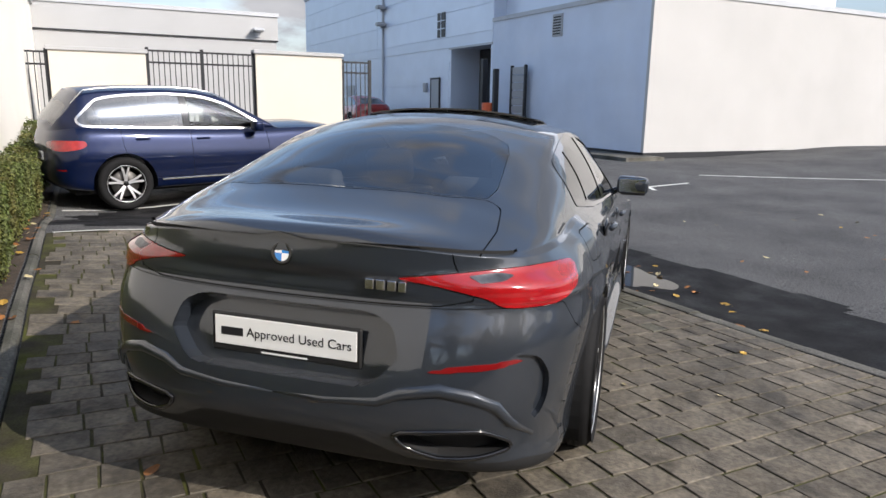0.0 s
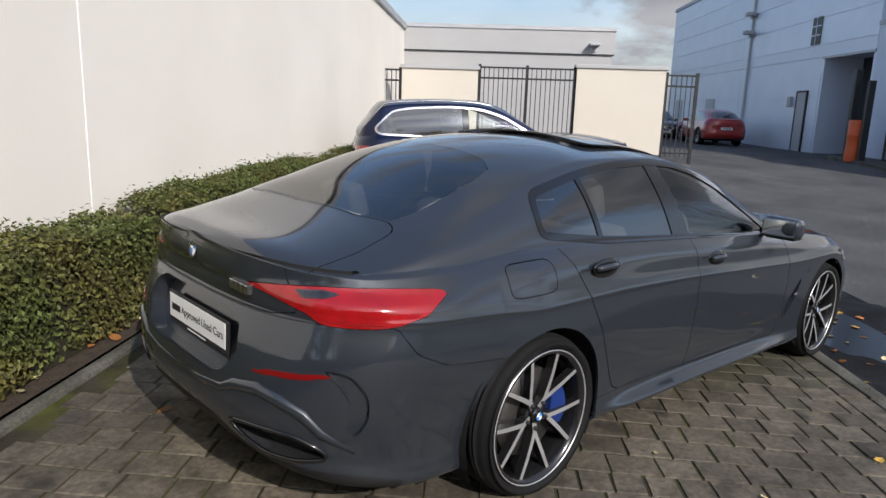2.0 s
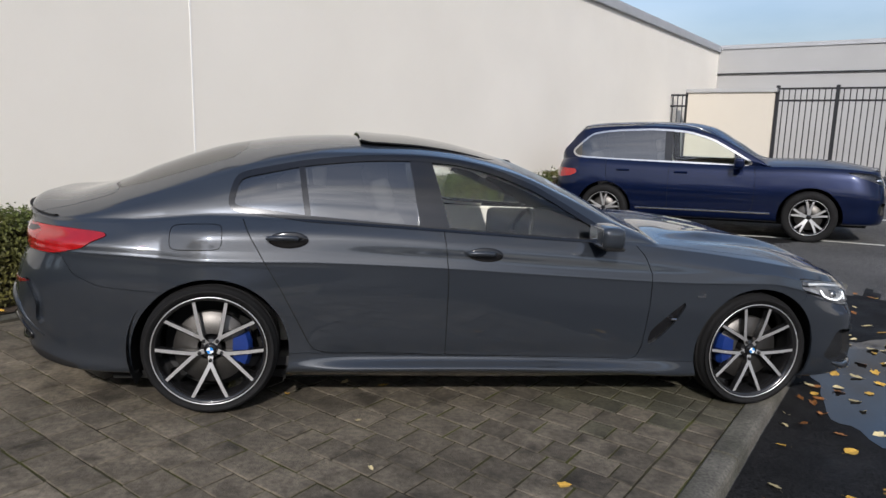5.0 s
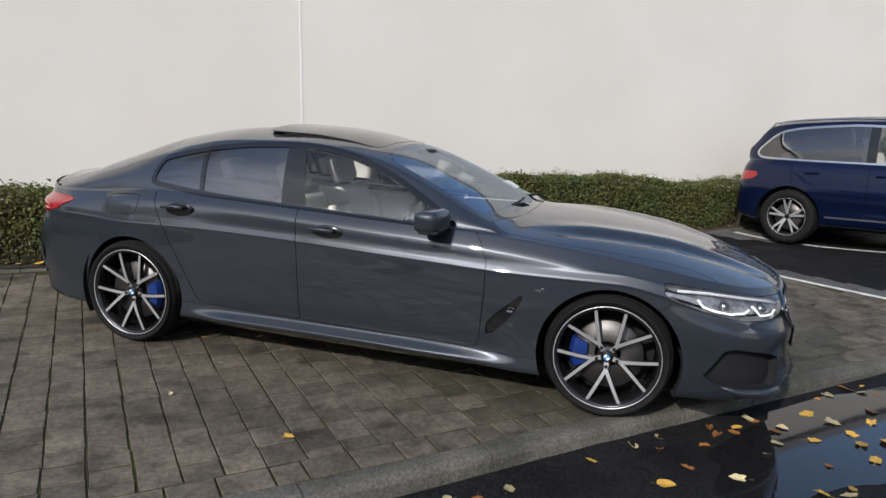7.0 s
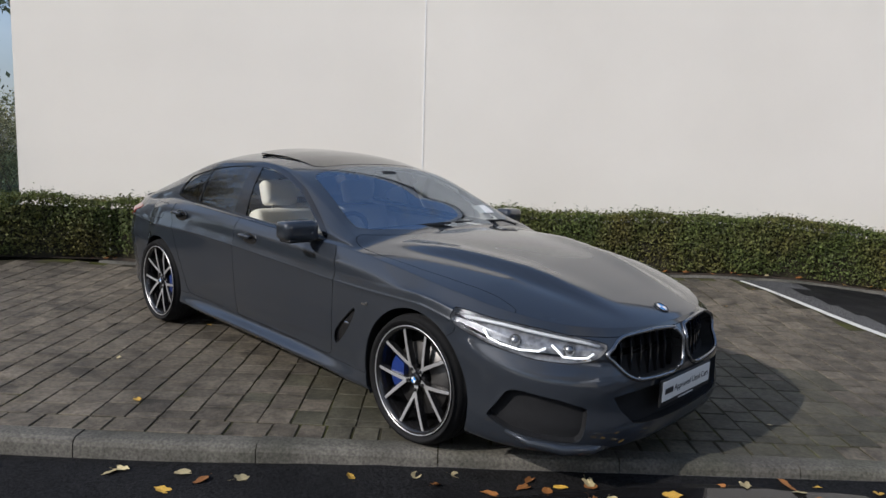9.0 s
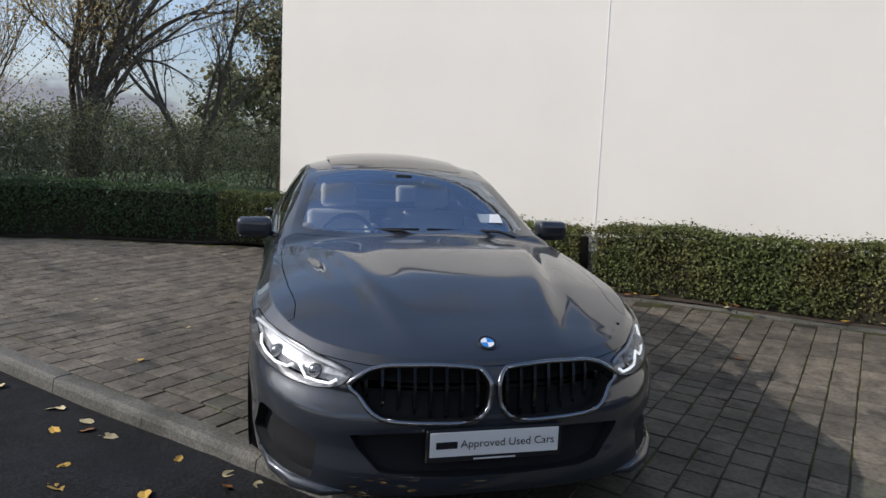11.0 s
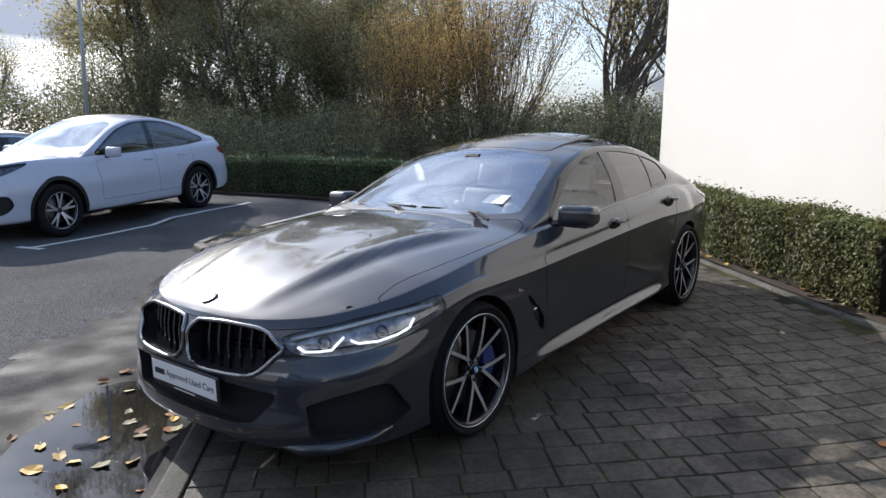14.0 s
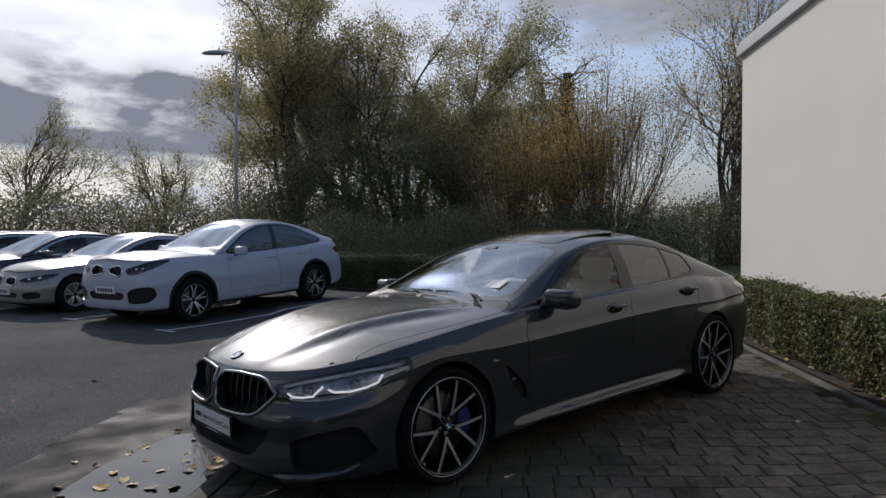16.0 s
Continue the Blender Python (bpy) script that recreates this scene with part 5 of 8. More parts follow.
            bmesh.ops.create_uvsphere(bm, u_segments=18, v_segments=10, radius=0.03, matrix=Matrix.Translation(on_lamp(cx + 0.005, zl + 0.036, 0.035)))
            part("projector", bm, M["dark_chrome"], o, smooth=True)
        bm = bmesh.new()
        ring_tube(bm, [on_lamp(w, z, 0.012) for w, z in ((0.585, 0.676), (0.64, 0.69), (0.70, 0.704), (0.76, 0.716), (0.82, 0.728), (0.88, 0.739), (0.925, 0.745))], 0.0085, 6, closed=False)
        part("lamp_brow", bm, M["lamp_brow"], o, smooth=True)
    tail_in, tail_out = sk.cut(tail, outline([(c0, 1.3)] + B((0.615, 1.3), (0.628, 0.93), (0.60, 0.8)) + [(c0, 0.8)]))
    for s, o in zip(("R", "L"), sk.pair("tail_lamp", tail_out, M["red_lens"], car, "red wraparound tail lamp", push=0.004)):
        tb, _ = sk.cut(tail_out, outline(B((0.63, 0.945), (0.72, 0.951), (0.755, 0.94), (0.71, 0.927), (0.64, 0.924))))
        sk.emit("lamp_insert", tb, M["lamp_deep"], o, "smoked clear indicator insert", s, push=0.0052)
    for s in ("R", "L"):
        sk.emit("tail_lamp", tail_in, M["red_lens"], lid, "red lamp section", s, push=0.004)
        sk.emit("reflector", refl, M["red_dark"], rb, "red reflector", s, push=0.003)
        sk.recess("air_curtain", curt, paint, rb, 0.02, "", s)
        e = sk.recess("tailpipe", exh, M["black_plastic"], rb, 0.05, "black tailpipe in a gloss black surround", s)
        sk.recess("side_intake", intake, M["mesh_grille"], fb, 0.045, "black mesh air intake", s)
        g = sk.recess("fender_vent", vent, M["black_gloss"], car, 0.016, "gloss black wing vent", s)
        sg = -1 if s == "R" else 1
        part("vent_fin", box((2.475, sg * 0.953 - 0.006, 0.52), (2.51, sg * 0.953 + 0.006, 0.532), None, bevel=0.003), M["silver_trim"], g)
        bm = bmesh.new()
        add_box(bm, (2.62, sg * 0.9545 - 0.004, 0.655), (2.665, sg * 0.9545 + 0.004, 0.664))
        add_box(bm, (2.655, sg * 0.9545 - 0.004, 0.655), (2.668, sg * 0.9545 + 0.004, 0.676))
        part("side_badge", bm, M["silver_trim"], car, "small silver badge")
    sk.recess("plate_recess", pl, paint, rb, 0.066, "", "C")
    sk.recess("lower_grille", low, M["mesh_grille"], fb, 0.05, "black mesh lower grille", "C")
    # kidney grille: sunk box, frame and upright slats
    for s in ("R", "L"):
        sg = 1 if s == "R" else -1
        g = sk.recess("kidney_grille", kid, M["under"], fb, 0.07, "black kidney grille with upright slats", s)
        pts = []
        for w, z in rounded([(0.016, 0.62), (0.022, 0.672), (0.06, 0.70), (0.25, 0.712), (0.43, 0.705), (0.495, 0.688), (0.552, 0.637), (0.53, 0.605), (0.45, 0.543), (0.36, 0.512), (0.08, 0.505), (0.03, 0.54)]):
            L = LF(w)
            q = min((sk.v[i] for f in kid for i in f), key=lambda a: (a[3] - L) ** 2 + (a[2] - z) ** 2)
            pts.append((q[0] + 0.004, q[1] * sg, q[2]))
        bm = bmesh.new()
        ring_tube(bm, pts, 0.0105, 8)
        part("grille_frame", bm, M["dark_chrome"], g, "dark chrome frame", smooth=True)
        for k in range(8):
            w = 0.06 + k * 0.061
            zt, zb = 0.712 - 0.3 * max(0, w - 0.42), 0.497 + 0.65 * max(0, w - 0.38)
            xx = np.interp(w, [0, 0.1, 0.25, 0.4, 0.5], [4.0, 3.995, 3.975, 3.935, 3.89])
            bm = bmesh.new()
            for i in range(6):
                t0, t1 = i / 6, (i + 1) / 6
                z0, z1 = zb + (zt - zb) * t0, zb + (zt - zb) * t1
                off = lambda z: -0.018 - 0.10 * max(0, z - 0.62) * 2.2 - 0.012
                vs = []
                for z in (z0, z1):
                    for dy, dx in ((-0.006, -0.03), (-0.0065, 0.0), (0.0065, 0.0), (0.006, -0.03)):
                        vs.append(bm.verts.new((xx + off(z) + dx, -(w + dy) * sg, z)))
                for a, b_ in ((0, 1), (1, 2), (2, 3)):
                    bm.faces.new((vs[a], vs[b_], vs[b_ + 4], vs[a + 4]))
            part("slat", bm, M["black_gloss"], g)
    # splitter blade, tailpipe rims, spoiler lip
    for sg in (-1, 1):
        bm = bmesh.new()
        ring_tube(bm, [(3.93, sg * 0.56, 0.215), (3.9, sg * 0.65, 0.21), (3.82, sg * 0.76, 0.215), (3.70, sg * 0.85, 0.232), (3.6, sg * 0.895, 0.262)], [0.012, 0.026, 0.028, 0.02, 0.008], 8, closed=False)
        part("bumper_blade", bm, paint, fb, smooth=True)
        bm = bmesh.new()
        pts = []
        for L, z in rounded(B((0.42, 0.46), (0.56, 0.472), (0.68, 0.465), (0.755, 0.415), (0.755, 0.385), (0.66, 0.368), (0.53, 0.368), (0.46, 0.40)), 4):
            q = min((sk.v[i] for f in exh for i in f), key=lambda a: (a[3] - L) ** 2 + (a[2] - z) ** 2)
            pts.append((q[0] - 0.003, q[1] * -sg, q[2]))
        ring_tube(bm, pts, 0.008, 6)
        part("tailpipe_trim", bm, M["black_gloss"], rb, "gloss black surround", smooth=True)
    for sg in (-1, 1):
        bm = bmesh.new()
        pts = []
        for w, z in ((0.02, 0.548), (0.2, 0.552), (0.34, 0.565), (0.42, 0.595), (0.52, 0.602), (0.62, 0.592), (0.69, 0.555), (0.75, 0.49), (0.81, 0.42)):
            L = LR(w)
            q = min((sk.v[i] for f in rbump for i in f), key=lambda a: (a[3] - L) ** 2 + (a[2] - z) ** 2)
            pts.append((q[0] + 0.009, q[1] * -sg, q[2]))
        ring_tube(bm, pts, [0.01, 0.014, 0.018, 0.022, 0.024, 0.024, 0.022, 0.018, 0.01], 8, closed=False)
        part("bumper_ridge", bm, paint, rb, "", smooth=True)
    # mirrors
    for sg in (-1, 1):
        mm = new("door_mirror")
        mm.parent = car
        mm.matrix_basis = pose(2.05, sg * 0.985, 0.99)
        bm = bmesh.new()
        bmesh.ops.create_cube(bm, size=1, matrix=Matrix.Diagonal((0.15, 0.215, 0.125, 1)))
        bmesh.ops.bevel(bm, geom=bm.edges[:], offset=0.045, segments=4, profile=0.6, affect="EDGES")
        for v in bm.verts:
            k = (v.co.y * sg + 0.1) / 0.2
            v.co.x += -0.03 * k if v.co.x > 0 else -0.012 * k
            v.co.z *= 1 - 0.15 * max(0, k - 0.4)
        part("shell", bm, paint, mm, smooth=True)
        part("mirror_glass", box((-0.082, -0.088, -0.045), (-0.077, 0.088, 0.048), bevel=0.002), M["chrome"], mm)
        bm = bmesh.new()
        ring_tube(bm, [(0.03, -sg * 0.09, -0.035), (0.05, -sg * 0.14, -0.055), (0.07, -sg * 0.185, -0.06)], [0.022, 0.02, 0.026], 8, closed=False)
        part("mirror_arm", bm, M["black_gloss"], mm, smooth=True)
        part("lower_cover", box((-0.06, -0.09, -0.066), (0.05, 0.08, -0.045), bevel=0.008), M["black_plastic"], mm)
    # wheels and arch liners
    for x, y, fr in ((0, 0.835, False), (3.023, 0.835, True)):
        for sg in (-1, 1):
            w = add_wheel(car, x, sg * y, sg, 0.337, 0.283, 0.245, 5, "v", fr, M["caliper"])
            add_emblem(w, Matrix.Translation((0, -0.245 / 2 + 0.0285, 0)), 0.025, "hub_badge")
            bm = bmesh.new()
            lathe(bm, [(0.40, -0.02), (0.40, 0.42), (0.001, 0.42)], 40, axis_flip=-sg)
            bmesh.ops.delete(bm, geom=[v for v in bm.verts if v.co.z < -0.2], context="VERTS")
            bmesh.ops.translate(bm, vec=(x, sg * 0.9, 0.337), verts=bm.verts[:])
            part("arch_liner", bm, M["under"], car)
    part("underbody", box((-0.5, -0.78, 0.17), (3.7, 0.78, 0.21)), M["under"], car)
    # badges and plates
    n_em = Vector((0.42, 0, 0.9)).normalized()
    add_emblem(car, Matrix.Translation((3.862, 0, COUPE_MID(3.862) + 0.002)) @ (-n_em).to_track_quat("Y", "Z").to_matrix().to_4x4(), 0.041, "bonnet_badge")
    add_emblem(lid, Matrix.Translation((-1.018, 0, 0.985)) @ (-Vector((-1, 0, 0.1))).to_track_quat("Y", "Z").to_matrix().to_4x4(), 0.038, "boot_badge")
    for k, wd in enumerate((0.03, 0.03, 0.03, 0.026)):
        bm = bmesh.new()
        add_box(bm, (-1.008, -0.28 - k * 0.037 - wd, 0.895), (-0.985, -0.28 - k * 0.037, 0.928), bevel=0.002)
        part("badge_bar", bm, M["silver_trim"], lid, "silver badge bar")
    dealer_plate(car, Matrix.Translation((-1.01, -0.0, 0.70)) @ Matrix(((0, 0, -1, 0), (-1, 0, 0, 0), (0, 1, 0, 0), (0, 0, 0, 1))), "rear_plate")
    dealer_plate(car, Matrix.Translation((4.032, 0.0, 0.425)) @ Matrix(((0, 0, 1, 0), (1, 0, 0, 0), (0, 1, 0, 0), (0, 0, 0, 1))), "front_plate")
    # wipers, paper on the screen, shark fin
    for y0, y1 in ((-0.62, 0.0), (0.05, 0.62)):
        bm = bmesh.new()
        P = lambda y: (2.36 - 0.13 * (y / 0.66) ** 2 - 0.012, y, 1.0 - 0.03 * (y / 0.66) ** 2 + 0.02)
        ring_tube(bm, [P(y0 + (y1 - y0) * i / 10) for i in range(11)], 0.007, 6, closed=False)
        ring_tube(bm, [(2.42, y1 - 0.02, 0.985), (2.38, y1 - 0.12, 1.015), P(y0 + (y1 - y0) * 0.55)], 0.009, 6, closed=False)
        part("wiper", bm, M["black_plastic"], car)
    bm = bmesh.new()
    add_box(bm, (-0.055, -0.075, 0), (0.055, 0.075, 0.0015), Matrix.Translation((2.18, 0.50, 1.075)) @ Matrix.Rotation(radians(24), 4, "Y"))
    part("windscreen_notice", bm, M["plate_white"], car, "white paper notice behind the windscreen")
    part("camera_housing", box((1.62, -0.07, 1.285), (1.74, 0.07, 1.32), Matrix.Identity(4), bevel=0.02), M["black_plastic"], car)
    # cabin
    for y in (-0.38, 0.38):
        seat(car, 1.32, y)
        seat(car, 0.35, y, 0.48, 0.55)
    part("dashboard", box((1.78, -0.72, 0.55), (2.3, 0.72, 0.93), bevel=0.06, seg=3), M["cabin"], car, smooth=True)
    part("cabin_floor", box((-0.3, -0.78, 0.22), (2.2, 0.78, 0.27)), M["cabin"], car)
    for sg in (-1, 1):
        part("door_card", box((0.46, sg * 0.80 - 0.02, 0.3), (2.2, sg * 0.80 + 0.02, 0.92), bevel=0.015), M["leather"], car)
    part("parcel_shelf", box((-0.5, -0.62, 0.95), (0.05, 0.62, 1.0)), M["cabin"], car)
    part("centre_console", box((0.6, -0.13, 0.28), (1.9, 0.13, 0.55), bevel=0.03), M["cabin"], car)
    bm = bmesh.new()
    ring_tube(bm, [(1.72 + 0.06 * math.sin(2 * math.pi * i / 24), -0.38 + 0.18 * math.cos(2 * math.pi * i / 24), 0.87 + 0.17 * math.sin(2 * math.pi * i / 24)) for i in range(24)], 0.016, 8)
    add_box(bm, (1.70, -0.54, 0.85), (1.74, -0.22, 0.89))
    part("steering_wheel", bm, M["cabin"], car, smooth=True)
    sag = straight((-1.1, -0.05), (-0.6, -0.038), (0.0, -0.012), (0.5, 0.0), (3.3, 0.0), (3.7, -0.02), (4.1, -0.024))
    for ob in car.children_recursive:
        top = ob
        while top.parent != car:
            top = top.parent
        if top.name.split(".")[0] in ("wheel", "door_mirror", "seat", "arch_liner"):
            continue
        if ob.matrix_basis == Matrix.Identity(4):
            if ob.type == "MESH":
                for v in ob.data.vertices:
                    v.co.z += sag(v.co.x)
        else:
            ob.matrix_basis.translation.z += sag(ob.matrix_basis.translation.x)
    return car


grey_coupe()

# ---------- the other parked cars ----------
PAINTS = {
    "blue": material("dark_blue_metallic_paint", (0.0014, 0.006, 0.031), 0.35, metal=0.4, spec=0.15, coat=0.7, fine=0.1, fine_scale=900),
    "white": material("white_car_paint", (0.46, 0.49, 0.57), 0.35, coat=1.0, var=0.03, scale=2),
    "silver": material("silver_metallic_paint", (0.30, 0.285, 0.265), 0.36, metal=0.6, coat=1.0),
    "navy": material("navy_car_paint", (0.02, 0.024, 0.04), 0.35, metal=0.3, coat=1.0),
    "slate": material("slate_car_paint", (0.10, 0.11, 0.135), 0.36, metal=0.4, coat=1.0),
    "red": material("red_metallic_paint", (0.30, 0.02, 0.015), 0.35, metal=0.3, coat=1.0),
    "black": material("black_car_paint", (0.01, 0.011, 0.013), 0.3, coat=1.0),
}


def plain_car(name, m, label, paint, d, trim, wheel_style="y", lit=False):
    """A parked car from a handful of dimensions: skin, panels, glazing, lamps, wheels."""
    car = thing(name, m, label, "car")
    wb, xr, xf, W, sill = d["wb"], d["xr"], d["xf"], d["W"], d["sill"]
    x1r, x1f = xr + 0.62, xf - 0.78
    sh = d["shoulder"]
    zs = smooth_curve(*sh)
    R = d["R"]
    rows = []
    for f, wf, dr, df, nr, nf in ((0.0, 0.875, 0.05, -0.12, 3.2, 2.6), (0.09, 0.925, 0.02, -0.09, 3.3, 2.7), (0.26, 0.965, 0.0, -0.03, 3.6, 3.0), (0.48, 1.0, 0.0, 0.0, 4.0, 3.3),
                                  (0.72, 0.99, -0.03, 0.0, 4.2, 3.4), (0.9, 0.985, -0.02, 0.0, 4.2, 3.4), (1.0, 0.955, 0.05, -0.04, 4.2, 3.4), (1.03, 0.86, 0.14, -0.14, 4.0, 3.4)):
        rows.append({"z": (lambda f: (lambda x: zs(x) + (sill + 0.06 * max(0, 1 - (x - xr) / 0.6) - zs(x)) * f))(f),
                     "w": (lambda wf: (lambda x: W * wf))(wf), "xr": xr + dr, "xf": xf + df * d.get("lean", 1.0), "nr": nr, "nf": nf + d.get("blunt", 0.0)})
    sk = Skin(rows, x1r, x1f, smooth_curve(*d["mid"]), (smooth_curve(*d["cant_w"]), smooth_curve(*d["cant_z"])), d["house"], n_flank=70, n_cap=16, sub=4, deck_crown=5.0)
    LX, LF, LR = sk.along_x, sk.along_front, sk.along_rear
    F = lambda *p: [(LF(w * W), z) for w, z in p]
    B = lambda *p: [(LR(w * W), z) for w, z in p]
    plan = lambda pts: (lambda f: (lambda u, v: f(u, -np.asarray(v))))(outline(pts))
    side, strip, crown = sk.side, sk.strip, sk.crown
    ra = R + 0.055
    arch_o = [(lambda cx: (lambda u, v: np.hypot(u - cx, v - R) - ra))(cx) for cx in (0.0, wb)]
    cladding = []
    for a in arch_o:
        side = sk.cut(side, a, (0, 2))[1]
        if d.get("clad"):
            c_, side = sk.cut(side, lambda u, v, a=a: a(u, v) - 0.055, (0, 2))
            cladding += c_
    nz = zs(xf)
    tz = zs(xr)
    h = nz - sill
    lamp_f = outline(rounded(F((0.50, nz - 0.16 * h), (0.72, nz - 0.08 * h), (0.9, nz - 0.0 * h)) + [(LX(xf - 0.55), nz + 0.02 * h)] + F((0.93, nz - 0.12 * h), (0.74, nz - 0.25 * h), (0.54, nz - 0.27 * h)), 3))
    kid_pts = F((0.03, nz - 0.12 * h), (0.2, nz - 0.09 * h), (0.4, nz - 0.13 * h), (0.42, nz - 0.26 * h), (0.36, nz - 0.38 * h), (0.06, nz - 0.40 * h)) if not d.get("maw") else F((0.02, nz - 0.10 * h), (0.2, nz - 0.07 * h), (0.41, nz - 0.09 * h), (0.44, nz - 0.17 * h), (0.38, nz - 0.30 * h), (0.05, nz - 0.31 * h))
    kid = outline(rounded(kid_pts, 3))
    c0, c1 = LR(0.0) - 0.3, LF(0.0) + 0.3
    low = outline(F((0.45, sill + 0.36 * h), (0.42, sill + 0.2 * h)) + [(c1, sill + 0.18 * h), (c1, sill + 0.38 * h)])
    fog = outline(rounded(F((0.58, sill + 0.38 * h), (0.84, sill + 0.42 * h), (0.86, sill + 0.22 * h), (0.62, sill + 0.16 * h)) if not d.get("maw") else
                          F((0.50, sill + 0.36 * h), (0.66, sill + 0.46 * h), (0.90, sill + 0.48 * h), (0.93, sill + 0.30 * h), (0.86, sill + 0.16 * h), (0.56, sill + 0.14 * h)), 3))
    th = tz - sill
    lamp_r = outline(rounded(B((0.45, tz - 0.16 * th), (0.75, tz - 0.12 * th)) + [(LX(xr + 0.42), tz - 0.13 * th), (LX(xr + 0.36), tz - 0.25 * th)] + B((0.80, tz - 0.30 * th), (0.5, tz - 0.25 * th)), 3))
    refl = outline(B((0.6, sill + 0.38 * th), (0.88, sill + 0.4 * th), (0.88, sill + 0.35 * th), (0.6, sill + 0.34 * th)))
    under = lambda u, v: np.asarray(v) - (sill + 0.04)
    doors = d["doors"]
    o_r = outline([(doors[0] - 0.08, 2.0), (doors[0], zs(1) - 0.25), (doors[0] + 0.22, sill + 0.14), (doors[1], sill + 0.14), (doors[1], 2.0)])
    o_f = outline([(doors[1], 2.0), (doors[1], sill + 0.14), (doors[2], sill + 0.14), (doors[2] + 0.02, zs(2) - 0.2), (doors[2] - 0.1, 2.0)])
    o_gl = outline(rounded(d["glass"], 3))
    inner = side
    for o in (lamp_f, kid, low, fog, lamp_r):
        inner = sk.cut(inner, o)[1]
    wx0, wx1 = d["screen"]
    o_wind = plan([(wx0, -0.2), (wx0 - 0.03, 0.35 * W), (wx0 - 0.16, 0.74 * W), (wx1 + 0.06, 0.615 * W), (wx1, 0.5 * W), (wx1 - 0.02, -0.2)])
    rx0, rx1 = d["backlight"]
    o_back = plan([(rx1, -0.2), (rx1 - 0.02, 0.52 * W), (rx0 + 0.1, 0.64 * W), (rx0 + 0.02, 0.58 * W), (rx0, -0.2)])
    o_hood = plan([(wx0 + 0.07, -0.2), (wx0 + 0.03, 0.4 * W), (wx0 - 0.08, 0.78 * W), (wx0 + 0.1, 0.82 * W), (xf - 0.6, 0.76 * W), (xf - 0.3, 0.6 * W), (xf - 0.19, 0.4 * W), (xf - 0.16, -0.2)])
    inner_c = sk.cut(sk.cut(crown, o_wind, (0, 1))[1], o_back, (0, 1))[1]
    inner_t = sk.cut(strip, o_gl, (0, 2))[1]
    sk.emit("inner_body", inner + inner_c + inner_t, M["under"], car, "", "C", push=-0.014, rim=False)
    hl, side = sk.cut(side, lamp_f)
    kd, side = sk.cut(side, kid)
    lo, side = sk.cut(side, low)
    fg, side = sk.cut(side, fog)
    tl, side = sk.cut(side, lamp_r)
    rf, side = sk.cut(side, refl)
    un, side = sk.cut(side, under)
    rd, side = sk.panel(side, o_r, gap=0.003)
    fd, side = sk.panel(side, o_f, gap=0.003)
    hood_s, strip = sk.panel(strip, o_hood, (0, 1), 0.003)
    hood_c, crown = sk.panel(crown, o_hood, (0, 1), 0.003)
    wind, crown = sk.cut(crown, o_wind, (0, 1))
    back, crown = sk.cut(crown, o_back, (0, 1))
    tr, strip = sk.cut(strip, lambda u, v: o_gl(u, v) - 0.03, (0, 2))
    gl, tr = sk.cut(tr, o_gl, (0, 2))
    b0 = doors[1]
    pil, gl = sk.cut(gl, outline([(b0 - 0.06, 0.5), (b0 + 0.06, 0.5), (b0 - 0.0, 2.2), (b0 - 0.11, 2.2)]), (0, 2))
    q0 = d.get("quarter")
    if q0:
        pq, gl = sk.cut(gl, outline([(q0, 0.5), (q0 + 0.02, 0.5), (q0 - 0.04, 2.2), (q0 - 0.06, 2.2)]), (0, 2))
    fp, rp = sk.cut(gl, lambda u, v: (b0 - 0.03) - u, (0, 2))
    for piece in sk.pieces(side + strip + crown):
        mx = sum(sk.v[f[0]][0] for f in piece) / len(piece)
        sk.pair("front_wing" if mx > doors[2] - 0.1 else "body_side", piece, paint, car)
    sk.emit("bonnet", hood_s + hood_c, paint, car, "", "C")
    for s, o in zip((-1, 1), sk.pair("rear_door", rd, paint, car)):
        part("door_handle", box((doors[0] + 0.16, s * W * 0.955 - 0.012, zs(1) - 0.13), (doors[0] + 0.36, s * W * 0.955 + 0.012, zs(1) - 0.10), bevel=0.008), paint, o)
    for s, o in zip((-1, 1), sk.pair("front_door", fd, paint, car)):
        part("door_handle", box((doors[1] + 0.08, s * W * 0.955 - 0.012, zs(1.5) - 0.13), (doors[1] + 0.28, s * W * 0.955 + 0.012, zs(1.5) - 0.10), bevel=0.008), paint, o)
    sk.emit("lower_skirt", un, paint, car, "", "C")
    for piece in sk.pieces(cladding) if cladding else ():
        sk.pair("arch_moulding", piece, d["clad"], car)
    for nm, fc, mt in (("windscreen", wind, M["screen_glass"]), ("rear_window", back, M["privacy"])):
        sk.emit(nm, fc, mt, car, "", "C", rim=False).visible_shadow = False
    sk.pair("window_trim", tr, trim, car, push=0.004)
    sk.pair("door_pillar", pil, M["black_gloss"], car)
    if q0:
        for piece in sk.pieces(pq):
            sk.pair("window_divider", piece, M["black_gloss"], car)
    for o in sk.pair("front_window", fp, M["privacy"] if d.get("tinted") else M["glass"], car, rim=False) + sk.pair("rear_side_window", rp, M["privacy"], car, rim=False):
        o.visible_shadow = False
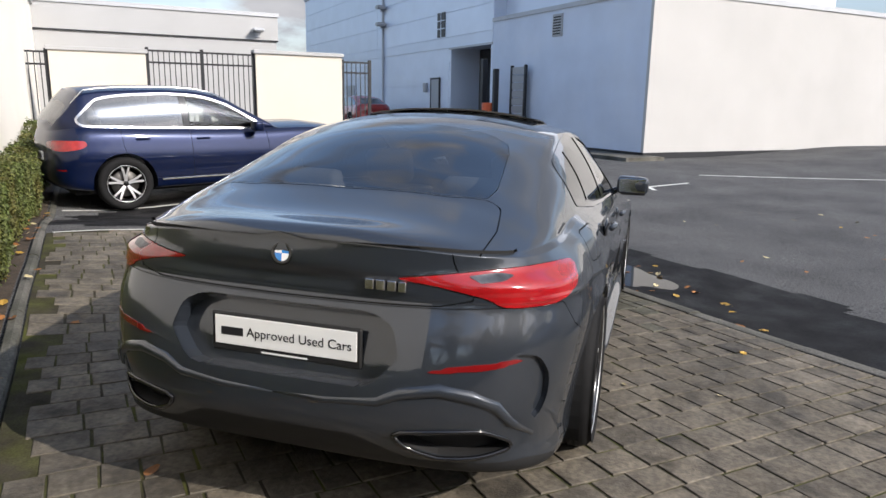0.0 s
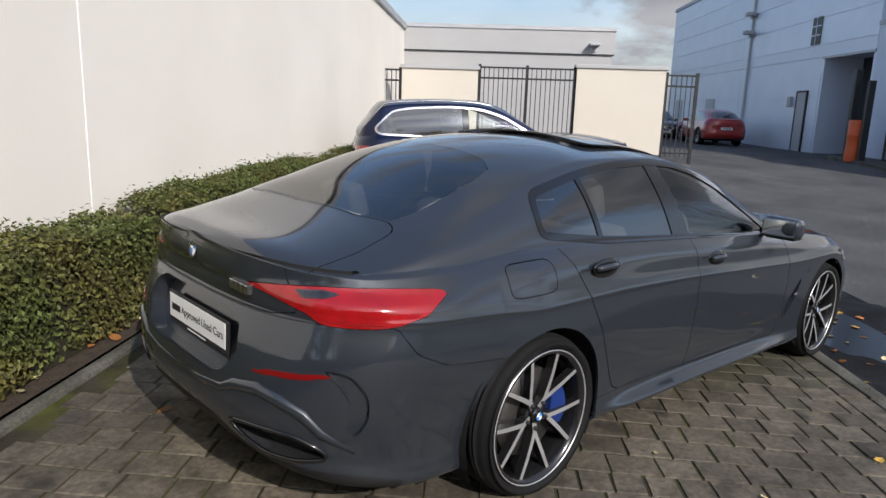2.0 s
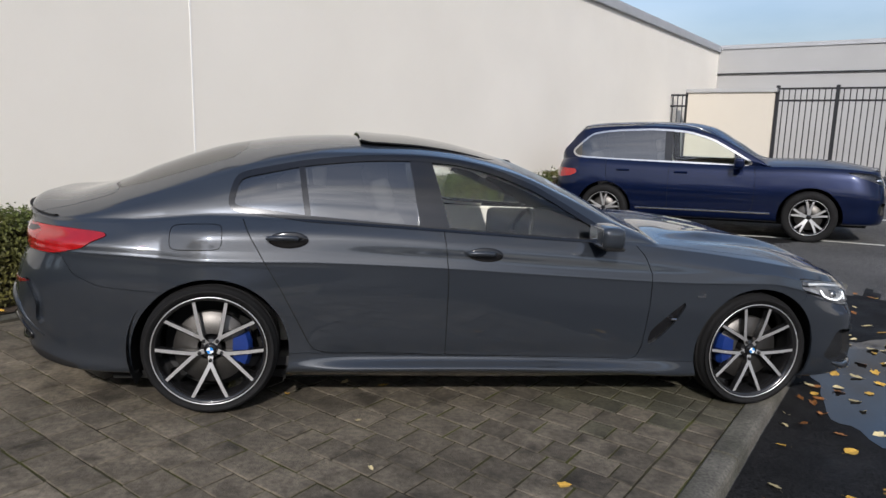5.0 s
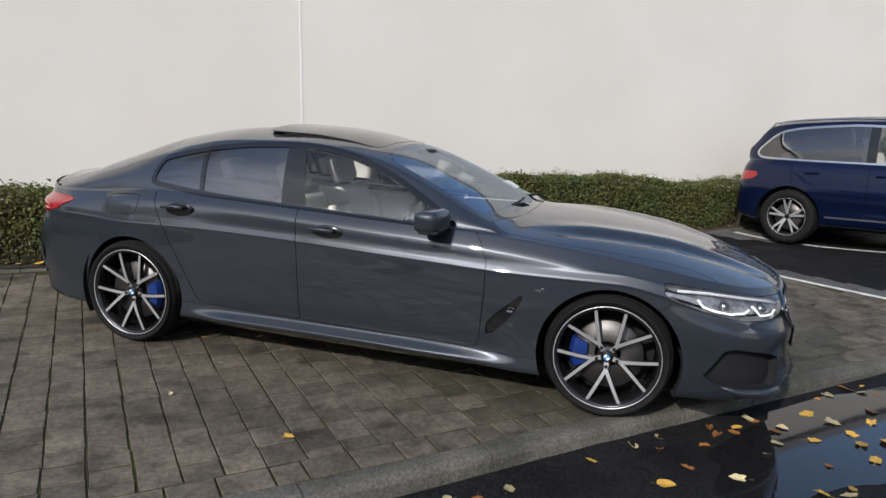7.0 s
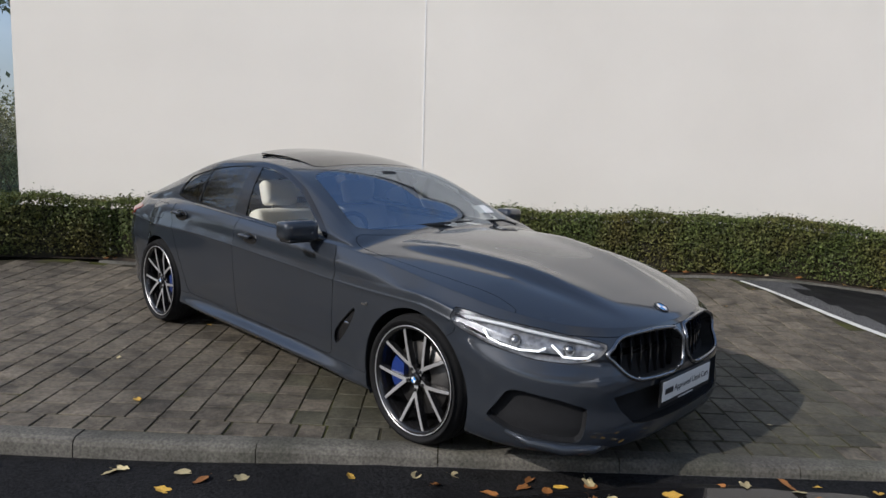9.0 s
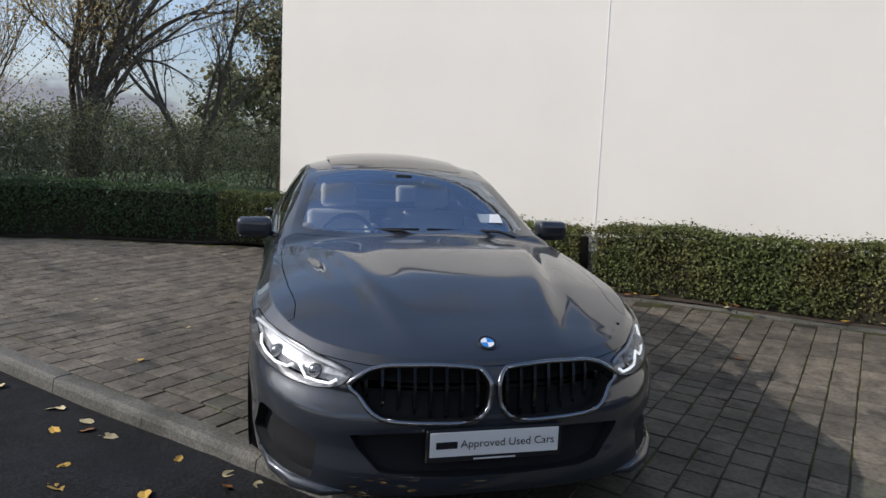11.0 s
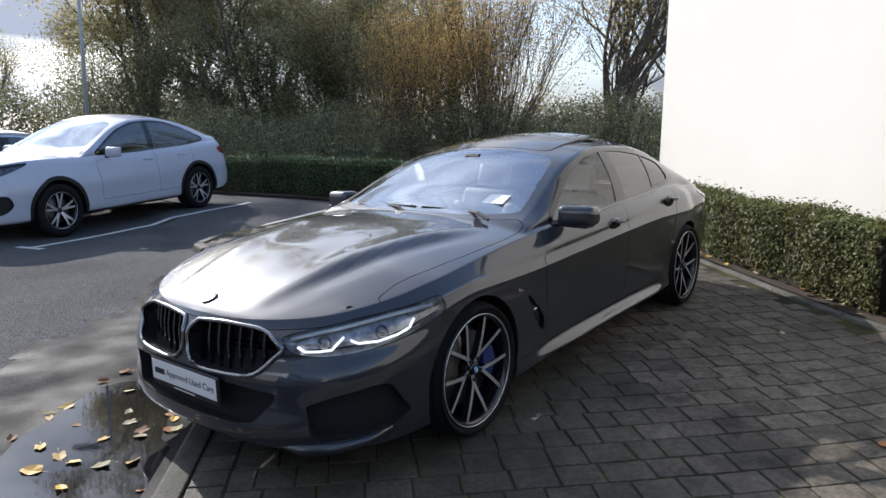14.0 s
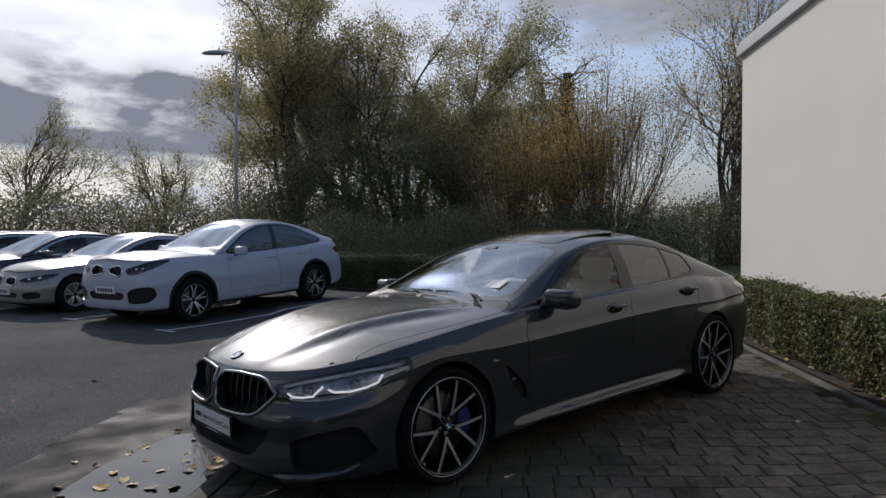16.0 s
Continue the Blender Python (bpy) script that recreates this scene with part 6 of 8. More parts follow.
    for s, o in zip(("R", "L"), sk.pair("headlamp", hl, M["lamp_glass"], car, rim=False)):
        o.visible_shadow = False
        sk.recess("housing", hl, M["lamp_deep"], o, 0.04, "", s)
        sg = -1 if s == "R" else 1
        for w in (0.66, 0.80):
            q = min((sk.v[i] for f in hl for i in f), key=lambda a: (a[3] - LF(w * W)) ** 2 + (a[2] - (nz - 0.15 * h)) ** 2)
            bm = bmesh.new()
            bmesh.ops.create_uvsphere(bm, u_segments=12, v_segments=8, radius=0.042, matrix=Matrix.Translation((q[0] - 0.05, -q[1] * sg, q[2])))
            part("projector", bm, M["lamp_white"] if lit else M["chrome"], o, smooth=True)
    for s in ("R", "L"):
        sk.emit("tail_lamp", tl, M["red_lens"], car, "red tail lamp", s, push=0.004)
        sk.emit("reflector", rf, M["red_dark"], car, "", s, push=0.003)
        g = sk.recess("kidney_grille", kd, M["under"], car, 0.05, "black grille with a bright frame", s)
        sg = -1 if s == "R" else 1
        pts = []
        for L, z in rounded(kid_pts, 3):
            q = min((sk.v[i] for f in kd for i in f), key=lambda a: (a[3] - L) ** 2 + (a[2] - z) ** 2)
            pts.append((q[0] + 0.004, -q[1] * sg, q[2]))
        bm = bmesh.new()
        ring_tube(bm, pts, 0.015, 6)
        part("grille_frame", bm, M["chrome"], g, smooth=True)
        for k in range(6):
            w = (0.075 + 0.052 * k) * W
            part("slat", box((xf - 0.09 - 0.05 * (k / 6) ** 2, sg * w - 0.008, nz - 0.3 * h), (xf - 0.055 - 0.05 * (k / 6) ** 2, sg * w + 0.008, nz - 0.1 * h)), M["dark_chrome"], g)
        sk.recess("fog_intake", fg, M["black_plastic"], car, 0.04, "", s)
        mm = new("door_mirror")
        mm.parent = car
        mm.matrix_basis = pose(d["mirror"], sg * (W + 0.07), zs(2) + 0.06)
        part("shell", box((-0.07, -0.11, -0.075), (0.075, 0.11, 0.075), bevel=0.045, seg=3), paint, mm, smooth=True)
        part("mirror_arm", box((0.0, -0.14 if sg > 0 else 0.08, -0.09), (0.05, -0.08 if sg > 0 else 0.14, -0.04), bevel=0.01), M["black_plastic"], mm)
    sk.recess("lower_grille", lo, M["black_plastic"], car, 0.04, "", "C")
    # number plates: plain bars
    for px, nm, zz in ((xf + 0.012, "front_plate", sill + 0.40 * h), (xr - 0.012, "rear_plate", tz - 0.42 * th)):
        o = part(nm, box((px - 0.012, -0.26, zz - 0.057), (px + 0.006, 0.26, zz + 0.057)), M["plate_white"], car)
        sx = 1 if px > 1 else -1
        for k in range(6):
            part("plate_bar", box((px + sx * 0.007 - 0.0008 + (0 if sx > 0 else -0.006), -0.2 + k * 0.07, zz - 0.03), (px + sx * 0.007 + 0.0008 + (0 if sx > 0 else -0.006), -0.155 + k * 0.07, zz + 0.03)), M["ink"], o)
    for x, fr in ((0, False), (wb, True)):
        for sg in (-1, 1):
            add_wheel(car, x, sg * (W - 0.135), sg, R, R - 0.115, 0.27, 5, wheel_style, fr, face=M["alloy"], dark=d.get("dark") or M["alloy_black"])
            bm = bmesh.new()
            lathe(bm, [(ra + 0.02, -0.02), (ra + 0.02, 0.4), (0.001, 0.4)], 28, axis_flip=-sg)
            bmesh.ops.delete(bm, geom=[v for v in bm.verts if v.co.z < -0.15], context="VERTS")
            bmesh.ops.translate(bm, vec=(x, sg * (W - 0.06), R), verts=bm.verts[:])
            part("arch_liner", bm, M["under"], car)
    part("underbody", box((xr + 0.25, -W * 0.8, sill - 0.06), (xf - 0.25, W * 0.8, sill)), M["under"], car)
    for y in (-0.38, 0.38):
        for sx in (doors[1] + 0.2, doors[0] + 0.1):
            s_ = new("seat")
            s_.parent = car
            s_.matrix_basis = pose(sx, y, sill + 0.28)
            lea = M["leather"] if d.get("pale") else M["cabin"]
            part("cushion", box((-0.24, -0.25, 0), (0.27, 0.25, 0.17), bevel=0.05, seg=2), lea, s_, smooth=True)
            mt = Matrix.Translation((-0.2, 0, 0.1)) @ Matrix.Rotation(radians(-16), 4, "Y")
            part("backrest", box((-0.07, -0.25, 0), (0.07, 0.25, 0.6), mt, bevel=0.05, seg=2), lea, s_, smooth=True)
            part("headrest", box((-0.05, -0.14, 0.63), (0.05, 0.14, 0.82), mt, bevel=0.04, seg=2), lea, s_, smooth=True)
    part("dashboard", box((doors[2] - 0.55, -0.75, sill + 0.4), (doors[2] + 0.05, 0.75, zs(2) - 0.06), bevel=0.05), M["cabin"], car)
    if d.get("rails"):
        for sg in (-1, 1):
            bm = bmesh.new()
            cz, cw = smooth_curve(*d["cant_z"]), smooth_curve(*d["cant_w"])
            ring_tube(bm, [(x, sg * (cw(x) - 0.03), cz(x) + 0.045 - (0.04 if i in (0, 12) else 0)) for i, x in enumerate([-0.55 + 2.1 * k / 12 for k in range(13)])], 0.014, 6, closed=False)
            part("roof_rail", bm, M["silver_trim"], car, smooth=True)
    if d.get("strip"):
        for sg in (-1, 1):
            part("sill_strip", box((0.5, sg * (W * 0.99) - 0.008, sill + 0.10), (2.45, sg * (W * 0.99) + 0.008, sill + 0.125), bevel=0.003), M["silver_trim"], car, "bright sill strip")
    return car


SUV = dict(wb=2.975, xr=-0.87, xf=3.98, W=0.99, sill=0.30, R=0.378,
           shoulder=[(-1.02, 1.06), (-0.5, 1.16), (0.5, 1.13), (1.5, 1.10), (2.2, 1.09), (2.8, 1.10), (3.3, 1.09), (3.98, 1.03)],
           mid=[(-0.87, 1.10), (-0.82, 1.21), (-0.64, 1.44), (-0.46, 1.665), (-0.40, 1.70), (0.0, 1.735), (0.6, 1.75), (1.2, 1.735), (1.55, 1.67), (2.0, 1.42), (2.38, 1.19), (2.46, 1.18), (3.0, 1.185), (3.5, 1.14), (3.85, 1.07)],
           cant_w=[(-1.0, 0.78), (-0.6, 0.68), (0.0, 0.66), (1.0, 0.67), (1.5, 0.70), (2.0, 0.78), (2.4, 0.86)],
           cant_z=[(-0.86, 1.1), (-0.80, 1.2), (-0.62, 1.40), (-0.44, 1.595), (-0.36, 1.63), (0.0, 1.665), (0.6, 1.68), (1.1, 1.66), (1.5, 1.58), (2.0, 1.34), (2.4, 1.12)],
           house=(-0.87, 2.42, 0.15, 0.1), screen=(2.36, 1.53), backlight=(-0.80, -0.57), doors=(0.02, 0.98, 2.2), mirror=1.98, quarter=0.34,
           glass=[(-0.50, 1.235), (-0.52, 1.275), (-0.49, 1.315), (-0.29, 1.505), (-0.18, 1.55), (0.1, 1.59), (0.7, 1.615), (1.2, 1.58), (1.6, 1.46), (2.05, 1.2), (2.1, 1.13), (1.2, 1.145), (0.2, 1.17), (-0.42, 1.205)], rails=True, strip=True, pale=True, blunt=1.4, lean=0.6)
COUPE_SUV = dict(SUV, maw=1.0, clad=M["black_plastic"], wb=2.933, xr=-1.03, xf=3.87, W=0.99, rails=False, strip=False, pale=False, tinted=True, quarter=None,
                 shoulder=[(-1.03, 1.18), (-0.7, 1.17), (0.0, 1.15), (0.8, 1.12), (1.5, 1.09), (2.2, 1.08), (2.8, 1.10), (3.3, 1.10), (3.87, 1.06)],
                 mid=[(-1.03, 1.22), (-0.85, 1.27), (-0.5, 1.42), (0.0, 1.58), (0.5, 1.67), (1.0, 1.695), (1.3, 1.67), (1.6, 1.585), (2.0, 1.38), (2.36, 1.185), (2.44, 1.17), (3.0, 1.19), (3.5, 1.165), (3.75, 1.11)],
                 cant_z=[(-1.0, 1.2), (-0.6, 1.3), (-0.2, 1.44), (0.3, 1.56), (0.8, 1.615), (1.2, 1.595), (1.6, 1.49), (2.0, 1.3), (2.4, 1.11)],
                 house=(-1.0, 2.4, 0.35, 0.1), backlight=(-0.85, -0.1), screen=(2.34, 1.5), doors=(0.1, 0.98, 2.17),
                 glass=[(-0.3, 1.225), (-0.22, 1.29), (0.1, 1.42), (0.5, 1.53), (0.9, 1.555), (1.25, 1.53), (1.6, 1.42), (2.0, 1.2), (2.08, 1.12), (1.2, 1.13), (0.3, 1.165)])
SALOON = dict(wb=2.968, xr=-1.08, xf=3.81, W=0.925, sill=0.2, R=0.335,
              shoulder=[(-1.08, 0.98), (-0.6, 0.98), (0.0, 0.965), (0.8, 0.945), (1.5, 0.925), (2.2, 0.905), (2.8, 0.87), (3.3, 0.82), (3.81, 0.72)],
              mid=[(-1.08, 1.01), (-0.9, 1.06), (-0.55, 1.1), (-0.3, 1.21), (0.2, 1.38), (0.6, 1.45), (1.0, 1.464), (1.3, 1.44), (1.6, 1.36), (2.0, 1.18), (2.36, 1.0), (2.44, 0.985), (3.0, 0.95), (3.45, 0.88), (3.7, 0.78)],
              cant_w=[(-1.0, 0.74), (-0.5, 0.68), (0.1, 0.62), (1.0, 0.62), (1.6, 0.65), (2.1, 0.74), (2.4, 0.79)],
              cant_z=[(-1.0, 1.0), (-0.5, 1.08), (0.0, 1.26), (0.5, 1.375), (1.0, 1.395), (1.4, 1.34), (1.8, 1.2), (2.1, 1.06), (2.4, 0.94)],
              house=(-0.85, 2.4, 0.45, 0.1), screen=(2.34, 1.5), backlight=(-0.5, 0.2), doors=(0.08, 1.0, 2.16), mirror=1.95, quarter=None, dark=M["alloy_silver"],
              glass=[(0.0, 1.04), (0.08, 1.14), (0.4, 1.27), (0.8, 1.32), (1.2, 1.31), (1.55, 1.22), (1.95, 1.05), (2.05, 0.96), (1.2, 0.965), (0.4, 0.985)])
ESTATE = dict(SALOON, mid=[(-1.08, 1.0), (-0.98, 1.12), (-0.75, 1.36), (-0.5, 1.43), (0.2, 1.47), (1.0, 1.464), (1.3, 1.44), (1.6, 1.36), (2.0, 1.18), (2.36, 1.0), (2.44, 0.985), (3.0, 0.95), (3.45, 0.88), (3.7, 0.78)],
              cant_z=[(-1.0, 1.02), (-0.75, 1.28), (-0.4, 1.36), (0.5, 1.39), (1.0, 1.395), (1.4, 1.34), (1.8, 1.2), (2.1, 1.06), (2.4, 0.94)], house=(-1.08, 2.4, 0.2, 0.1), backlight=(-0.98, -0.72), rails=True)


def park(x, y, heading, dz=0.0):
    """Pose of a car whose rear axle stands at x, y."""
    h = radians(heading)
    cx, cy = x + 1.45 * math.cos(h), y + 1.45 * math.sin(h)
    rear, front = road_z(x, y), road_z(x + 2.9 * math.cos(h), y + 2.9 * math.sin(h))
    left, right = road_z(cx - 0.8 * math.sin(h), cy + 0.8 * math.cos(h)), road_z(cx + 0.8 * math.sin(h), cy - 0.8 * math.cos(h))
    return Matrix.Translation((x, y, rear + dz)) @ Matrix.Rotation(h, 4, "Z") @ Matrix.Rotation(-math.atan2(front - rear, 2.9), 4, "Y") @ Matrix.Rotation(math.atan2(left - right, 1.6), 4, "X")


plain_car("blue_suv", park(5.62, 6.85, -33), "dark blue metallic estate-bodied SUV with bright window trim", PAINTS["blue"], SUV, M["silver_trim"])
plain_car("white_suv", park(-1.1, -9.22, 18), "white coupe-roofed SUV parked nose out with black grilles", PAINTS["white"], COUPE_SUV, M["black_gloss"])
plain_car("silver_saloon", park(0.0, -11.9, 17), "silver-beige saloon car parked beside the white SUV", PAINTS["silver"], SALOON, M["silver_trim"])
plain_car("navy_saloon", park(0.95, -14.4, 16), "dark navy saloon car with a roof sign bar", PAINTS["navy"], SALOON, M["silver_trim"])
plain_car("slate_estate", park(1.9, -16.9, 15), "slate grey estate car at the end of the row", PAINTS["slate"], ESTATE, M["silver_trim"])
_x, _y = yard_uv(34.5, 13.7)
plain_car("red_suv", park(_x, _y, math.degrees(GRID)), "metallic red coupe-roofed SUV parked by the shed wall", PAINTS["red"], COUPE_SUV, M["black_gloss"])
_x, _y = yard_uv(42.5, 12.2)
plain_car("black_saloon", park(_x, _y, math.degrees(GRID) + 180), "black saloon car parked facing the yard", PAINTS["black"], SALOON, M["black_gloss"])

# ---------- kerbs ----------


def kerb_run(name, pts, width, top, depth, label, length=0.9, lean=0.0):
    """Kerb stones along a line of ground points; each stone a piece."""
    t = thing(name, Matrix.Identity(4), label, "kerb", kind="structure")
    rnd = random.Random(5)
    for a, b_ in zip(pts, pts[1:]):
        a, b_ = Vector((*a, 0)), Vector((*b_, 0))
        d = b_ - a
        n = max(1, round(d.length / length))
        d.normalize()
        nrm = Vector((-d.y, d.x, 0))
        step = (b_ - a).length / n
        for i in range(n):
            p, q = a + d * (i * step + 0.003), a + d * ((i + 1) * step - 0.003)
            bm = bmesh.new()
            j = rnd.uniform(-0.004, 0.004)
            rows = []
            for s in (p, q):
                z = lie(s.x, s.y) + top + j
                sec = [(0, -depth), (0, -0.004), (0.006, 0.0), (width * 0.55, 0.001), (width - 0.028, -0.002), (width - 0.009, -0.013), (width, -0.034), (width + lean, -depth)]
                rows.append([bm.verts.new((s.x + nrm.x * o, s.y + nrm.y * o, z + h)) for o, h in sec])
            for k in range(7):
                f = bm.faces.new((rows[0][k], rows[1][k], rows[1][k + 1], rows[0][k + 1]))
            bm.faces.new(rows[0])
            bm.faces.new(rows[1][::-1])
            bmesh.ops.recalc_face_normals(bm, faces=bm.faces[:])
            part("kerb_stone", bm, M["kerb"], t, smooth=False)
    return t


kerb_run("road_kerb", [uv(9.9, 4.97), uv(1.75, 4.97)], 0.13, 0.006, 0.16, "worn grey concrete kerb along the edge of the setts", lean=0.01)
kerb_run("corner_kerb", [uv(1.75, 4.97), (0.62, -4.05), (0.70, -4.85), (0.55, -5.25), (0.05, -5.54)], 0.13, 0.008, 0.16, "grey concrete kerb turning the corner of the forecourt", length=0.6, lean=0.01)
kerb_run("hedge_kerb", [uv(1.4, 0.45), uv(17.5, 0.45)][::-1], 0.075, 0.012, 0.15, "narrow stone edging along the hedge bed")

# ---------- planting beds ----------
bed = mesh_object("planting_bed", sheet_over([uv(0.2, -0.12), (-3.35, -1.4), uv(1.4, 0.43), uv(17.5, 0.43), uv(17.5, -0.12)], 0.012, 0.5), M["soil"])
tagged(bed, "dark soil bed under the hedge with leaf litter", "soil", kind="structure")
bed2 = mesh_object("hedge_verge", sheet_over([(-4.4, -0.9), (-4.5, -4.4), (-4.2, -8.2), (-3.9, -14.5), (-3.0, -14.4), (-3.1, -8.3), (-3.42, -6.2), (-3.62, -4.4), (-3.32, -1.75), (-3.45, -1.0)], 0.012, 0.5), M["soil"])
tagged(bed2, "soil verge along the far hedge", "soil", kind="structure")

# ---------- painted lines ----------


def line(pts, w=0.1):
    (x1, y1), (x2, y2) = pts
    d = Vector((x2 - x1, y2 - y1))
    n = Vector((-d.y, d.x)).normalized() * w / 2
    k = max(1, int(d.length / 0.4))
    bm = bmesh.new()
    rows = []
    for i in range(k + 1):
        x, y = x1 + d.x * i / k, y1 + d.y * i / k
        rows.append([bm.verts.new((x + s * n.x, y + s * n.y, max(road_z(x + s * n.x, y + s * n.y), sheet_z(x, y)) + 0.005)) for s in (-1, 1)])
    for a, b_ in zip(rows, rows[1:]):
        bm.faces.new((a[0], b_[0], b_[1], a[1]))
    bmesh.ops.recalc_face_normals(bm, faces=bm.faces[:])
    o = mesh_object("bay_line", bm, M["line"])
    return tagged(o, "worn white painted bay line on the tarmac", "road marking", "bay lines", "structure")


_ground = bpy.data.objects["ground"]


def sheet_z(x, y):
    """Height of the ground sheet itself, by casting down on it."""
    ok, p, n, i = _ground.ray_cast((x, y, 30), (0, 0, -1))
    return p.z if ok else 0.0


for pts in ((uv(8.8, 0.6), uv(9.95, 5.05)), (uv(11.6, 0.6), uv(12.75, 5.3)), (uv(14.4, 0.6), uv(15.55, 5.3)), ((2.1, -6.75), (-2.4, -8.2)), ((2.9, -9.1), (-1.6, -10.5)), ((3.7, -11.5), (-0.8, -12.9)),
            ((2.02, -6.55), (2.16, -6.95)), ((2.82, -8.9), (2.96, -9.3)), ((-0.05, -5.66), (-3.2, -6.2)), ((14.6, -2.2), (15.4, -8.0)), ((11.6, -0.75), (13.0, -1.9)), ((11.5, -1.2), (12.2, -1.0))):
    line(pts)

# ---------- puddle and fallen leaves ----------
M["water"] = material("puddle_water", (0.012, 0.012, 0.013), 0.03, spec=0.8, ior=1.33, bump=0.03, bump_scale=14)
M["leaf_y"] = material("yellow_fallen_leaf", (0.50, 0.30, 0.05), 0.6, rand=0.35, var=0.3, scale=30)
M["leaf_b"] = material("brown_fallen_leaf", (0.27, 0.11, 0.03), 0.7, rand=0.4, var=0.3, scale=30)
M["leaf_p"] = material("pale_fallen_leaf", (0.48, 0.40, 0.22), 0.65, rand=0.35, var=0.3, scale=30)


def puddle(cx, cy, a, b_, rot, seed):
    rnd = random.Random(seed)
    bm = bmesh.new()
    ph = [rnd.uniform(0, 6.28) for _ in range(4)]
    vs = []
    for i in range(56):
        t = 2 * math.pi * i / 56
        r = 1 + 0.13 * math.sin(2 * t + ph[0]) + 0.09 * math.sin(3 * t + ph[1]) + 0.06 * math.sin(7 * t + ph[2]) + 0.03 * math.sin(13 * t + ph[3])
        x, y = a * r * math.cos(t), b_ * r * math.sin(t)
        X, Y = cx + x * math.cos(rot) - y * math.sin(rot), cy + x * math.sin(rot) + y * math.cos(rot)
        vs.append(bm.verts.new((X, Y, 0)))
    f = bm.faces.new(vs)
    zz = sum(sheet_z(v.co.x, v.co.y) for v in vs) / len(vs) + 0.006
    for v in vs:
        v.co.z = zz
    bmesh.ops.triangulate(bm, faces=[f])
    bmesh.ops.recalc_face_normals(bm, faces=bm.faces[:])
    if bm.faces[:][0].normal.z < 0:
        bmesh.ops.reverse_faces(bm, faces=bm.faces[:])
    tagged(mesh_object("puddle", bm, M["water"]), "shallow rain puddle by the kerb mirroring the sky", "puddle", kind="structure")
    return zz


PUD_Z = puddle(*uv(6.6, 5.60), 1.08, 0.46, GRID, 3)

M["damp"] = material("wet_tarmac", (0.0105, 0.0105, 0.011), 0.7, var=0.3, scale=3, fine=1.2, fine_scale=75, bump=0.8, bump_scale=120, rough_var=0.15, spec=0.14)


def damp_patch(cu, cv, a, b_, seed):
    """Wet tarmac round the puddle, with a ragged edge."""
    rnd = random.Random(seed)
    ph = [rnd.uniform(0, 6.28) for _ in range(4)]
    bm, grid, st = bmesh.new(), {}, 0.08
    nu, nv = int(a * 1.5 / st), int(b_ * 1.5 / st)
    for i in range(-nu, nu + 1):
        for j in range(-nv, nv + 1):
            t = math.atan2(j / b_, i / a)
            r = 1 + 0.16 * math.sin(2 * t + ph[0]) + 0.1 * math.sin(5 * t + ph[1]) + 0.07 * math.sin(11 * t + ph[2]) + 0.05 * math.sin(23 * t + ph[3])
            if math.hypot(i * st / a, j * st / b_) < r and (cu > 9 and cu + i * st > 8.95 + 0.25 * (cv + j * st) or cv + j * st > 5.07):
                x, y = uv(cu + i * st, cv + j * st)
                grid[i, j] = bm.verts.new((x, y, sheet_z(x, y) + 0.0035))
    for i, j in list(grid):
        q = [(i, j), (i + 1, j), (i + 1, j + 1), (i, j + 1)]
        if all(k in grid for k in q):
            bm.faces.new([grid[k] for k in q])
    bmesh.ops.recalc_face_normals(bm, faces=bm.faces[:])
    if bm.faces[:][0].normal.z < 0:
        bmesh.ops.reverse_faces(bm, faces=bm.faces[:])
    tagged(mesh_object("damp_patch", bm, M["damp"], smooth=True), "dark wet tarmac along the kerb round the puddle", "wet patch", kind="structure")


damp_patch(5.4, 5.75, 4.6, 1.0, 8)
damp_patch(10.7, 2.4, 2.6, 2.0, 21)


def leaf_mesh(kind, rnd):
    """A curled leaf: lobed or plain outline, with a fold along its midrib."""
    n = 14
    out = []
    for i in range(n):
        t = 2 * math.pi * i / n
        r = (0.6 + 0.4 * abs(math.cos(2.5 * t))) if kind == "lobed" else 1.0
        out.append((0.5 * r * math.cos(t), 0.33 * r * math.sin(t) * (1 - 0.35 * math.cos(t))))
    bm = bmesh.new()
    c = bm.verts.new((0, 0, 0.0))
    curl = rnd.uniform(0.15, 0.5)
    ring = [bm.verts.new((x, y, curl * (abs(y) * 0.9 + 0.35 * x * x) + rnd.uniform(-0.02, 0.03))) for x, y in out]
    for i in range(n):
        bm.faces.new((c, ring[i], ring[(i + 1) % n]))
    st = bm.verts.new((-0.8, 0.0, 0.04)), bm.verts.new((-0.8, 0.02, 0.04))
    bm.faces.new((ring[n // 2], st[0], st[1]))
    me = bpy.data.meshes.new("fallen_leaf")
    bm.to_mesh(me)
    bm.free()
    return me


_r = random.Random(11)
LEAVES = []
for kind in ("lobed", "plain", "lobed"):
    for mt in ("leaf_y", "leaf_b", "leaf_p"):
        me = leaf_mesh(kind, _r)
        me.materials.append(M[mt])
        LEAVES.append(me)


def ground_top(x, y):
    if inside(x, y, PAVE):
        return lie(x, y) + 0.004
    return sheet_z(x, y) + 0.004


def drop_leaf(x, y, size, z=None):
    o = new("fallen_leaf", _r.choice(LEAVES))
    o.matrix_world = Matrix.Translation((x, y, (ground_top(x, y) if z is None else z) + 0.002)) @ Euler((_r.uniform(-0.25, 0.25), _r.uniform(-0.25, 0.25), _r.uniform(0, 6.28))).to_matrix().to_4x4() @ Matrix.Scale(size, 4)
    tagged(o, "dry curled autumn leaf lying on the ground", "leaf", "fallen leaves")


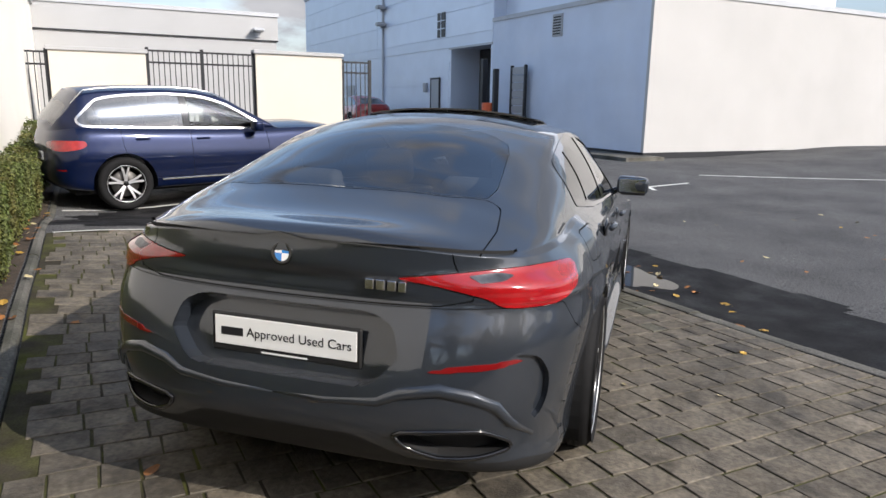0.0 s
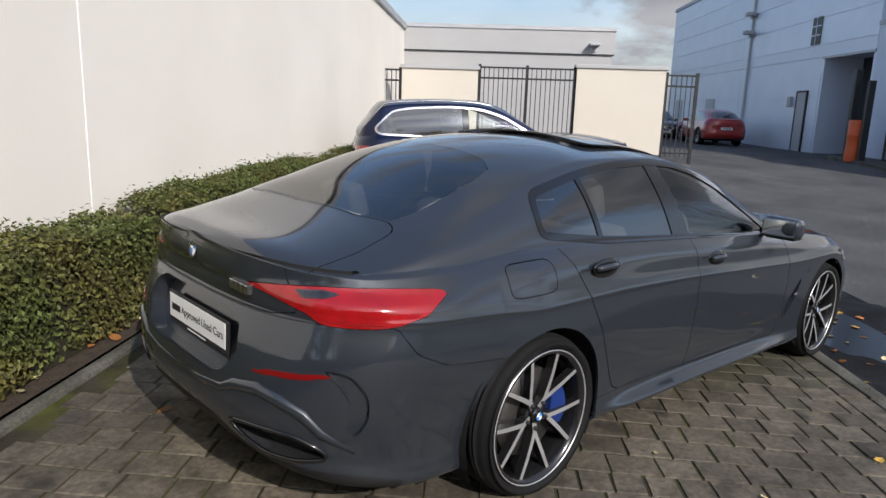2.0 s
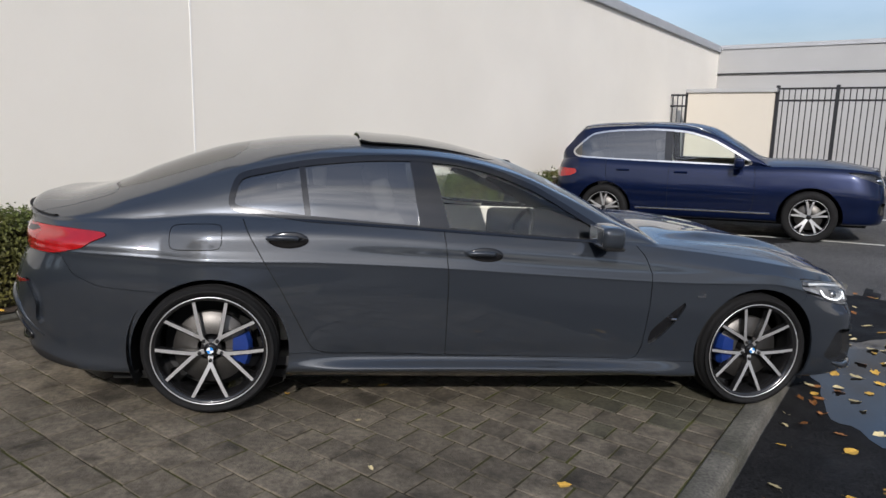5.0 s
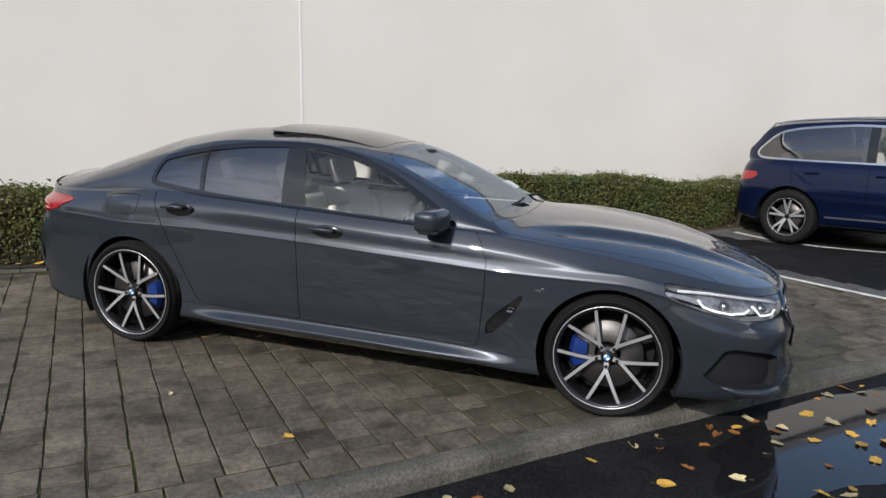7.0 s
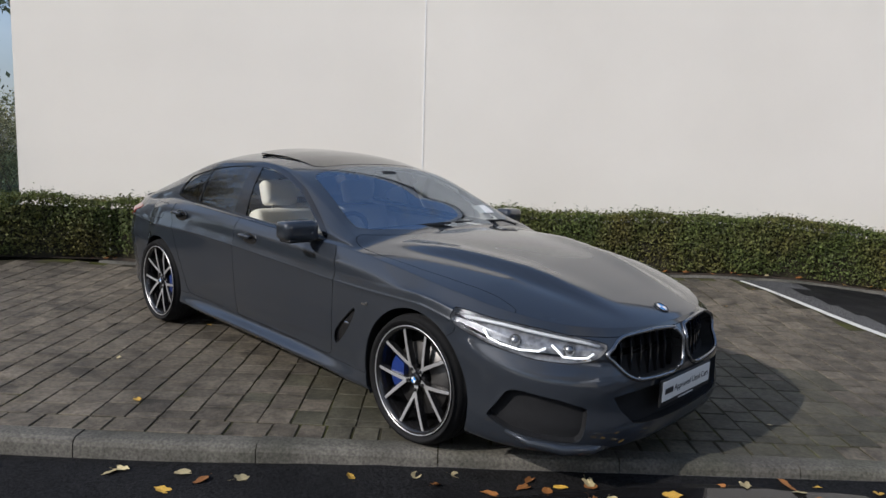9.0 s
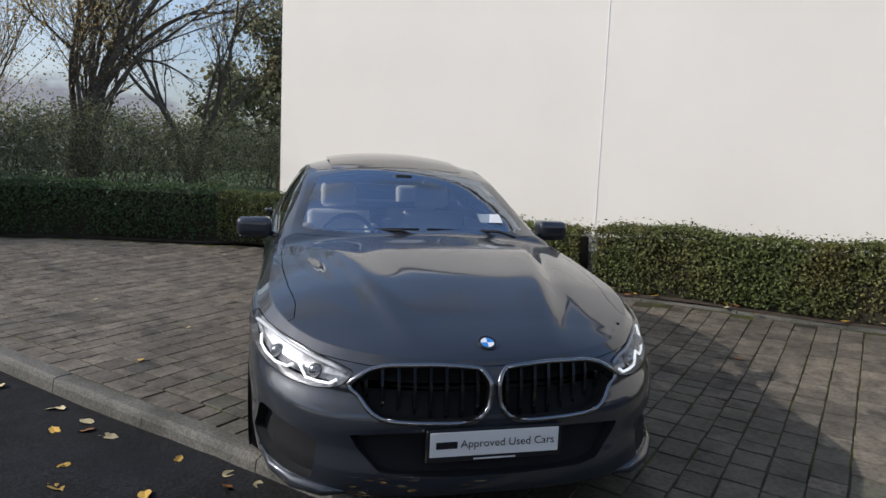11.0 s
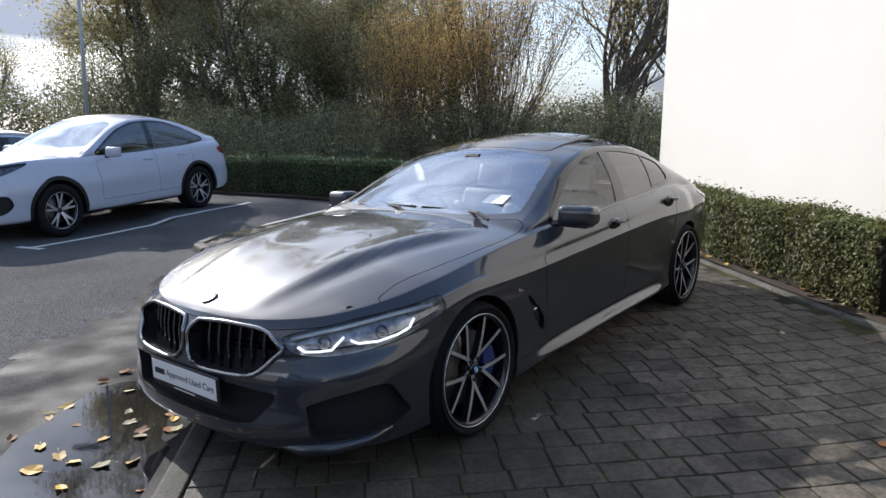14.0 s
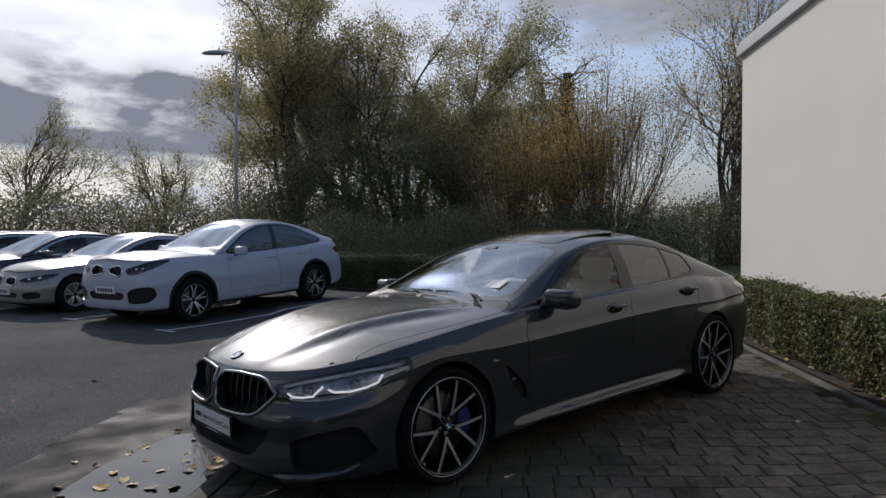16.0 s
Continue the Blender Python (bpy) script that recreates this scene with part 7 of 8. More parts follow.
for i in range(46):                       # round and in the puddle
    x, y = uv(6.4 + _r.gauss(0, 0.75), 5.55 + _r.gauss(0, 0.3))
    u, v = to_uv(x, y)
    if v > 5.16:
        drop_leaf(x, y, _r.uniform(0.06, 0.115), max(PUD_Z, sheet_z(x, y)))
for i in range(34):                       # along the road kerb
    u = _r.uniform(1.5, 9.6)
    x, y = uv(u, 5.16 + abs(_r.gauss(0, 0.14)))
    drop_leaf(x, y, _r.uniform(0.05, 0.1))
for i in range(36):                       # on the tarmac
    x, y = _r.uniform(3.6, 9.5), _r.uniform(-6.5, -1.6)
    drop_leaf(x, y, _r.uniform(0.05, 0.1))
for i in range(20):                       # on the setts
    x, y = uv(_r.uniform(0.5, 9.6), _r.uniform(0.7, 5.0))
    drop_leaf(x, y, _r.uniform(0.04, 0.075))
for i in range(120):                      # in the hedge bed
    x, y = uv(_r.uniform(-0.2, 12.0), 0.33 + _r.gauss(0, 0.09))
    drop_leaf(x, y, _r.uniform(0.05, 0.1), lie(x, y) + 0.03)

# ---------- street furniture ----------
b = thing("barrier_post", yard_pose(24.35, 14.9, gz_uv(24.35, 14.9) - 0.05), "orange plastic barrel before a dark steel gatepost", "bollard")
bm = bmesh.new()
lathe(bm, [(0.001, 1.35), (0.24, 1.35), (0.28, 1.3), (0.27, 0.9), (0.29, 0.86), (0.27, 0.8), (0.27, 0.4), (0.29, 0.36), (0.28, 0.0)], 20)
bmesh.ops.rotate(bm, cent=(0, 0, 0), matrix=Matrix.Rotation(radians(90), 3, "X"), verts=bm.verts[:])
M["orange"] = material("orange_plastic", (0.62, 0.10, 0.02), 0.45, var=0.1, scale=5)
part("barrel", bm, M["orange"], b, smooth=True)
part("gatepost", box((0.35, -0.1, -0.1), (0.55, 0.1, 3.0), bevel=0.01), M["steel_black"], b, "dark steel post")
part("gatepost", box((-0.55, -0.1, -0.1), (-0.40, 0.1, 2.6), bevel=0.01), M["steel_black"], b, "dark steel post")
g = thing("gate", yard_pose(23.1, 15.75, gz_uv(23.1, 15.75)), "pale slatted gate leaf folded against the wall", "gate")
for x in (0.0, 0.95):
    part("post", box((x, -0.05, -0.05), (x + 0.09, 0.05, 2.75)), M["steel_black"], g, "dark steel post")
for k in range(9):
    part("slat", box((0.09, -0.02, 0.1 + k * 0.29), (0.95, 0.02, 0.36 + k * 0.29)), M["white_clad"], g)

lp = thing("lamp_post", pose(-2.99, -15.84, road_z(-2.99, -15.84), 0, 0, -45), "tall galvanised lamp post with a curved flat lantern", "lamp post")
bm = bmesh.new()
add_tube(bm, (0, 0, 0), (0, 0, 1.2), 0.075, 0.07, 12)
add_tube(bm, (0, 0, 1.2), (0, 0, 6.75), 0.055, 0.04, 12)
part("pole", bm, M["coping"], lp, smooth=True)
bm = bmesh.new()
ring_tube(bm, [(0, 0, 6.7), (0.12, 0, 6.77), (0.4, 0, 6.79)], 0.025, 8, closed=False)
part("arm", bm, M["coping"], lp, smooth=True)
bm = bmesh.new()
bmesh.ops.create_uvsphere(bm, u_segments=18, v_segments=10, radius=1, matrix=Matrix.Translation((0.65, 0, 6.75)) @ Matrix.Diagonal((0.42, 0.15, 0.1, 1)))
bmesh.ops.bisect_plane(bm, geom=bm.verts[:] + bm.edges[:] + bm.faces[:], plane_co=(0, 0, 6.73), plane_no=(0, 0, -1), clear_outer=True)
part("lantern", bm, M["coping"], lp, smooth=True)

# ---------- hedges ----------
M["hedge_leaf"] = leaf_material("box_hedge_leaf", (0.10, 0.128, 0.036), 0.65, 0.3, (0.17, 0.105, 0.035), 1.6, 0.45)
M["hedge_dark"] = leaf_material("far_hedge_leaf", (0.06, 0.10, 0.035), 0.5, 0.3)
M["hedge_core"] = material("hedge_twigs", (0.03, 0.026, 0.014), 0.9, var=0.4, scale=20)


def hedge(line_pts, width, height, per_m, leaf, mat, label, seed):
    """A clipped hedge: twiggy core and a coat of small leaves with sprigs along the top."""
    rnd = random.Random(seed)
    a0 = line_pts[0]
    h = thing("hedge", Matrix.Identity(4), label, "hedge")
    core, lv, lf, = bmesh.new(), [], []
    for a, b_ in zip(line_pts, line_pts[1:]):
        d = Vector((b_[0] - a[0], b_[1] - a[1], 0))
        L = d.length
        d.normalize()
        n = Vector((-d.y, d.x, 0))
        k = max(1, int(L / 0.5))
        rows = []
        for i in range(k + 1):
            p = Vector((*a, 0)) + d * (L * i / k)
            z = lie(p.x, p.y)
            sec = [(0.06, 0.02), (0.05, height * 0.5), (0.09, height - 0.1), (width - 0.09, height - 0.1), (width - 0.05, height * 0.5), (width - 0.06, 0.02)]
            rows.append([core.verts.new((p.x + n.x * o, p.y + n.y * o, z + hh)) for o, hh in sec])
        for r0, r1 in zip(rows, rows[1:]):
            for j in range(5):
                core.faces.new((r0[j], r1[j], r1[j + 1], r0[j + 1]))
        core.faces.new(rows[0])
        core.faces.new(rows[-1][::-1])
        for i in range(int(per_m * L)):
            s = rnd.uniform(-0.03, L + 0.03)
            f = rnd.random()
            wave = 0.02 * math.sin(s * 3.1) + 0.015 * math.sin(s * 7.7 + 1)
            if f < 0.55:
                hh = height * rnd.uniform(0.03, 1.0) ** 0.85
                o, out = -0.01 + wave + rnd.gauss(0.02, 0.022) + (0.05 * (1 - hh / height) ** 3), -n
            elif f < 0.62:
                hh = height * rnd.uniform(0.05, 1.0)
                o, out = width + rnd.gauss(-0.02, 0.02), n
            else:
                o, hh, out = rnd.uniform(0, width), height + wave + rnd.gauss(-0.025, 0.02) + (rnd.random() < 0.07) * rnd.uniform(0, 0.085), Vector((0, 0, 1))
            p = Vector((*a, 0)) + d * s + n * o
            p.z = lie(p.x, p.y) + hh
            q = (out + Vector((rnd.gauss(0, 0.6), rnd.gauss(0, 0.6), rnd.gauss(0.35, 0.6)))).normalized()
            t1 = q.cross(Vector((rnd.gauss(0, 1), rnd.gauss(0, 1), rnd.gauss(0, 1)))).normalized()
            t2 = q.cross(t1)
            sz = leaf * rnd.uniform(0.65, 1.25)
            b0 = len(lv)
            lv.extend([tuple(p - t1 * sz * 0.5), tuple(p + t2 * sz * 0.3 + q * sz * 0.08), tuple(p + t1 * sz * 0.5), tuple(p - t2 * sz * 0.3 + q * sz * 0.08)])
            lf.append((b0, b0 + 1, b0 + 2, b0 + 3))
    bmesh.ops.recalc_face_normals(core, faces=core.faces[:])
    part("core", core, M["hedge_core"], h)
    me = bpy.data.meshes.new("foliage")
    me.from_pydata(lv, [], lf)
    me.materials.append(mat)
    o = new("foliage", me)
    o.parent = h
    tagged(o, kind="stuff")
    return h


hedge([uv(5.30, 0.36), uv(11.9, 0.36)], 0.42, 0.69, 6500, 0.036, M["hedge_leaf"], "clipped box hedge with yellowing leaves along the white wall", 1)
hedge([(-3.4, -1.7), uv(1.45, 0.36), uv(5.10, 0.36)], 0.42, 0.69, 6500, 0.036, M["hedge_leaf"], "clipped box hedge end with reddish sprigs by the wall", 2)
hedge([(-3.42, -1.75), (-3.72, -4.3), (-3.55, -6.6), (-3.3, -9.0), (-3.1, -14.5)][::-1], 0.6, 0.76, 3000, 0.045, M["hedge_dark"], "dark green clipped hedge behind the parking bays", 3)
hedge([uv(12.2, 0.36), uv(17.4, 0.36)], 0.42, 0.72, 1800, 0.05, M["hedge_leaf"], "low clipped hedge behind the blue car", 4)

# ---------- trees ----------
M["bark"] = material("dark_bark", (0.11, 0.095, 0.08), 0.9, var=0.35, scale=4, fine=0.3, fine_scale=40, bump=0.8, bump_scale=40)
M["ivy"] = material("ivy_leaf", (0.02, 0.04, 0.014), 0.5, island=0.5)
M["leaf_autumn"] = leaf_material("autumn_tree_leaf", (0.46, 0.37, 0.19), 0.5, 0.62, (0.38, 0.37, 0.18), 0.3)
M["leaf_olive"] = leaf_material("olive_tree_leaf", (0.36, 0.34, 0.19), 0.5, 0.62, (0.42, 0.31, 0.15), 0.3)
M["leaf_gold"] = leaf_material("golden_willow_leaf", (0.48, 0.33, 0.12), 0.45, 0.5)
M["leaf_dark"] = leaf_material("dark_undergrowth_leaf", (0.20, 0.225, 0.135), 0.6, 0.5, (0.26, 0.2, 0.10), 0.5)


class Twigs:
    """Collects tapered limbs and leaves, and makes them into two meshes."""

    def __init__(self, seed):
        self.r = random.Random(seed)
        self.v, self.f, self.lv, self.lf, self.tips = [], [], [], [], []

    def limb(self, a, b_, r0, r1, n=5):
        d = (b_ - a)
        if d.length < 1e-4:
            return
        d.normalize()
        s = d.cross(Vector((0.3, 0.2, 1)) if abs(d.z) < 0.95 else Vector((1, 0, 0))).normalized()
        t = s.cross(d)
        b0 = len(self.v)
        for p, r in ((a, r0), (b_, r1)):
            for j in range(n):
                q = p + (s * math.cos(6.2832 * j / n) + t * math.sin(6.2832 * j / n)) * r
                self.v.append(tuple(q))
        for j in range(n):
            self.f.append((b0 + j, b0 + (j + 1) % n, b0 + n + (j + 1) % n, b0 + n + j))

    def grow(self, p, d, length, r, level, spread, up, bend=0.16, kids=(3, 5), decay=0.66, seg=4):
        rr = self.r
        pts, dirs = [p], [d]
        for i in range(seg):
            d = (d + Vector((rr.gauss(0, bend), rr.gauss(0, bend), rr.gauss(0, bend) + up * 0.12))).normalized()
            q = pts[-1] + d * length / seg
            ra, rb = r * (1 - 0.45 * i / seg), r * (1 - 0.45 * (i + 1) / seg)
            self.limb(pts[-1], q, ra, rb, 7 if r > 0.08 else 5 if r > 0.02 else 3)
            pts.append(q)
            dirs.append(d)
        if level == 0:
            self.tips.append((pts[-1], d))
            self.tips.append((pts[-2], d))
            return
        for k in range(rr.randint(*kids)):
            i = rr.randint(max(1, seg // 2 - 1), seg)
            ax = dirs[i].cross(Vector((rr.gauss(0, 1), rr.gauss(0, 1), rr.gauss(0, 1)))).normalized()
            nd = (Matrix.Rotation(rr.uniform(0.5, 1.0) * spread, 3, ax) @ dirs[i] + Vector((0, 0, up * 0.3))).normalized()
            self.grow(pts[i], nd, length * decay * rr.uniform(0.75, 1.15), r * 0.5 * rr.uniform(0.8, 1.1), level - 1, spread, up, bend, kids, decay, max(2, seg - 1))
        self.grow(pts[-1], d, length * decay, r * 0.52, level - 1, spread, up, bend, kids, decay, max(2, seg - 1))

    def leaf(self, p, size, flat=0.0):
        rr = self.r
        q = Vector((rr.gauss(0, 1), rr.gauss(0, 1), rr.gauss(0, 1) + flat)).normalized()
        t1 = q.cross(Vector((rr.gauss(0, 1), rr.gauss(0, 1), rr.gauss(0, 1)))).normalized()
        t2 = q.cross(t1)
        s = size * rr.uniform(0.6, 1.3)
        b0 = len(self.lv)
        self.lv.extend([tuple(p - t1 * s * 0.5), tuple(p + t2 * s * 0.32), tuple(p + t1 * s * 0.5), tuple(p - t2 * s * 0.32)])
        self.lf.append((b0, b0 + 1, b0 + 2, b0 + 3))

    def scatter(self, P, size):
        """Leaves of about that size, turned at random, at the places P."""
        g = np.random.default_rng(self.r.randrange(1 << 30))
        k = len(P)
        q = g.normal(size=(k, 3))
        q /= np.linalg.norm(q, axis=1)[:, None]
        t1 = np.cross(q, g.normal(size=(k, 3)))
        t1 /= np.linalg.norm(t1, axis=1)[:, None]
        t2 = np.cross(q, t1)
        s = (size * g.uniform(0.6, 1.3, k))[:, None]
        V = np.stack([P - t1 * s * 0.5, P + t2 * s * 0.32, P + t1 * s * 0.5, P - t2 * s * 0.32], 1).reshape(-1, 3)
        b0 = len(self.lv)
        self.lv.extend(V.tolist())
        self.lf.extend((np.arange(k * 4).reshape(k, 4) + b0).tolist())

    def leaves(self, per_tip, size, spread):
        g = np.random.default_rng(self.r.randrange(1 << 30))
        T = np.array([tuple(p) for p, d in self.tips])
        if per_tip < 1:
            T = T[g.random(len(T)) < per_tip]
            per_tip = 1
        P = np.repeat(T, int(per_tip), 0)
        self.scatter(P + g.normal(0, spread, P.shape), size)

    def make(self, name, m, label, category, leaf_mat, crown="crown"):
        t = thing(name, m, label, category)
        if self.f:
            me = bpy.data.meshes.new("trunk")
            me.from_pydata(self.v, [], self.f)
            me.materials.append(M["bark"])
            me.polygons.foreach_set("use_smooth", [True] * len(self.f))
            o = new("trunk", me)
            o.parent = t
        if self.lf:
            me = bpy.data.meshes.new(crown)
            me.from_pydata(self.lv, [], self.lf)
            me.materials.append(leaf_mat)
            o = new(crown, me)
            o.parent = t
            tagged(o, kind="stuff")
        return t


def base_at(x, y):
    return Matrix.Translation((x, y, sheet_z(x, y) - 0.1))


def broad_tree(x, y, height, seed, leaf_mat, label, per_tip=5, size=0.16, stems=1, girth=0.24, level=4, spread=0.75):
    t = Twigs(seed)
    for s in range(stems):
        a = 6.28 * s / stems + 0.6
        lean = Vector((math.cos(a) * 0.16 * (stems > 1), math.sin(a) * 0.16 * (stems > 1), 1)).normalized()
        t.grow(Vector((math.cos(a) * 0.15 * (stems > 1), math.sin(a) * 0.15 * (stems > 1), 0)), lean, height * (0.36 if level < 5 else 0.33), girth, level, spread, 0.35, kids=(3, 4) if level < 5 else (2, 3), decay=0.68, seg=5)
    if per_tip:
        t.leaves(per_tip, size, 0.24 if level < 5 else 0.3)
    return t.make("tree", base_at(x, y), label, "tree", leaf_mat)


def coppice(x, y, height, seed, leaf_mat, label, rods=46, per_tip=2):
    t = Twigs(seed)
    for s in range(rods):
        a, k = t.r.uniform(0, 6.28), t.r.uniform(0.05, 0.62)
        d = Vector((math.cos(a) * k, math.sin(a) * k, 1)).normalized()
        t.grow(Vector((math.cos(a) * 0.5 * k, math.sin(a) * 0.5 * k, 0)), d, height * t.r.uniform(0.42, 0.62), 0.024, 2, 0.5, 0.5, bend=0.07, kids=(3, 4), decay=0.6, seg=5)
    t.leaves(per_tip * 2, 0.055, 0.22)
    return t.make("coppiced_tree", base_at(x, y), label, "tree", leaf_mat)


def ivy_trunk(x, y, height, seed):
    t = Twigs(seed)
    p, d = Vector((0, 0, 0)), Vector((0.02, 0, 1))
    for i in range(10):
        q = p + (d + Vector((t.r.gauss(0, 0.03), t.r.gauss(0, 0.03), 0))) * height / 10
        t.limb(p, q, 0.2 - 0.007 * i, 0.2 - 0.007 * (i + 1), 9)
        for k in range(420):
            a = t.r.uniform(0, 6.28)
            c = p.lerp(q, t.r.random())
            t.leaf(c + Vector((math.cos(a), math.sin(a), 0)) * (0.22 + abs(t.r.gauss(0, 0.05)) - 0.004 * i), 0.07)
        p = q
    for k in range(7):
        t.grow(p - Vector((0, 0, t.r.uniform(0, 0.5))), Vector((t.r.gauss(0, 1), t.r.gauss(0, 1), 0.5)).normalized(), 0.9, 0.03, 1, 0.7, 0.0, seg=3)
    return t.make("dead_tree", base_at(x, y), "bare broken trunk wrapped in dark ivy", "tree", M["ivy"], "ivy")


def thicket(pts, height, seed, mat, per, size, label, depth=1.6):
    """Tangled undergrowth along a line."""
    t = Twigs(seed)
    for a, b_ in zip(pts, pts[1:]):
        L = math.dist(a, b_)
        for i in range(int(L * 9)):
            s = t.r.random()
            x, y = a[0] + (b_[0] - a[0]) * s + t.r.gauss(0, depth * 0.4), a[1] + (b_[1] - a[1]) * s + t.r.gauss(0, depth * 0.4)
            z = sheet_z(x, y)
            d = Vector((t.r.gauss(0, 0.4), t.r.gauss(0, 0.4), 1)).normalized()
            q = Vector((x, y, z)) + d * height * t.r.uniform(0.3, 1.0)
            t.limb(Vector((x, y, z - 0.1)), q, 0.02, 0.006, 3)
        g = np.random.default_rng(seed + len(t.lv))
        k = int(L * per)
        S = g.random(k)
        X = a[0] + (b_[0] - a[0]) * S + g.normal(0, depth * 0.5, k)
        Y = a[1] + (b_[1] - a[1]) * S + g.normal(0, depth * 0.5, k)
        top = height * (0.72 + 0.2 * np.sin(X * 1.3 + seed) * np.cos(Y * 1.1) + 0.12 * np.sin(X * 3.7 + Y * 2.9))
        z0, z1 = sheet_z(*a), sheet_z(*b_)
        t.scatter(np.stack([X, Y, z0 + (z1 - z0) * S + top * g.random(k) ** 0.75], 1), size)
    o = t.make("undergrowth", Matrix.Identity(4), label, "bushes", mat, "foliage")
    return tagged(o, kind="stuff")


broad_tree(-10.9, -27.0, 18.0, 21, M["leaf_autumn"], "tall broad tree with thinning brown autumn leaves", 32, 0.11, 2, 0.26, 5)
broad_tree(-17.0, -25.2, 17.0, 22, M["leaf_olive"], "tall dense tree with olive green leaves", 32, 0.11, 2, 0.26, 5)
broad_tree(-15.6, -28.4, 18.5, 23, M["leaf_olive"], "leafy olive-green tree in the tree belt", 32, 0.115, 2, 0.28, 5)
broad_tree(-16.7, -17.3, 9.2, 41, M["leaf_olive"], "bushy olive-green tree within the tree belt", 26, 0.085, 2, 0.16, 4, 0.8)
broad_tree(-20.6, -17.6, 9.8, 42, M["leaf_autumn"], "leafy brown-green tree at the back of the belt", 26, 0.09, 2, 0.18, 4, 0.8)
broad_tree(-13.4, -22.0, 12.0, 43, M["leaf_olive"], "dense olive-green tree below the taller ones", 26, 0.09, 2, 0.16, 4, 0.85)
coppice(-10.8, -11.7, 4.9, 24, M["leaf_gold"], "coppiced shrub with golden brown leaves", 36, 6)
ivy_trunk(-12.4, -10.9, 6.5, 25)
coppice(-12.2, -9.2, 5.8, 26, M["leaf_gold"], "many-stemmed willow with thinning golden leaves", 44, 9)
broad_tree(-15.2, -20.2, 9.0, 45, M["leaf_olive"], "dense olive-brown tree in the middle of the belt", 30, 0.09, 2, 0.15, 4, 0.85)
broad_tree(-14.7, -6.2, 10.5, 30, M["leaf_autumn"], "slender many-limbed tree with few dry leaves", 3, 0.08, 3, 0.12, 5, 0.42)
broad_tree(-14.4, -6.5, 11.5, 27, M["leaf_autumn"], "nearly bare forked tree with dark spreading limbs", 1, 0.09, 2, 0.17, 5, 0.5)
broad_tree(-15.6, -3.6, 9.5, 28, M["leaf_autumn"], "slim bare tree with a few dry leaves", 1, 0.09, 2, 0.12, 5, 0.5)
broad_tree(-19.0, -1.0, 8.0, 29, M["leaf_dark"], "dark green bushy tree beyond the field edge", 9, 0.2, 2, 0.16)
thicket([(-5.5, -17.0), (-8.0, -13.2), (-10.0, -11.0), (-12.0, -8.4), (-13.5, -5.0), (-15.0, -1.5), (-17.0, 3.0)], 2.3, 31, M["leaf_dark"], 4200, 0.062, "dark tangled undergrowth behind the far hedge")
thicket([(-7.0, -26.0), (-11.0, -22.0), (-15.0, -17.5)], 5.0, 32, M["leaf_dark"], 6500, 0.08, "dark bushes under the tall trees")
thicket([(8.0, -46.0), (0.0, -42.0), (-10.0, -40.0), (-22.0, -34.0), (-34.0, -22.0), (-40.0, -6.0), (-42.0, 10.0)], 4.2, 33, M["leaf_dark"], 1300, 0.17, "far belt of scrub and hedgerow", 4.0)
for i, (x, y, hh) in enumerate(((3.0, -50.0, 11.0), (-3.0, -54.0, 12.5), (9.0, -52.0, 11.0), (-12.0, -50.0, 9.5), (14.0, -50.0, 10.0), (-20.0, -44.0, 9.0))):
    broad_tree(x, y, hh, 60 + i, M["leaf_olive"], "distant bare tree on the skyline", 6, 0.12, 1 + i % 2, 0.2, 4, 0.8)
_x, _y = yard_uv(36.0, -9.0)
broad_tree(_x, _y, 9.5, 71, M["leaf_olive"], "leafy tree rising beyond the white building", 8, 0.2, 1, 0.2, 4, 0.8)

# ---------- setts: the near ones one by one, the rest joined ----------


def sett_meshes():
    out = {}
    rnd = random.Random(9)
    for L, w in [(a, b_) for a in (0.145, 0.175, 0.205, 0.225) for b_ in (0.17, 0.178, 0.186)]:
        for k in range(4):
            b_ = 0.0048
            hx, hy = L / 2 - 0.0038, w / 2 - 0.0026
            j = lambda: rnd.uniform(-0.0035, 0.0025)
            lo = [(-hx + j(), -hy + j()), (hx + j(), -hy + j()), (hx + j(), hy + j()), (-hx + j(), hy + j())]
            hi = [(x * (1 - b_ / abs(x)), y * (1 - b_ / abs(y))) for x, y in lo]
            mid = [(x * (1 - 0.0022 / abs(x)), y * (1 - 0.0022 / abs(y))) for x, y in lo]
            dz = [rnd.uniform(-0.0009, 0.0009) for _ in range(4)]
            vs = [(x, y, -0.05) for x, y in lo] + [(x, y, -0.0028) for x, y in mid] + [(x, y, dz[i]) for i, (x, y) in enumerate(hi)]
            fs = [(8, 9, 10, 11)]
            for a in (0, 4):
                for i in range(4):
                    fs.append((a + i, a + (i + 1) % 4, a + 4 + (i + 1) % 4, a + 4 + i))
            out[(L, w, k)] = (vs, fs)
    return out


def lean_to(x, y):
    """Leans a stone with the fall of the ground."""
    return Euler((math.atan((lie(x, y + 0.1) - lie(x, y - 0.1)) / 0.2), -math.atan((lie(x + 0.1, y) - lie(x - 0.1, y)) / 0.2), 0)).to_matrix().to_4x4()


SETTS = sett_meshes()
SETT_ME, SETT_DARK = {}, {}
M["paver_dark"] = material("paver_stone_dark", (0.072, 0.066, 0.047), 0.7, var=0.4, scale=6, fine=0.4, fine_scale=38, bump=1.0, bump_scale=90, rand=0.2, tint=(0.036, 0.036, 0.023), tint_amount=0.8, tint_scale=1.1, rough_var=0.12, laid=True)


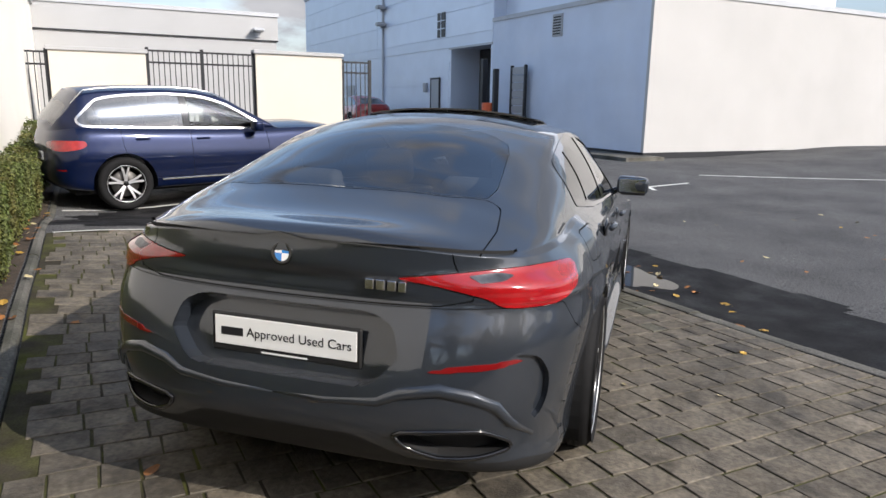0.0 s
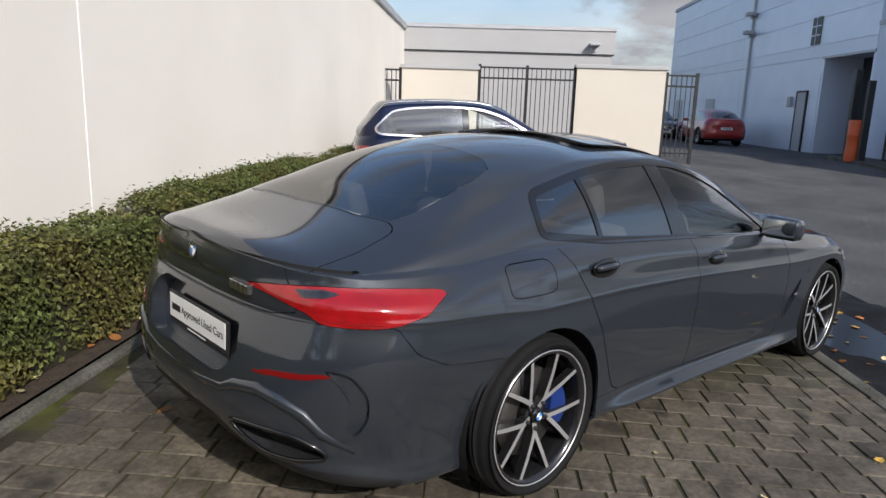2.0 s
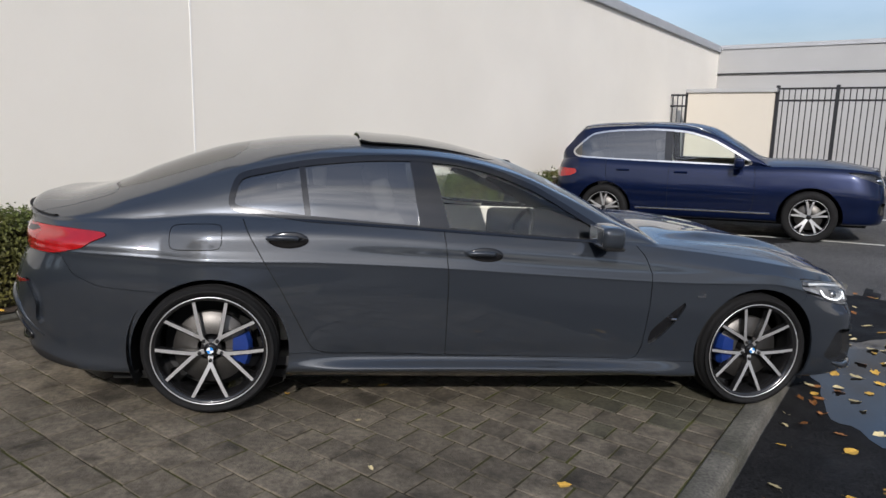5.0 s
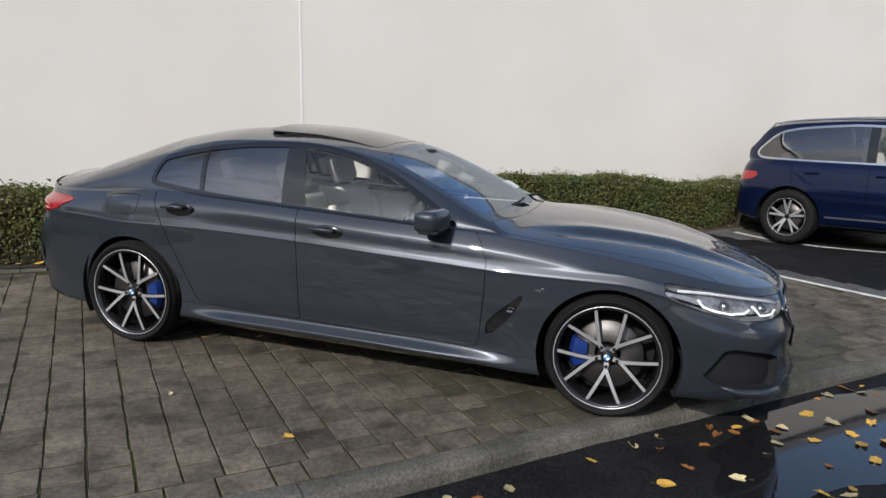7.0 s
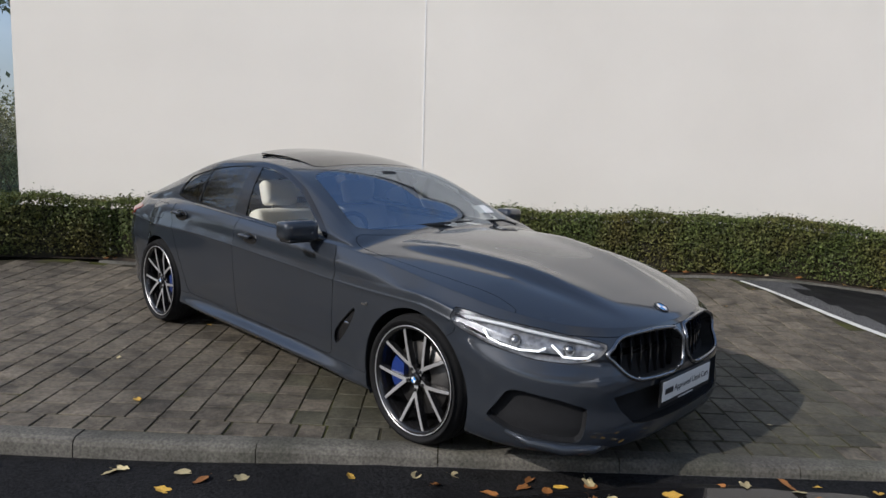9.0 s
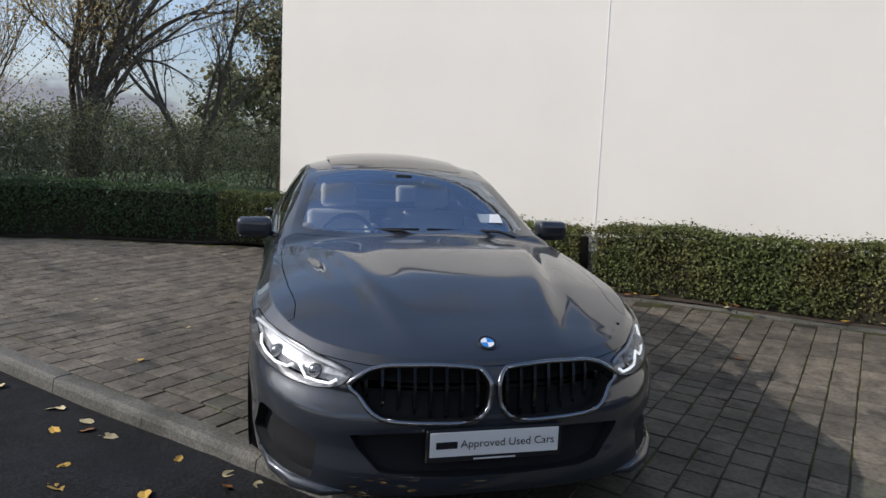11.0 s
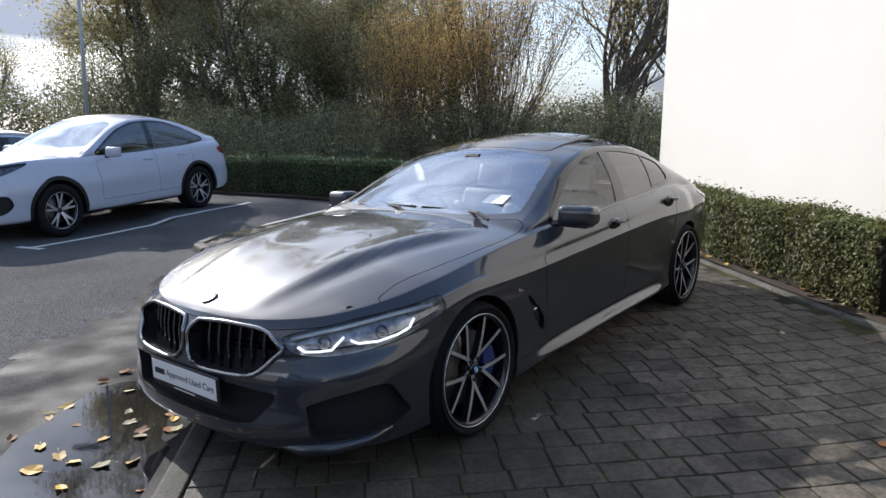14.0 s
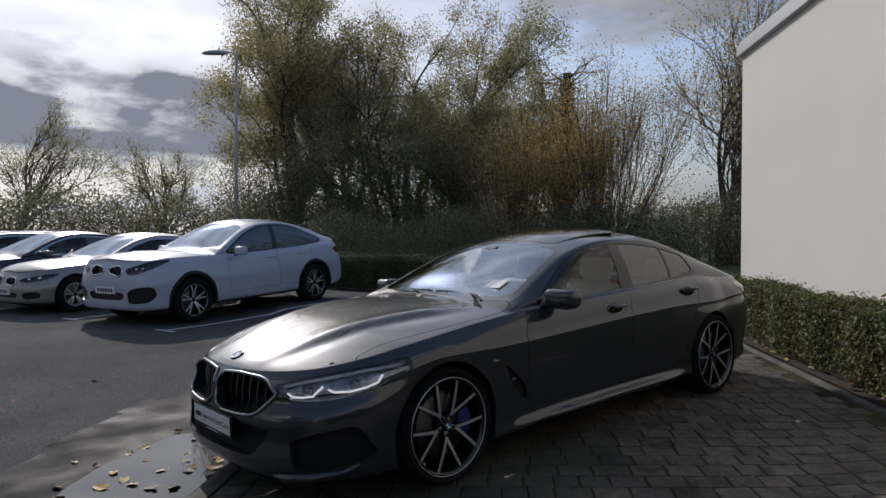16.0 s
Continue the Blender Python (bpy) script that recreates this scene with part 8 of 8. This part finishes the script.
def dark_stone(u, v):
    """Stones by the front wheel, darker and greener; the patch frays stone by stone."""
    return math.hypot((u - 6.3) / 1.75, (v - 4.1) / 1.5) + _r.gauss(0, 0.09) < 1.0


for key, (vs, fs) in SETTS.items():
    me = bpy.data.meshes.new("sett")
    me.from_pydata(vs, [], fs)
    me.materials.append(M["paver"])
    SETT_ME[key] = me
    SETT_DARK[key] = me.copy()
    SETT_DARK[key].materials[0] = M["paver_dark"]
_r = random.Random(77)
sv, sf, sm = [], [], []
count = 0
u = -3.6
M["paver_rest"] = material("paver_stone_rest", (0.122, 0.103, 0.077), 0.78, var=0.42, scale=7.5, fine=0.4, fine_scale=38, bump=1.0, bump_scale=90, relief=0.004, island=0.24, tint=(0.046, 0.041, 0.033), tint_amount=0.75, blot=0.5, tint_scale=0.75, rough_var=0.12, laid=True)
while u < 9.9:
    cw = _r.choice((0.17, 0.178, 0.178, 0.186))
    v = 0.44 + _r.uniform(0, 0.2)
    while v < 9.5:
        L = _r.choice((0.145, 0.175, 0.205, 0.205, 0.225, 0.225))
        base, fit = L, 1.0
        if u > 1.3 and v < 4.79 < v + L + 0.05:      # the last stone of a course is cut to fit
            L = 4.79 - v
            if L < 0.03:
                break
            base = min((0.145, 0.175, 0.205, 0.225), key=lambda q: abs(q - L))
            fit = L / base
        uc, vc = u + cw / 2 + _r.uniform(-0.0022, 0.0022), v + L / 2
        x, y = uv(uc, vc)
        ok = vc - L / 2 > 0.53 and all(inside(*uv(uc + a, vc + b_), PAVE) for a in (-0.45 * cw, 0.45 * cw) for b_ in (-L * 0.45, L * 0.45)) and (vc + L / 2 < 4.7905 or uc < 1.4)
        if ok:
            key = (base, cw, _r.randrange(4))
            z = lie(x, y) + _r.uniform(-0.001, 0.001)
            m = Matrix.Translation((x, y, z)) @ lean_to(x, y) @ Matrix.Rotation(GRID - math.pi / 2 + _r.uniform(-0.014, 0.014), 4, "Z") @ Euler((_r.gauss(0, 0.003), _r.gauss(0, 0.003), 0)).to_matrix().to_4x4() @ Matrix.Diagonal((fit, 1, 1, 1))
            near = (2.4 < uc < 7.9 and 3.4 < vc < 5.3) and count < 262
            if near:
                o = new("sett", (SETT_DARK if dark_stone(uc, vc) else SETT_ME)[key])
                o.parent = pavement
                o.matrix_world = m
                count += 1
            else:
                b0 = len(sv)
                vs, fs = SETTS[key]
                sv.extend(tuple(m @ Vector(q)) for q in vs)
                sf.extend(tuple(b0 + i for i in f) for f in fs)
                sm += [1 if dark_stone(uc, vc) else 0] * len(fs)
        v += L
    u += cw
u = 1.45
while u < 9.75:                           # a course laid along the kerb
    L = _r.choice((0.145, 0.175, 0.205, 0.225))
    key = (L, 0.17, _r.randrange(4))
    x, y = uv(u + L / 2, 4.878)
    m = Matrix.Translation((x, y, lie(x, y) + _r.uniform(-0.0018, 0.0018))) @ lean_to(x, y) @ Matrix.Rotation(GRID + _r.uniform(-0.012, 0.012), 4, "Z")
    if 3.0 < u < 7.5:
        o = new("sett", (SETT_DARK if dark_stone(u, 4.878) else SETT_ME)[key])
        o.parent = pavement
        o.matrix_world = m
    else:
        b0 = len(sv)
        vs, fs = SETTS[key]
        sv.extend(tuple(m @ Vector(q)) for q in vs)
        sf.extend(tuple(b0 + i for i in f) for f in fs)
        sm += [1 if dark_stone(u, 4.878) else 0] * len(fs)
    u += L
me = bpy.data.meshes.new("sett_field")
me.from_pydata(sv, [], sf)
me.materials.append(M["paver_rest"])
me.materials.append(M["paver_dark"])
me.polygons.foreach_set("material_index", sm)
o = new("sett_field", me)
o.parent = pavement
tagged(o, kind="stuff")
